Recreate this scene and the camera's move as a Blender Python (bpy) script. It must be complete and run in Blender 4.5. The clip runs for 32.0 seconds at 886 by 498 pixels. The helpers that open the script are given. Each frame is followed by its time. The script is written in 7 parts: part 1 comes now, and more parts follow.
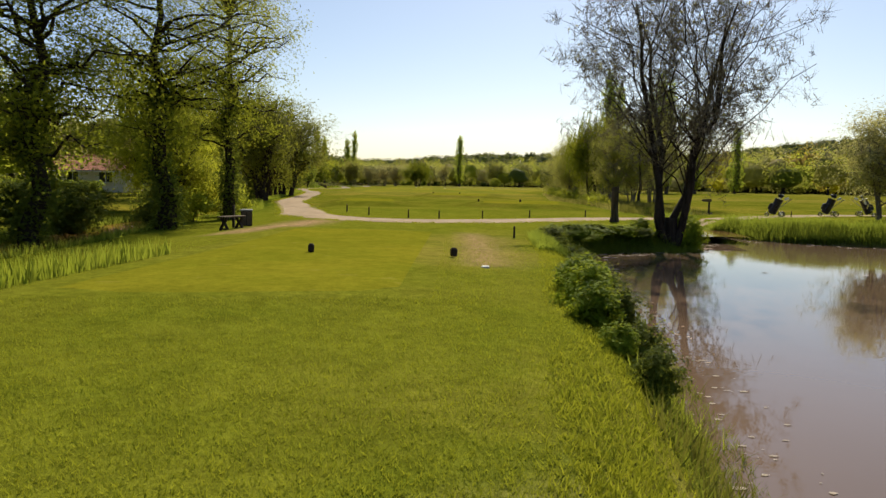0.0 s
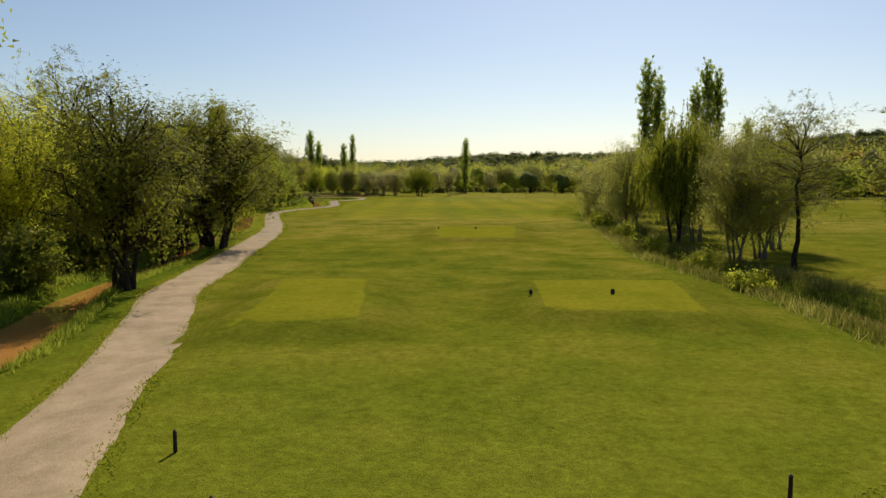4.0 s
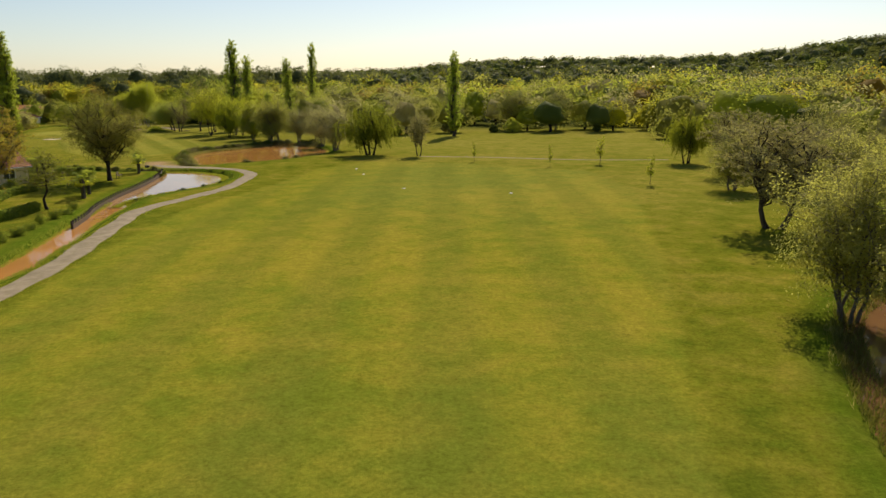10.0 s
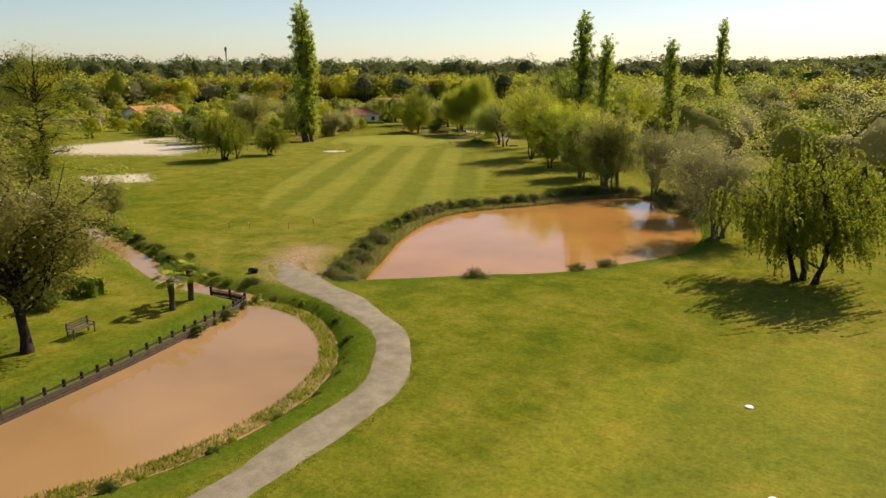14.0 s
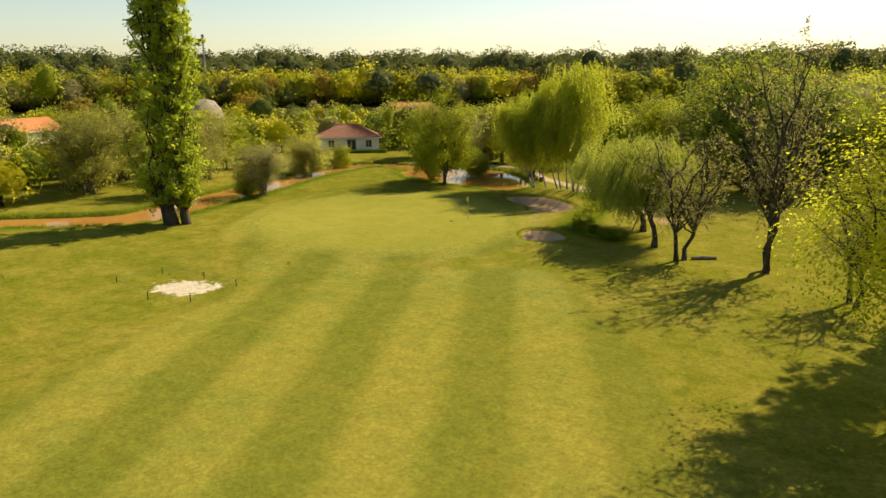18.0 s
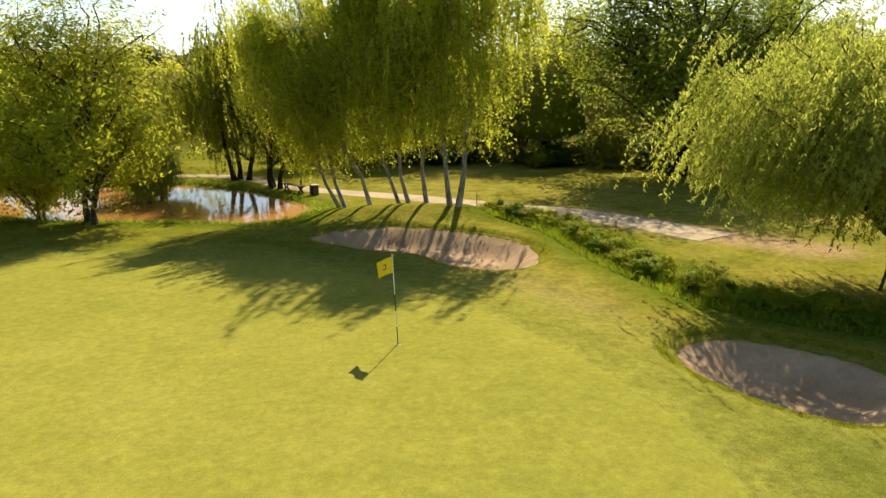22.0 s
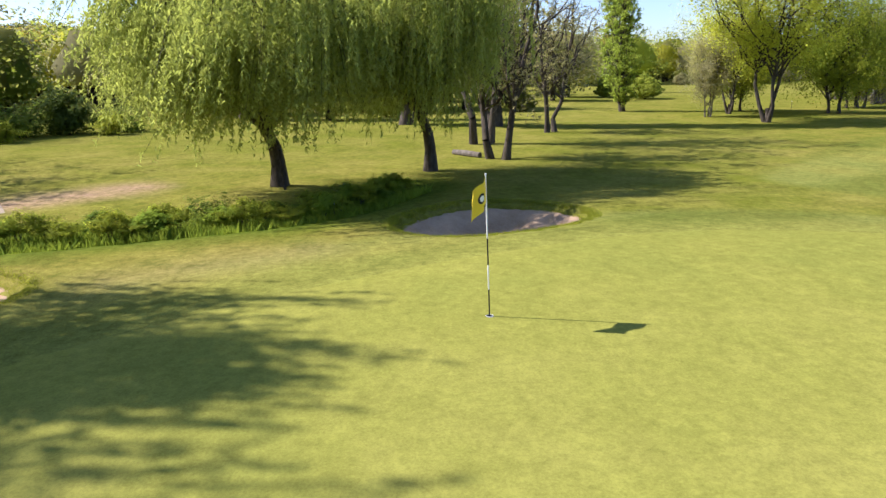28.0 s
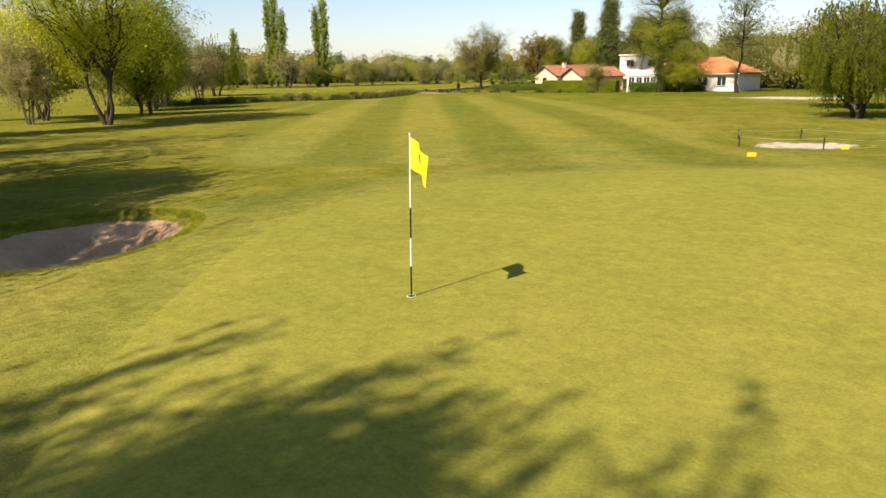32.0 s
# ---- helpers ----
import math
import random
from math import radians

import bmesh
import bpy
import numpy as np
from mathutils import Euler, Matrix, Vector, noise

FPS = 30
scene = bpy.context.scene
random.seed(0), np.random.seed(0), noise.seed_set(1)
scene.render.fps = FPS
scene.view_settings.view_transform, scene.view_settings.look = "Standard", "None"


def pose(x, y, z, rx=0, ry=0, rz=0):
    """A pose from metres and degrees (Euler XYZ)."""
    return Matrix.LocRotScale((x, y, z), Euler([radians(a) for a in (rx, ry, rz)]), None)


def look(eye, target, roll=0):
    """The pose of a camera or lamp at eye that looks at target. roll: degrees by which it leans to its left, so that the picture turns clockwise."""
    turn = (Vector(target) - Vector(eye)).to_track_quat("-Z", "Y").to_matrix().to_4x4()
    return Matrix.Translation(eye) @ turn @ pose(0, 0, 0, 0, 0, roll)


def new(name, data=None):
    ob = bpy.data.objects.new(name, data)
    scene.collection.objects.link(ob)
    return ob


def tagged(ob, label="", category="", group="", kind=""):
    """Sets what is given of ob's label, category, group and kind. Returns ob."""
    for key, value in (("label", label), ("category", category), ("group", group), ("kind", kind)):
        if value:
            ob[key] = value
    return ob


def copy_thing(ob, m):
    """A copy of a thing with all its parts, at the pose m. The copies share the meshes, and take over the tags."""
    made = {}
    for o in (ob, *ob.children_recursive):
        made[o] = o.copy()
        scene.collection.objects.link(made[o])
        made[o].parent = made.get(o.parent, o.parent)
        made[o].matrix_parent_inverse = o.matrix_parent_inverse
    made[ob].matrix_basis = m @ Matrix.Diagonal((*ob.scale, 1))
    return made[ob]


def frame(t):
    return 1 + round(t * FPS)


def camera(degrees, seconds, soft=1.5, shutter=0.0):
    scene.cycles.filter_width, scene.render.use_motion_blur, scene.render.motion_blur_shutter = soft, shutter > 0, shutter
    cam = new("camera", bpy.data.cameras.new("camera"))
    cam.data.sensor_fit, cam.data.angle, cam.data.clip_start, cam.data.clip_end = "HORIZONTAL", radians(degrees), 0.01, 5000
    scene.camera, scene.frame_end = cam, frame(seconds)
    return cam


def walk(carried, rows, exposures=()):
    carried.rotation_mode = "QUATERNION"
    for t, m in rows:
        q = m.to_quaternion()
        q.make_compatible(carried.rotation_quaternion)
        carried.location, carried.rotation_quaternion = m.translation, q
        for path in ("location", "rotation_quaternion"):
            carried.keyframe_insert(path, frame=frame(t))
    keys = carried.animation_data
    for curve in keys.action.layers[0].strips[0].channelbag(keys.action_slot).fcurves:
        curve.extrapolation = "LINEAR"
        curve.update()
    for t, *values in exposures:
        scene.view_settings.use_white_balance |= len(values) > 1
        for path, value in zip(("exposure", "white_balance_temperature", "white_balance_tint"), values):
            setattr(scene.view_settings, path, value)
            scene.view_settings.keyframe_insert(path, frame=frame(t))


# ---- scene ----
EXPOSURES = [(0, 0.42, 6700, 12), (2, 0.42, 6700, 12), (2.5, 0.38, 6650, 11), (6, 0.0, 6650, 13), (7, -0.03, 6700, 13), (8, 0.18, 6750, 13), (9, 0.39, 6850, 13), (11, 0.25, 6850, 13), (13, 0.45, 6950, 13), (15, 0.55, 6850, 13), (19, 0.85, 8100, 7), (21, 0.97, 8100, 7), (22.3, 1.06, 6700, 11), (24, 1.27, 5250, 23), (29, 1.11, 5380, 22), (32, 0.87, 6650, 19)]
cam = camera(62.9, 32.0, 1.5)
PATH = [
    (0, (-10.383, 24.862, 1.622), (-10.402, 26.853, 1.439), 1.08),
    (0.5, (-10.405, 26.879, 1.916), (-10.424, 28.870, 1.733), 1.09),
    (1, (-10.476, 29.231, 2.200), (-10.493, 31.223, 2.018), 1.09),
    (1.5, (-10.521, 31.849, 2.531), (-10.540, 33.840, 2.350), 1.07),
    (2, (-10.643, 34.652, 2.874), (-10.662, 36.643, 2.693), 0.98),
    (2.5, (-10.740, 37.812, 3.187), (-10.765, 39.804, 3.004), 0.94),
    (4.5, (-11.323, 56.468, 4.930), (-11.343, 58.460, 4.745), -0.43),
    (5, (-11.390, 63.005, 5.459), (-11.384, 64.996, 5.273), -0.42),
    (5.5, (-11.291, 69.822, 5.727), (-11.292, 71.814, 5.539), -0.41),
    (6, (-11.037, 77.085, 5.802), (-11.047, 79.076, 5.611), -0.39),
    (6.5, (-10.536, 84.480, 6.380), (-10.553, 86.471, 6.189), -0.39),
    (7, (-9.836, 91.848, 7.309), (-9.859, 93.836, 7.094), -0.40),
    (7.5, (-9.069, 99.262, 8.374), (-9.100, 101.236, 8.049), -0.52),
    (8, (-7.998, 107.447, 9.440), (-8.036, 109.411, 9.061), -0.53),
    (8.5, (-7.263, 115.642, 10.647), (-7.306, 117.596, 10.221), -0.44),
    (9, (-6.480, 123.993, 11.929), (-6.527, 125.942, 11.485), -0.46),
    (9.5, (-5.638, 132.203, 12.519), (-5.689, 134.153, 12.077), -0.47),
    (10, (-4.504, 140.252, 12.530), (-4.563, 142.203, 12.090), -0.46),
    (10.5, (-3.419, 148.526, 12.597), (-3.608, 150.468, 12.157), -0.33),
    (11, (-2.806, 157.007, 12.608), (-3.186, 158.919, 12.164), -0.21),
    (11.5, (-2.886, 166.743, 12.570), (-3.421, 168.618, 12.127), -0.20),
    (12, (-3.710, 177.445, 12.749), (-4.386, 179.273, 12.301), -0.12),
    (12.5, (-5.510, 188.522, 12.858), (-6.318, 190.295, 12.408), -0.03),
    (13, (-8.308, 199.639, 13.177), (-9.219, 201.361, 12.722), -0.01),
    (13.5, (-12.087, 210.512, 13.479), (-13.084, 212.185, 13.023), 0.02),
    (14, (-16.662, 221.345, 13.785), (-17.724, 222.976, 13.324), 0.04),
    (14.5, (-21.580, 232.009, 14.098), (-22.680, 233.614, 13.637), -0.04),
    (15, (-27.711, 242.378, 14.492), (-28.831, 243.969, 14.028), -0.02),
    (15.5, (-34.597, 252.254, 15.286), (-35.731, 253.832, 14.815), -0.03),
    (17.5, (-65.055, 293.293, 14.632), (-66.197, 294.865, 14.156), -0.23),
    (18, (-72.237, 302.787, 13.330), (-73.378, 304.361, 12.861), -0.13),
    (18.5, (-78.980, 311.541, 11.891), (-80.099, 313.132, 11.428), -0.15),
    (19, (-84.473, 318.467, 10.421), (-85.524, 320.106, 9.964), -0.08),
    (19.5, (-89.490, 324.249, 9.077), (-90.481, 325.927, 8.628), -0.10),
    (20, (-94.200, 329.288, 8.117), (-95.114, 331.010, 7.673), -0.13),
    (20.5, (-98.752, 333.679, 7.415), (-99.524, 335.472, 6.976), -0.17),
    (21, (-102.590, 337.163, 6.864), (-103.142, 339.035, 6.426), -0.30),
    (21.5, (-105.967, 340.085, 6.318), (-106.244, 342.018, 5.885), -0.43),
    (22, (-108.600, 342.554, 5.831), (-108.610, 344.507, 5.403), -0.79),
    (22.5, (-110.622, 344.341, 5.510), (-110.372, 346.279, 5.083), -1.06),
    (23, (-112.421, 345.972, 5.133), (-111.892, 347.853, 4.707), -1.33),
    (23.5, (-113.851, 347.123, 4.816), (-113.078, 348.918, 4.391), -1.59),
    (24, (-115.078, 348.239, 4.546), (-114.090, 349.925, 4.119), -1.85),
    (24.5, (-116.191, 349.429, 4.255), (-115.002, 350.980, 3.828), -1.90),
    (25, (-117.188, 350.678, 4.076), (-115.806, 352.057, 3.643), -2.07),
    (25.5, (-118.181, 351.677, 4.000), (-116.642, 352.875, 3.559), -2.24),
    (27.5, (-120.264, 358.453, 3.709), (-118.328, 358.595, 3.231), -0.92),
    (28, (-119.921, 360.126, 3.555), (-117.983, 359.984, 3.080), -0.69),
    (28.5, (-119.552, 361.799, 3.393), (-117.660, 361.349, 2.923), -0.78),
    (29, (-119.023, 363.166, 3.235), (-117.217, 362.443, 2.769), -0.85),
    (29.5, (-118.355, 364.340, 3.100), (-116.680, 363.351, 2.634), -0.87),
    (30, (-117.853, 365.454, 3.057), (-116.334, 364.239, 2.592), -0.94),
    (30.5, (-117.232, 366.208, 2.945), (-115.873, 364.816, 2.483), -0.97),
    (31, (-116.484, 366.794, 2.905), (-115.310, 365.243, 2.440), -0.91),
    (31.5, (-115.665, 367.013, 2.875), (-114.643, 365.359, 2.408), -0.89),
    (32, (-114.538, 366.541, 2.857), (-113.606, 364.834, 2.390), -0.89),
]
walk(cam, [(t, look(e, g, r)) for t, e, g, r in PATH], EXPOSURES)


# ---- world, sun ----
SUN_ELEV, SUN_AZ = 42.0, 13.0
world = bpy.data.worlds.new("world")
scene.world = world
world.use_nodes = True
wn, wl = world.node_tree.nodes, world.node_tree.links
wn.clear()
sky = wn.new("ShaderNodeTexSky")
sky.sky_type = "NISHITA"
sky.sun_disc = False
sky.sun_elevation, sky.sun_rotation = radians(SUN_ELEV), radians(SUN_AZ)
sky.air_density, sky.dust_density, sky.ozone_density = 1.0, 0.6, 2.0
wbg, wout = wn.new("ShaderNodeBackground"), wn.new("ShaderNodeOutputWorld")
wbg.inputs[1].default_value = 0.083
wl.new(sky.outputs[0], wbg.inputs[0])
wl.new(wbg.outputs[0], wout.inputs[0])

sun_data = bpy.data.lights.new("sun", "SUN")
sun_data.energy, sun_data.angle, sun_data.color = 4.5, radians(0.6), (1.0, 0.885, 0.70)
sun = new("sun", sun_data)
_e, _a = radians(SUN_ELEV), radians(SUN_AZ)
TO_SUN = Vector((math.sin(_a) * math.cos(_e), math.cos(_a) * math.cos(_e), math.sin(_e)))
sun.matrix_world = look((0, 150, 80), Vector((0, 150, 80)) - TO_SUN)


# ---- materials ----
def mat(name, rough=0.85, spec=0.3):
    m = bpy.data.materials.new(name)
    m.use_nodes = True
    n = m.node_tree.nodes
    b = n["Principled BSDF"]
    b.inputs["Roughness"].default_value = rough
    b.inputs["Specular IOR Level"].default_value = spec
    return m, n, m.node_tree.links, b


def tex_noise(n, l, vec, scale, detail=3.0, rough=0.55):
    t = n.new("ShaderNodeTexNoise")
    t.inputs["Scale"].default_value, t.inputs["Detail"].default_value, t.inputs["Roughness"].default_value = scale, detail, rough
    if vec is not None:
        l.new(vec, t.inputs["Vector"])
    return t.outputs["Fac"]


def ramp(n, l, fac, stops):
    r = n.new("ShaderNodeValToRGB")
    e = r.color_ramp.elements
    while len(e) < len(stops):
        e.new(0.5)
    for k, (p, c) in zip(e, stops):
        k.position, k.color = p, (c[0], c[1], c[2], 1) if not isinstance(c, (int, float)) else (c, c, c, 1)
    l.new(fac, r.inputs[0])
    return r.outputs[0]


def mixc(n, l, fac, a, b, mode="MIX"):
    m = n.new("ShaderNodeMix")
    m.data_type, m.blend_type = "RGBA", mode
    for key, v in ((0, fac), (6, a), (7, b)):
        if isinstance(v, (int, float)):
            m.inputs[key].default_value = v
        elif isinstance(v, tuple):
            m.inputs[key].default_value = (*v, 1)
        else:
            l.new(v, m.inputs[key])
    return m.outputs[2]


def maths(n, l, op, a, b=0.0, c=None, clamp=False):
    m = n.new("ShaderNodeMath")
    m.operation, m.use_clamp = op, clamp
    for i, v in enumerate((a, b, c)):
        if v is None:
            continue
        if isinstance(v, (int, float)):
            m.inputs[i].default_value = v
        else:
            l.new(v, m.inputs[i])
    return m.outputs[0]


def bump(n, l, b, height, strength, dist):
    k = n.new("ShaderNodeBump")
    k.inputs["Strength"].default_value, k.inputs["Distance"].default_value = strength, dist
    l.new(height, k.inputs["Height"])
    l.new(k.outputs[0], b.inputs["Normal"])


def coords(n, kind="Object"):
    return n.new("ShaderNodeTexCoord").outputs[kind]


def plain(name, color, rough=0.8, var=0.25, scale=3.0, spec=0.3, metal=0.0, fine=40.0):
    """A surface with grain at two scales."""
    m, n, l, b = mat(name, rough, spec)
    v = coords(n)
    f1, f2 = tex_noise(n, l, v, scale, 4), tex_noise(n, l, v, fine, 2)
    f = maths(n, l, "ADD", maths(n, l, "MULTIPLY", f1, 0.7), maths(n, l, "MULTIPLY", f2, 0.3))
    lo = tuple(c * (1 - var) for c in color)
    hi = tuple(min(1, c * (1 + var)) for c in color)
    l.new(ramp(n, l, f, [(0.3, lo), (0.7, hi)]), b.inputs["Base Color"])
    b.inputs["Metallic"].default_value = metal
    bump(n, l, b, f2, 0.25, 0.01)
    return m


def leaf_mat(name, a, b_, thin=0.6, rough=0.55, wood=False, glow=0.30):
    """Leaves: colours vary from leaf to leaf (and in woods from tree to tree), and light shines through."""
    m, n, l, b = mat(name, max(rough, 0.7), 0.05)
    geo, info = n.new("ShaderNodeNewGeometry"), n.new("ShaderNodeObjectInfo")
    f = maths(n, l, "ADD", maths(n, l, "MULTIPLY", geo.outputs["Random Per Island"], 0.24 if wood else 0.45), maths(n, l, "MULTIPLY", info.outputs["Random"], 0.0 if wood else 0.45))
    big = tex_noise(n, l, coords(n), 0.075 if wood else 0.9, 2)
    f = maths(n, l, "ADD", f, maths(n, l, "MULTIPLY_ADD", big, 2.2 if wood else 0.9, -0.75 if wood else -0.4), clamp=True)
    col = ramp(n, l, f, [(0.05, a), (0.95, b_)])
    l.new(col, b.inputs["Base Color"])
    tr = n.new("ShaderNodeBsdfTranslucent")
    l.new(mixc(n, l, 0.2 if wood else glow, col, (0.60, 0.64, 0.05)), tr.inputs[0])
    mx = n.new("ShaderNodeMixShader")
    mx.inputs[0].default_value = thin
    l.new(b.outputs[0], mx.inputs[1])
    l.new(tr.outputs[0], mx.inputs[2])
    l.new(mx.outputs[0], n["Material Output"].inputs[0])
    return m


def bark_mat(name, lo, hi, scale=6.0):
    m, n, l, b = mat(name, 0.95, 0.15)
    mp = n.new("ShaderNodeMapping")
    mp.inputs["Scale"].default_value = (1, 1, 0.25)
    l.new(coords(n), mp.inputs[0])
    f = tex_noise(n, l, mp.outputs[0], scale, 6, 0.7)
    l.new(ramp(n, l, f, [(0.35, lo), (0.65, hi)]), b.inputs["Base Color"])
    bump(n, l, b, f, 0.8, 0.04)
    return m


GREEN_TURF = (0.222, 0.222, 0.042)


def turf_mat(name, kind):
    """Mown grass: 'rough' (whole ground, with worn and dry parts), 'green' or 'tee'."""
    m, n, l, b = mat(name, 1.0, 0.0)
    v = coords(n)
    n1 = tex_noise(n, l, v, 0.035, 4, 0.6)
    n2 = tex_noise(n, l, v, 0.33, 5, 0.65)
    n3 = tex_noise(n, l, v, 5.0, 5, 0.75)
    n5 = tex_noise(n, l, v, 1.5, 6, 0.75)
    n4 = tex_noise(n, l, v, 26.0, 4, 0.8)

    def attr(k):
        a = n.new("ShaderNodeAttribute")
        a.attribute_name = k
        return a.outputs["Fac"]

    if kind == "rough":
        big = maths(n, l, "ADD", maths(n, l, "MULTIPLY", n1, 0.5), maths(n, l, "MULTIPLY", n2, 0.5))
        rough = ramp(n, l, big, [(0.41, (0.082, 0.108, 0.009)), (0.5, (0.132, 0.142, 0.012)), (0.59, (0.192, 0.172, 0.022))])
        fair = ramp(n, l, big, [(0.41, (0.128, 0.156, 0.015)), (0.5, (0.176, 0.180, 0.017)), (0.59, (0.228, 0.202, 0.022))])
        rough = mixc(n, l, attr("pale"), rough, ramp(n, l, big, [(0.36, (0.150, 0.160, 0.016)), (0.64, (0.255, 0.225, 0.050))]))
        fair = mixc(n, l, maths(n, l, "MULTIPLY", attr("pale"), 0.5), fair, (0.225, 0.222, 0.060))
        edge = maths(n, l, "MULTIPLY_ADD", n2, 1.6, -0.8)
        fmask = maths(n, l, "MULTIPLY_ADD", maths(n, l, "ADD", attr("fair"), edge), 1.2, 0.5, True)
        st = maths(n, l, "SINE", maths(n, l, "MULTIPLY", attr("stripe"), 1.0))
        st = maths(n, l, "MULTIPLY_ADD", st, 1.0, 0.5, True)
        fair = mixc(n, l, maths(n, l, "MULTIPLY", st, maths(n, l, "MULTIPLY_ADD", attr("cut"), 0.24, 0.32)), fair, (0.100, 0.122, 0.018))
        fair = mixc(n, l, maths(n, l, "MULTIPLY", maths(n, l, "SUBTRACT", 1.0, st), maths(n, l, "MULTIPLY", attr("cut"), 0.20)), fair, (0.240, 0.232, 0.062))
        tuft = maths(n, l, "MULTIPLY", maths(n, l, "MULTIPLY_ADD", tex_noise(n, l, v, 0.8, 6, 0.8), 6.0, -2.9, True), maths(n, l, "MULTIPLY_ADD", n1, 2.5, -0.75, True))
        rough = mixc(n, l, maths(n, l, "MULTIPLY", tuft, 0.75), rough, (0.058, 0.084, 0.008))
        col = mixc(n, l, fmask, rough, fair)
        lush = maths(n, l, "MULTIPLY_ADD", maths(n, l, "ADD", attr("lush"), edge), 0.8, 0.3, True)
        col = mixc(n, l, maths(n, l, "MULTIPLY", lush, 0.75), col, (0.052, 0.098, 0.006))
        near = maths(n, l, "MULTIPLY", attr("near"), maths(n, l, "MULTIPLY_ADD", n2, 1.5, 0.2, True))
        col = mixc(n, l, near, col, (0.135, 0.158, 0.012))
        dry = maths(n, l, "MULTIPLY", attr("dry"), maths(n, l, "MULTIPLY_ADD", n2, 3.0, -0.9, True))
        col = mixc(n, l, dry, col, (0.270, 0.215, 0.050))
        # tee bank shade put into turf colour as a darker green band
        darkened = maths(n, l, "MULTIPLY", attr("darkened"), maths(n, l, "MULTIPLY_ADD", n5, 2.4, -0.35, True))
        col = mixc(n, l, darkened, col, (0.068, 0.078, 0.008))
        bare = maths(n, l, "MULTIPLY", attr("bare"), maths(n, l, "MULTIPLY_ADD", n3, 2.0, -0.2, True))
        col = mixc(n, l, bare, col, (0.36, 0.235, 0.145))
        gm = maths(n, l, "MULTIPLY_ADD", maths(n, l, "ADD", attr("putt"), edge), 0.40, 0.78, True)
        col = mixc(n, l, gm, col, GREEN_TURF)
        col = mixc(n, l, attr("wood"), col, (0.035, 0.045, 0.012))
        sandy = maths(n, l, "MULTIPLY_ADD", maths(n, l, "ADD", attr("sand"), maths(n, l, "MULTIPLY_ADD", n5, 3.4, -1.7)), 4.0, 0.0, True)
        col = mixc(n, l, sandy, col, (0.50, 0.44, 0.33))
        mud = maths(n, l, "MULTIPLY_ADD", maths(n, l, "ADD", attr("mud"), maths(n, l, "MULTIPLY", edge, 0.4)), 2.5, 0.4, True)
        col = mixc(n, l, mud, col, (0.132, 0.117, 0.040))
    elif kind == "green":
        big = maths(n, l, "ADD", maths(n, l, "MULTIPLY", n1, 0.5), maths(n, l, "MULTIPLY", n2, 0.5))
        col = mixc(n, l, 0.55, ramp(n, l, big, [(0.38, (0.175, 0.190, 0.030)), (0.5, (0.230, 0.225, 0.036)), (0.62, (0.300, 0.275, 0.056))]), GREEN_TURF)
    else:
        col = ramp(n, l, n2, [(0.3, (0.138, 0.150, 0.011)), (0.7, (0.190, 0.182, 0.015))])
        worn = maths(n, l, "MULTIPLY_ADD", tex_noise(n, l, v, 1.3, 4, 0.7), 6.0, -3.8, True)
        col = mixc(n, l, maths(n, l, "MULTIPLY", worn, 0.5), col, (0.30, 0.25, 0.09))
    amp = 0.7 if kind == "rough" else 0.45
    fine = maths(n, l, "ADD", maths(n, l, "MULTIPLY", n3, 0.5), maths(n, l, "MULTIPLY", n4, 0.5))
    shade = maths(n, l, "MULTIPLY_ADD", maths(n, l, "SUBTRACT", fine, 0.5), amp * 4.0, 1.0)
    shade = maths(n, l, "MULTIPLY", shade, maths(n, l, "MULTIPLY_ADD", n5, {"rough": 0.95, "green": 0.5, "tee": 0.6}[kind], {"rough": 0.525, "green": 0.75, "tee": 0.7}[kind]))
    col = mixc(n, l, 1.0, col, shade, "MULTIPLY")
    l.new(col, b.inputs["Base Color"])
    bump(n, l, b, fine, 0.7 if kind == "rough" else 0.35, 0.06 if kind == "rough" else 0.02)
    return m


def sand_mat(name, a, c, grassy=0.0, far=None):
    m, n, l, b = mat(name, 0.95, 0.1)
    v = coords(n)
    f = tex_noise(n, l, v, 0.8, 6, 0.7)
    g = tex_noise(n, l, v, 22.0, 4, 0.7)
    mix = maths(n, l, "ADD", maths(n, l, "MULTIPLY", f, 0.65), maths(n, l, "MULTIPLY", g, 0.35))
    col = ramp(n, l, mix, [(0.36, a), (0.62, c)])
    if far:
        xyz = n.new("ShaderNodeSeparateXYZ")
        l.new(v, xyz.inputs[0])
        along_way = maths(n, l, "MULTIPLY_ADD", xyz.outputs[1], 1 / 100, -0.75, True)
        col = mixc(n, l, along_way, col, ramp(n, l, mix, [(0.36, far[0]), (0.62, far[1])]))
    if grassy:
        weeds = maths(n, l, "MULTIPLY_ADD", tex_noise(n, l, v, 1.1, 7, 0.8), 7.0, -3.7, True)
        col = mixc(n, l, maths(n, l, "MULTIPLY", weeds, grassy), col, (0.150, 0.160, 0.030))
    l.new(col, b.inputs["Base Color"])
    bump(n, l, b, mix, 0.7, 0.06)
    return m


def water_mat(name, color, rough=0.04, ripple=0.05):
    m, n, l, b = mat(name, rough, 0.5)
    v = coords(n)
    f = tex_noise(n, l, v, 0.12, 3)
    l.new(ramp(n, l, f, [(0.3, tuple(c * 0.85 for c in color)), (0.7, tuple(c * 1.12 for c in color))]), b.inputs["Base Color"])
    b.inputs["IOR"].default_value = 1.33
    w = tex_noise(n, l, v, 2.2, 3, 0.6)
    bump(n, l, b, w, ripple, 0.05)
    return m


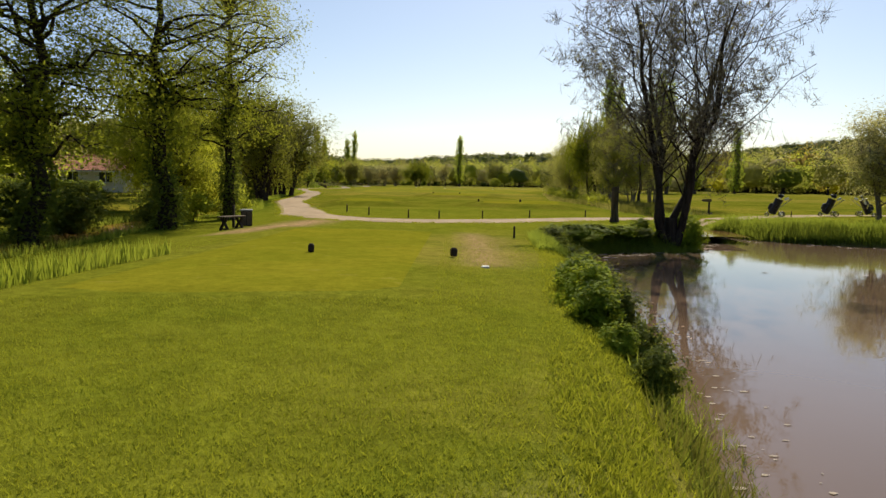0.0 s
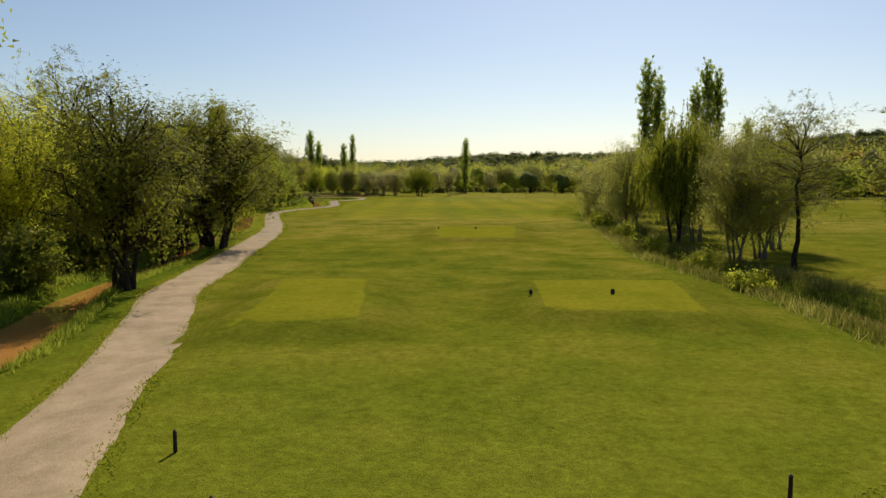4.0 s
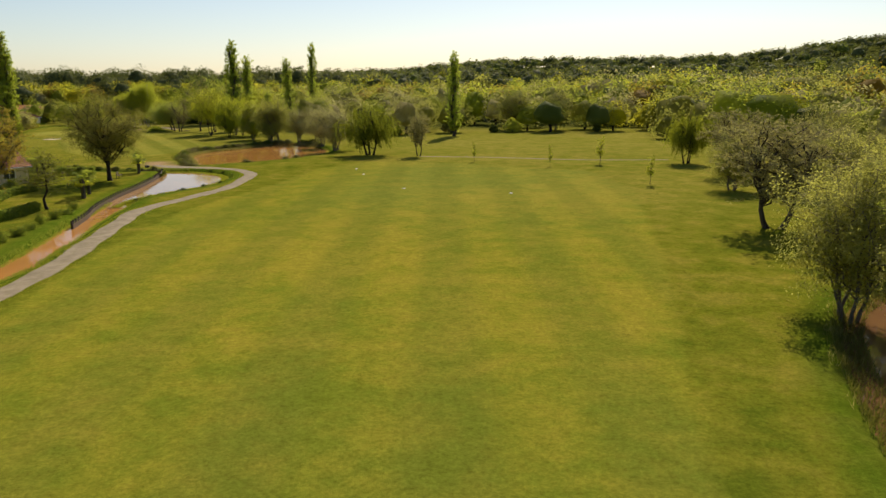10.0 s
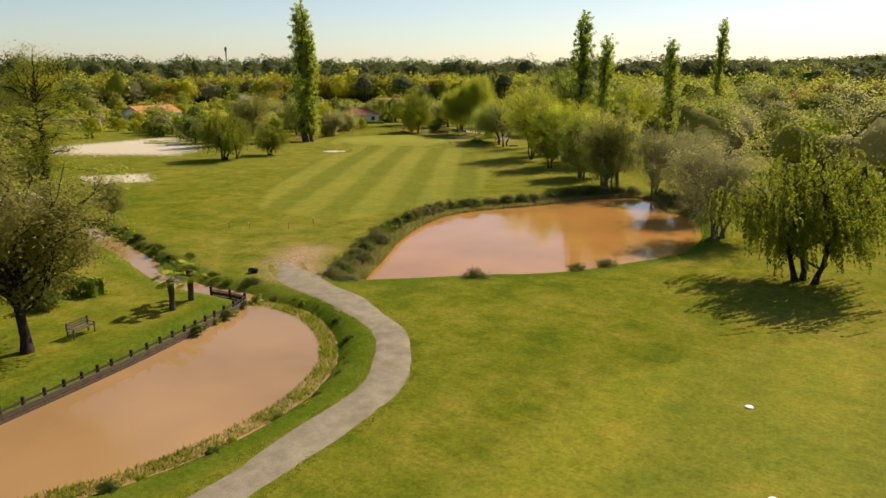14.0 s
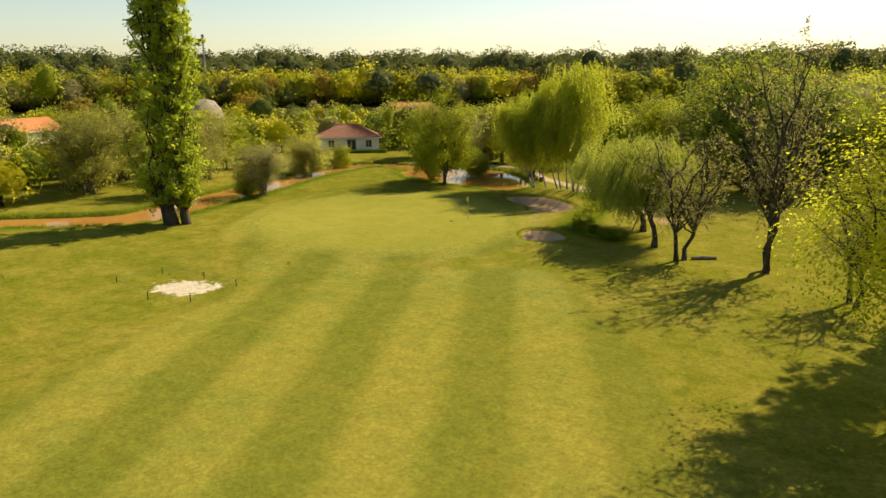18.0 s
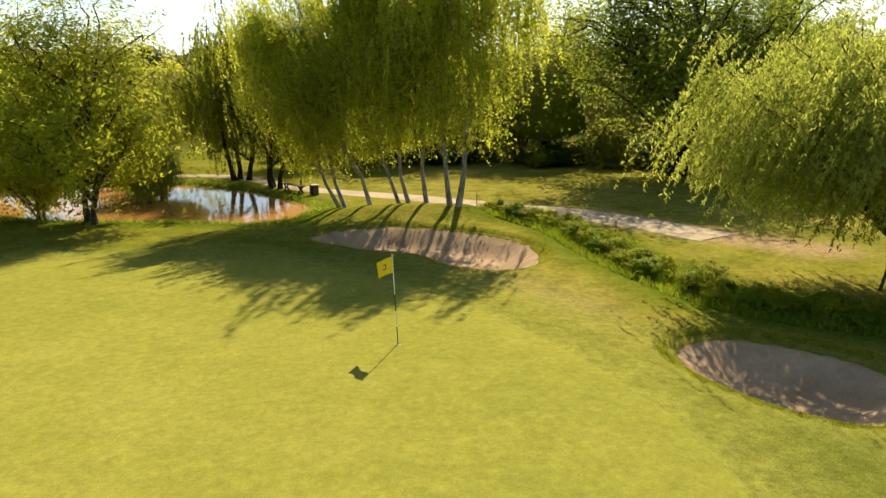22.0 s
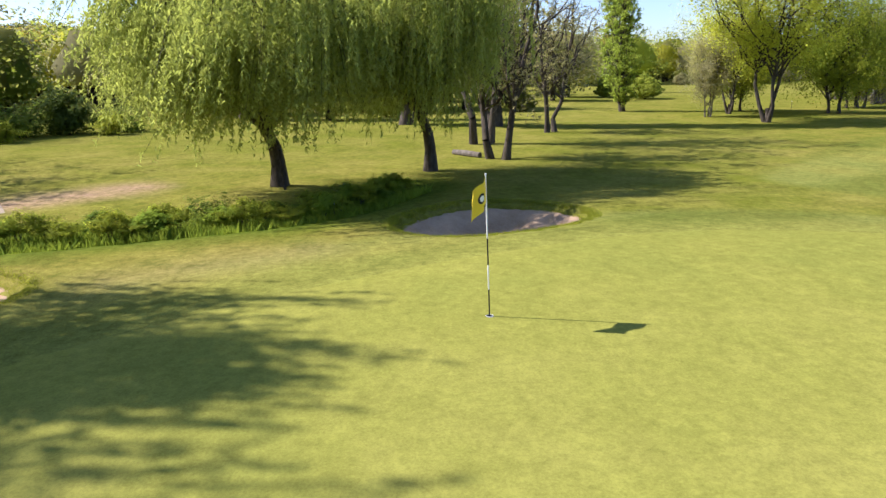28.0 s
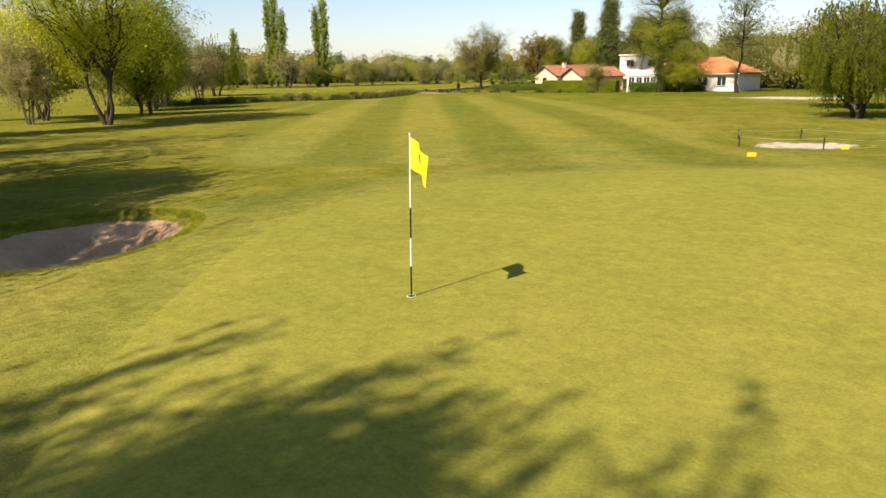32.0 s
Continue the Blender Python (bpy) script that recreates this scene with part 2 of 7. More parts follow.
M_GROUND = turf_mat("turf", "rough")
M_GREEN = turf_mat("green_turf", "green")
M_TEE = turf_mat("tee_turf", "tee")
M_PATH = sand_mat("gravel", (0.25, 0.190, 0.120), (0.42, 0.330, 0.220), 0.4, ((0.170, 0.142, 0.095), (0.305, 0.257, 0.182)))
M_PATHW = sand_mat("pale_gravel", (0.30, 0.235, 0.150), (0.47, 0.385, 0.265))
M_SAND = sand_mat("bunker_sand", (0.275, 0.178, 0.098), (0.480, 0.342, 0.205))
M_ORANGE = water_mat("clay_water", (0.40, 0.192, 0.052), 0.06, 0.04)
M_CLAY = water_mat("pale_clay_water", (0.33, 0.195, 0.085), 0.05, 0.05)
M_BROWN = water_mat("brown_water", (0.16, 0.085, 0.038), 0.04, 0.04)
M_POND = water_mat("pond_water", (0.150, 0.104, 0.070), 0.02, 0.035)
M_BARK = bark_mat("bark", (0.035, 0.028, 0.02), (0.11, 0.09, 0.065))
M_BARKD = bark_mat("dark_bark", (0.018, 0.014, 0.010), (0.055, 0.043, 0.032))
M_BARKG = bark_mat("grey_bark", (0.09, 0.075, 0.055), (0.21, 0.18, 0.14))
M_BIRCH = bark_mat("birch_bark", (0.075, 0.066, 0.055), (0.47, 0.435, 0.375), 3.0)
L_OLIVE = leaf_mat("olive_leaves", (0.220, 0.215, 0.056), (0.460, 0.435, 0.138), 0.65)
L_PALE = leaf_mat("pale_leaves", (0.230, 0.208, 0.100), (0.450, 0.405, 0.215))
L_SPRING = leaf_mat("spring_leaves", (0.180, 0.230, 0.018), (0.430, 0.440, 0.040), 0.65)
L_YELLOW = leaf_mat("yellow_leaves", (0.370, 0.395, 0.022), (0.660, 0.650, 0.060), 0.76)
L_WILLOW = leaf_mat("willow_leaves", (0.190, 0.240, 0.044), (0.405, 0.440, 0.105), 0.62)
L_BIRCH = leaf_mat("birch_leaves", (0.265, 0.318, 0.031), (0.540, 0.560, 0.076), 0.75)
L_LAUREL = leaf_mat("glossy_leaves", (0.060, 0.115, 0.010), (0.300, 0.385, 0.030), 0.42, 0.55)
L_SEDGE = leaf_mat("sedge", (0.045, 0.046, 0.014), (0.150, 0.140, 0.042), 0.3)
L_ALDER = leaf_mat("young_leaves", (0.130, 0.160, 0.016), (0.330, 0.345, 0.030), 0.55)
L_DARKWILLOW = leaf_mat("dark_willow_leaves", (0.075, 0.088, 0.014), (0.205, 0.205, 0.032), 0.45)
L_CORK = leaf_mat("cork_oak_leaves", (0.108, 0.100, 0.030), (0.260, 0.232, 0.068), 0.55)
L_POPLAR = leaf_mat("poplar_leaves", (0.205, 0.285, 0.036), (0.510, 0.585, 0.085), 0.7)
L_DARK = leaf_mat("dark_leaves", (0.085, 0.140, 0.022), (0.215, 0.285, 0.044), 0.68, glow=0.25)
L_PINE = leaf_mat("pine_needles", (0.085, 0.110, 0.036), (0.205, 0.225, 0.070), 0.4)
L_RUST = leaf_mat("rust_leaves", (0.300, 0.190, 0.030), (0.520, 0.360, 0.070), 0.6)
L_BROWN = leaf_mat("budding_twigs", (0.260, 0.225, 0.090), (0.480, 0.415, 0.180), 0.4)
L_TWIG = leaf_mat("thin_twigs", (0.110, 0.092, 0.066), (0.240, 0.200, 0.145), 0.05)
L_REED = leaf_mat("reeds", (0.091, 0.154, 0.017), (0.280, 0.322, 0.056))
L_GRASS = leaf_mat("grass_blades", (0.165, 0.205, 0.014), (0.370, 0.370, 0.030), 0.4)
L_DRYREED = leaf_mat("dry_reeds", (0.13, 0.10, 0.045), (0.32, 0.25, 0.13))
L_TUSSOCK = leaf_mat("tussock_sedge", (0.070, 0.075, 0.020), (0.260, 0.225, 0.090), 0.4)
# also used where shade is put into leaf colour: undergrowth and lower pond bank
L_IVY_SHADE = leaf_mat("ivy", (0.045, 0.072, 0.016), (0.125, 0.170, 0.030), 0.45, 0.75)
W_OLIVE = leaf_mat("wood_olive_leaves", (0.125, 0.140, 0.028), (0.370, 0.350, 0.095), 0.68, wood=True)
W_GREEN = leaf_mat("wood_green_leaves", (0.120, 0.172, 0.020), (0.370, 0.400, 0.050), 0.70, wood=True)
W_YELLOW = leaf_mat("wood_yellow_leaves", (0.250, 0.262, 0.018), (0.570, 0.510, 0.045), 0.72, wood=True)
W_PALE = leaf_mat("wood_pale_leaves", (0.190, 0.180, 0.080), (0.450, 0.400, 0.200), 0.65, wood=True)
W_RUST = leaf_mat("wood_rust_leaves", (0.230, 0.150, 0.020), (0.420, 0.280, 0.045), 0.55, wood=True)
W_DARK = leaf_mat("wood_dark_leaves", (0.058, 0.084, 0.020), (0.155, 0.200, 0.042), 0.4, wood=True)
W_PINE = leaf_mat("wood_pine_needles", (0.056, 0.073, 0.030), (0.145, 0.165, 0.060), 0.3, wood=True)
L_WGREEN = leaf_mat("bush_willow_leaves", (0.095, 0.125, 0.013), (0.265, 0.285, 0.026))
M_SCUM = plain("dry_scum", (0.34, 0.29, 0.22), 0.9, 0.3, 8)
M_ROCK = plain("grey_rockwork", (0.30, 0.26, 0.21), 0.95, 0.35, 0.8, 0.1, 0.0, 4.0)
M_WOOD = plain("weathered_wood", (0.10, 0.075, 0.05), 0.85, 0.35, 6)
M_DARKWOOD = plain("dark_wood", (0.035, 0.024, 0.018), 0.8, 0.35, 6)
M_TILE = plain("clay_tiles", (0.34, 0.150, 0.088), 0.85, 0.3, 4)
M_TILEB = plain("brown_tiles", (0.27, 0.125, 0.078), 0.85, 0.3, 4)
M_TILEO = plain("orange_tiles", (0.60, 0.25, 0.10), 0.85, 0.25, 4)
M_WALL = plain("white_render", (0.74, 0.70, 0.62), 0.9, 0.08, 1.2)
M_WALLC = plain("cream_render", (0.68, 0.56, 0.38), 0.9, 0.08, 1.2)
M_BRICK = plain("brown_wall", (0.26, 0.17, 0.12), 0.9, 0.2, 2)
M_GLASS = plain("dark_glass", (0.03, 0.035, 0.04), 0.08, 0.2, 1, 0.6)
M_METAL = plain("grey_metal", (0.32, 0.33, 0.34), 0.5, 0.12, 4, 0.4, 0.5)
M_WHITE = plain("white_paint", (0.80, 0.80, 0.77), 0.5, 0.05, 8)
M_BLACK = plain("black_plastic", (0.015, 0.015, 0.017), 0.45, 0.2, 8)
M_YELLOW = plain("yellow_cloth", (0.80, 0.60, 0.015), 0.7, 0.06, 9)


# ---- geometry helpers ----
def mesh_obj(name, verts, faces, material, parent=None, label="", smooth=False):
    me = bpy.data.meshes.new(name)
    me.from_pydata([tuple(v) for v in verts], [], [tuple(f) for f in faces])
    if smooth:
        me.shade_smooth()
    me.materials.append(material)
    ob = new(name, me)
    if parent is not None:
        ob.parent = parent
    if label:
        ob["label"] = label
    return ob


def quick_mesh(name, verts, faces, k, material, smooth=False):
    """A mesh from number arrays, with k corners a face."""
    me = bpy.data.meshes.new(name)
    verts, faces = np.asarray(verts, np.float32), np.asarray(faces, np.int32)
    me.vertices.add(len(verts))
    me.vertices.foreach_set("co", verts.ravel())
    me.loops.add(len(faces) * k)
    me.loops.foreach_set("vertex_index", faces.ravel())
    me.polygons.add(len(faces))
    me.polygons.foreach_set("loop_start", np.arange(0, len(faces) * k, k, dtype=np.int32))
    me.update(calc_edges=True)
    me.polygons.foreach_set("use_smooth", np.full(len(faces), smooth))
    me.materials.append(material)
    return me


def part(name, bm, material, parent=None, label=""):
    me = bpy.data.meshes.new(name)
    bm.normal_update()
    bm.to_mesh(me)
    bm.free()
    me.materials.append(material)
    ob = new(name, me)
    if parent is not None:
        ob.parent = parent
    if label:
        ob["label"] = label
    return ob


def box_bm(sx, sy, sz, at=(0, 0, 0), bevel=0.0, turn=None, bm=None):
    """A box that stands on its own base at the place given."""
    bm = bm or bmesh.new()
    m = Matrix.Translation(at) @ (turn or Matrix()) @ Matrix.Translation((0, 0, sz / 2)) @ Matrix.Diagonal((sx, sy, sz, 1))
    r = bmesh.ops.create_cube(bm, size=1, matrix=m)
    if bevel:
        es = list({e for v in r["verts"] for e in v.link_edges})
        bmesh.ops.bevel(bm, geom=es, offset=bevel, segments=1, affect="EDGES")
    return bm


def tube_bm(pts, radii, sides=8, bm=None):
    bm = bm or bmesh.new()
    pts = [Vector(p) for p in pts]
    rings = []
    for i, p in enumerate(pts):
        d = (pts[min(i + 1, len(pts) - 1)] - pts[max(i - 1, 0)]).normalized()
        u = d.orthogonal().normalized()
        w = d.cross(u)
        r = radii[i] if isinstance(radii, (list, tuple)) else radii
        rings.append([bm.verts.new(p + (u * math.cos(2 * math.pi * k / sides) + w * math.sin(2 * math.pi * k / sides)) * r) for k in range(sides)])
    for a, b in zip(rings, rings[1:]):
        for k in range(sides):
            bm.faces.new((a[k], a[(k + 1) % sides], b[(k + 1) % sides], b[k]))
    bm.faces.new(rings[0][::-1])
    bm.faces.new(rings[-1])
    return bm


def poly_sd(px, py, poly):
    """Signed distance to a closed outline, positive inside (numpy arrays)."""
    P = np.asarray(poly, float)
    Q = np.roll(P, -1, 0)
    best = np.full(px.shape, 1e18)
    inside = np.zeros(px.shape, bool)
    for (ax, ay), (bx, by) in zip(P, Q):
        ex, ey = bx - ax, by - ay
        t = np.clip(((px - ax) * ex + (py - ay) * ey) / (ex * ex + ey * ey + 1e-12), 0, 1)
        best = np.minimum(best, (px - ax - t * ex) ** 2 + (py - ay - t * ey) ** 2)
        cond = (ay > py) != (by > py)
        xi = ax + (py - ay) * ex / (ey if abs(ey) > 1e-9 else 1e-9)
        inside ^= cond & (px < xi)
    d = np.sqrt(best)
    return np.where(inside, d, -d)


def line_sd(px, py, line, half):
    """Half width minus the distance to an open line."""
    best = np.full(px.shape, 1e18)
    for (ax, ay), (bx, by) in zip(line, line[1:]):
        ex, ey = bx - ax, by - ay
        t = np.clip(((px - ax) * ex + (py - ay) * ey) / (ex * ex + ey * ey + 1e-12), 0, 1)
        best = np.minimum(best, (px - ax - t * ex) ** 2 + (py - ay - t * ey) ** 2)
    return half - np.sqrt(best)


def smooth_line(pts, step=0.6, closed=False):
    """Catmull-Rom through the points."""
    P = [np.array(p, float) for p in pts]
    out = []
    n = len(P)
    for i in range(n if closed else n - 1):
        p0, p1, p2, p3 = (P[(i + k) % n] if closed else P[min(max(i + k, 0), n - 1)] for k in (-1, 0, 1, 2))
        m = max(1, int(np.linalg.norm(p2 - p1) / step))
        for j in range(m):
            t = j / m
            out.append(0.5 * (2 * p1 + (p2 - p0) * t + (2 * p0 - 5 * p1 + 4 * p2 - p3) * t * t + (3 * p1 - p0 - 3 * p2 + p3) * t ** 3))
    if not closed:
        out.append(P[-1])
    return [tuple(p) for p in out]


def widen(poly, d):
    """A closed outline moved outwards by d."""
    P = np.array(poly)
    t = np.roll(P, -1, 0) - np.roll(P, 1, 0)
    nrm = np.column_stack((t[:, 1], -t[:, 0])) / (np.linalg.norm(t, axis=1, keepdims=True) + 1e-9)
    area = 0.5 * np.sum(P[:, 0] * np.roll(P[:, 1], -1) - np.roll(P[:, 0], -1) * P[:, 1])
    return [tuple(p) for p in P + nrm * (d if area > 0 else -d)]


def sstep(a, b, x):
    t = np.clip((x - a) / (b - a), 0, 1)
    return t * t * (3 - 2 * t)


# ---- plan ----
PATH_LINE = smooth_line([(50.3, 82.9), (14.3, 70.9), (5, 64.8), (-0, 62.8), (-3.7, 60.4), (-7.5, 57.3), (-10, 56), (-12.1, 55.6), (-14.4, 56), (-16.5, 57.9), (-17.8, 61.5), (-19, 66),
    (-20.4, 72), (-22.5, 79.5), (-23.3, 86.2), (-25, 97), (-26.6, 109.3), (-28.2, 118.4), (-32.5, 135.3), (-35.8, 148.4), (-36.6, 155.6), (-36.1, 162.4), (-34.8, 170.5), (-33.8, 180),
    (-33.9, 188), (-36, 200.5), (-38.2, 211.9), (-38.2, 216.5), (-36.7, 223.8), (-35.2, 230.3), (-34.9, 235.5), (-35.2, 239), (-35.3, 242.9), (-36.4, 246.8), (-38.4, 250.0), (-41.2, 252.4), (-45, 254.5), (-49, 255.8), (-52.5, 257.2), (-55.9, 259.6)], 0.8)
PATH_BACK = smooth_line([(-142.4, 390.5), (-133.7, 393.7), (-124.6, 394.6), (-117, 387.5), (-109.6, 383.4), (-103.9, 379.3), (-99.9, 375.9), (-97.3, 371.9)], 0.8)
POND_START = smooth_line([(-6.3, 7.1), (-8.9, 24), (-8.8, 29), (-8.4, 31.6), (-8.1, 34.4), (-7.7, 38), (-7.3, 42), (-7.1, 45.6), (-6.9, 48.2), (-5.6, 50.4), (-3.6, 51.4), (-1.9, 51.5), (-1.0, 54.5),
    (0.9, 59.6), (2.7, 60.6), (4.4, 57.2), (8.0, 55.2), (17.1, 50.5), (22.8, 33), (17.3, 6)], 1.0, True)
POND_A = smooth_line([(-42.7, 218.8), (-43.1, 223.3), (-41.6, 228.6), (-39.3, 233.4), (-38.2, 237.1), (-38.1, 241.9), (-38.7, 244.6), (-40.1, 247.6), (-42.5, 250.2), (-46.1, 252.5), (-49.5, 253.1), (-52.0, 252.5), (-51.0, 249.4), (-49.2, 241.6), (-47.6, 233.6), (-46.4, 225.5), (-44.9, 219.6)], 1.0, True)
POND_B = smooth_line([(-49.7, 259.4), (-46.8, 261.3), (-44.0, 264.1), (-41.5, 266.4), (-38.2, 268.9), (-35.6, 272.6), (-34.2, 275.4), (-32.6, 278.5), (-31.8, 282.5), (-32.2, 288.5), (-34.4, 295.2), (-38.4, 302.0), (-40.6, 306.4),
    (-44.2, 308.2), (-48.2, 305.8), (-51.4, 300.6), (-53.2, 296.2), (-56.0, 291.8), (-58.0, 287.6), (-58.6, 283.2), (-57.7, 278.0), (-56.2, 273.2), (-54.2, 268.6), (-51.8, 263.6)], 1.0, True)
STREAM_L = smooth_line([(-25.3, -0.8), (-22.9, 32.9), (-22.8, 45.6), (-24.1, 58.1), (-23.9, 68.8), (-26.7, 80.2), (-27.6, 89.5), (-29.3, 99.1), (-31, 110.2), (-31.4, 118), (-36.1, 135.9), (-39, 148.2), (-39.3, 155.1), (-39.5, 166.8),
    (-38.2, 178.2), (-37.7, 189.1), (-39.1, 198.1), (-41.4, 208.6), (-42.7, 215.6), (-44, 222.2)], 1.5)
STREAM_R = smooth_line([(1.3, 55.6), (2.1, 63.8), (2.9, 74.2), (2.3, 83.3), (2, 93), (3, 103.3), (4.6, 119.1), (6.5, 135.4), (9.6, 151.6), (13.4, 166.6), (18.3, 178.6), (24.8, 185.3), (39, 199.5), (64.9, 222.7)], 1.5)
STREAM_C = smooth_line([(-52.0, 252.6), (-54.2, 252.6), (-56.8, 252.3), (-59.6, 252.6), (-63.5, 253.7), (-69.5, 255.8), (-76, 257.8), (-84, 260.2)], 1.0)
STREAM_G = smooth_line([(-156.9, 318.6), (-146.7, 330.2), (-137.8, 340.3), (-139.5, 349.8), (-141.8, 358.4), (-145, 368.7), (-146.8, 377.5), (-147, 383.4), (-143.6, 387.2), (-134, 387)], 1.5)
POND_G = smooth_line([(-134.2, 390.7), (-128.1, 391.7), (-122.5, 388.6), (-116, 380.6), (-117.2, 377.2), (-121.7, 377.9), (-126.9, 378.4), (-130.6, 379.2), (-137.2, 382.7)], 1.0, True)
DITCH = smooth_line([(-106.2, 379), (-103.5, 375.2), (-102.5, 369.7), (-101.5, 365.8), (-100.4, 362.9), (-98.6, 361.2), (-95.7, 359.7)], 0.8)
GREEN = smooth_line([(-126.1, 346.8), (-129, 352.8), (-129.5, 360.7), (-125.2, 367.9), (-118.1, 369.1), (-111.3, 366.3), (-106.2, 359.8), (-103.8, 352.4), (-106.7, 345.8), (-114.1, 342.1), (-120, 342.7)], 0.8, True)
BUNKER_1 = smooth_line([(-114.8, 373.3), (-113.9, 375.5), (-110.7, 376.2), (-107.1, 374.7), (-105, 372), (-104.9, 368.7), (-106.3, 367), (-108.4, 367.7), (-109.7, 369.7), (-112.3, 371)], 0.4, True)
BUNKER_2 = smooth_line([(-103.3, 359.2), (-101.8, 360.1), (-100, 359.2), (-98.8, 357.6), (-99.3, 355.7), (-100.8, 354.7), (-102.4, 355.6), (-103.4, 357.5)], 0.4, True)
TEES = [("tee_1", [(-15.9, 33.4), (-10.7, 34), (-10.6, 48.7), (-15.8, 49.3)], 0.12), ("tee_2", [(-18.8, 81.7), (-14.6, 81.9), (-13.7, 71.7), (-17.8, 71.1)], 0.28),
    ("tee_3", [(-8.2, 81.1), (-1.7, 81.1), (-2.8, 73.2), (-8.6, 73.9)], 0.28), ("tee_4", [(-13.1, 119.7), (-5, 119.3), (-6.3, 104.8), (-12.8, 104.7)], 0.25)]
FAIRWAYS = [[(-24.7, 135.9), (-30.5, 172.2), (-33.1, 193.9), (-33.9, 214.4), (-29.4, 235.4), (-27.6, 252.9), (-19.7, 263.1), (-4, 260), (13.9, 248.1), (16.4, 227.9), (10, 192.2), (3.7, 162.1), (0.3, 132.8)],
    [(-117.6, 337.8), (-110.1, 333.2), (-103.4, 314.6), (-90.8, 293.8), (-85.4, 286.1), (-74.8, 274.3), (-63.2, 274.7), (-59.5, 294.4), (-68.7, 313.8), (-85.2, 337), (-95.9, 347.8), (-102.3, 343.2)]]

OPEN_LAND = [(-34.4, -5.7), (47.3, 6.6), (80.4, 72.1), (97.5, 147.5), (115.1, 224.1), (48.8, 267.5), (39.3, 337.8), (-3.9, 337.7), (-30.4, 327), (-52.3, 346), (-67.7, 374.4), (-82.6, 397.8), (-119, 401.7), (-143.4, 395.4), (-189, 428.5), (-265.4, 451.7), (-270.6, 330.2), (-186.7, 295), (-123.4, 272.4), (-97.8, 230.2), (-72.2, 189.4), (-53.3, 155.9), (-46.9, 112.9), (-42.2, 70.9)]


def hill(x, y):
    """Rise of the wooded land round the course, with a higher ridge in the north-east."""
    x, y = np.asarray(x, float), np.asarray(y, float)
    far = np.maximum(np.hypot(x + 30, y - 190) - 330, 0)
    r, az = np.hypot(x + 10, y - 150), np.degrees(np.arctan2(x + 10, y - 150))
    ridge = (24 + 26 * sstep(8, 33, az) + 6 * np.sin(az * 0.23)) * sstep(-24, 2, az) * (1 - sstep(48, 85, az)) * sstep(560, 1150, r)
    return 9 * sstep(0, 600, far) + ridge


def ground_height(x, y):
    """Height of the land at numpy arrays x, y."""
    x, y = np.asarray(x, float), np.asarray(y, float)
    h = 0.05 * np.sin(x * 0.21 + 1.0) * np.sin(y * 0.17) + 0.04 * np.sin(x * 0.09 - y * 0.13)
    for name, poly, up in TEES:
        h = h + up * sstep(-1.6, 0.2, poly_sd(x, y, poly))
    h = h + 0.25 * (sstep(-3.5, 3, poly_sd(x, y, GREEN[::2])) - 1) * (1 - sstep(18, 40, np.hypot(x + 115, y - 360)))
    h = h - 0.32 * sstep(17, 20, -x) * sstep(15, 30, y) * (1 - sstep(66, 84, y))
    h = h + 0.55 * np.exp(-((x + 109.5) ** 2 / 40 + (y - 378.6) ** 2 / 2.2))
    h = h - 0.35 * np.exp(-((x + 113) ** 2 + (y - 329) ** 2) / 50)
    wet = np.full(x.shape, -99.0)
    for poly in (POND_START, POND_A, POND_B, POND_G):
        wet = np.maximum(wet, poly_sd(x, y, poly[::2]))
    for line, half in ((STREAM_L, 0.8), (STREAM_R, 0.8), (STREAM_G, 2.4), (STREAM_L[-60:], 1.5), (STREAM_R[40:], 1.9), (STREAM_C, 0.9)):
        wet = np.maximum(wet, line_sd(x, y, line, half))
    h = h - 1.4 * sstep(-0.75, 1.4, wet)
    h = h - 0.5 * sstep(-0.9, 0.4, line_sd(x, y, DITCH, 0.5))
    for poly in (BUNKER_1, BUNKER_2):
        sd = poly_sd(x, y, poly)
        h = h - 0.16 * sstep(-0.1, 0.15, sd) - 0.8 * sstep(0.1, 1.3, sd)
    h = h + hill(x, y)
    return h, wet


def z_at(x, y):
    return float(ground_height(np.array([x]), np.array([y]))[0][0])


def span(*parts):
    out = []
    for a, b, s in parts:
        out += list(np.arange(a, b, s))
    return np.array(out + [parts[-1][1]])


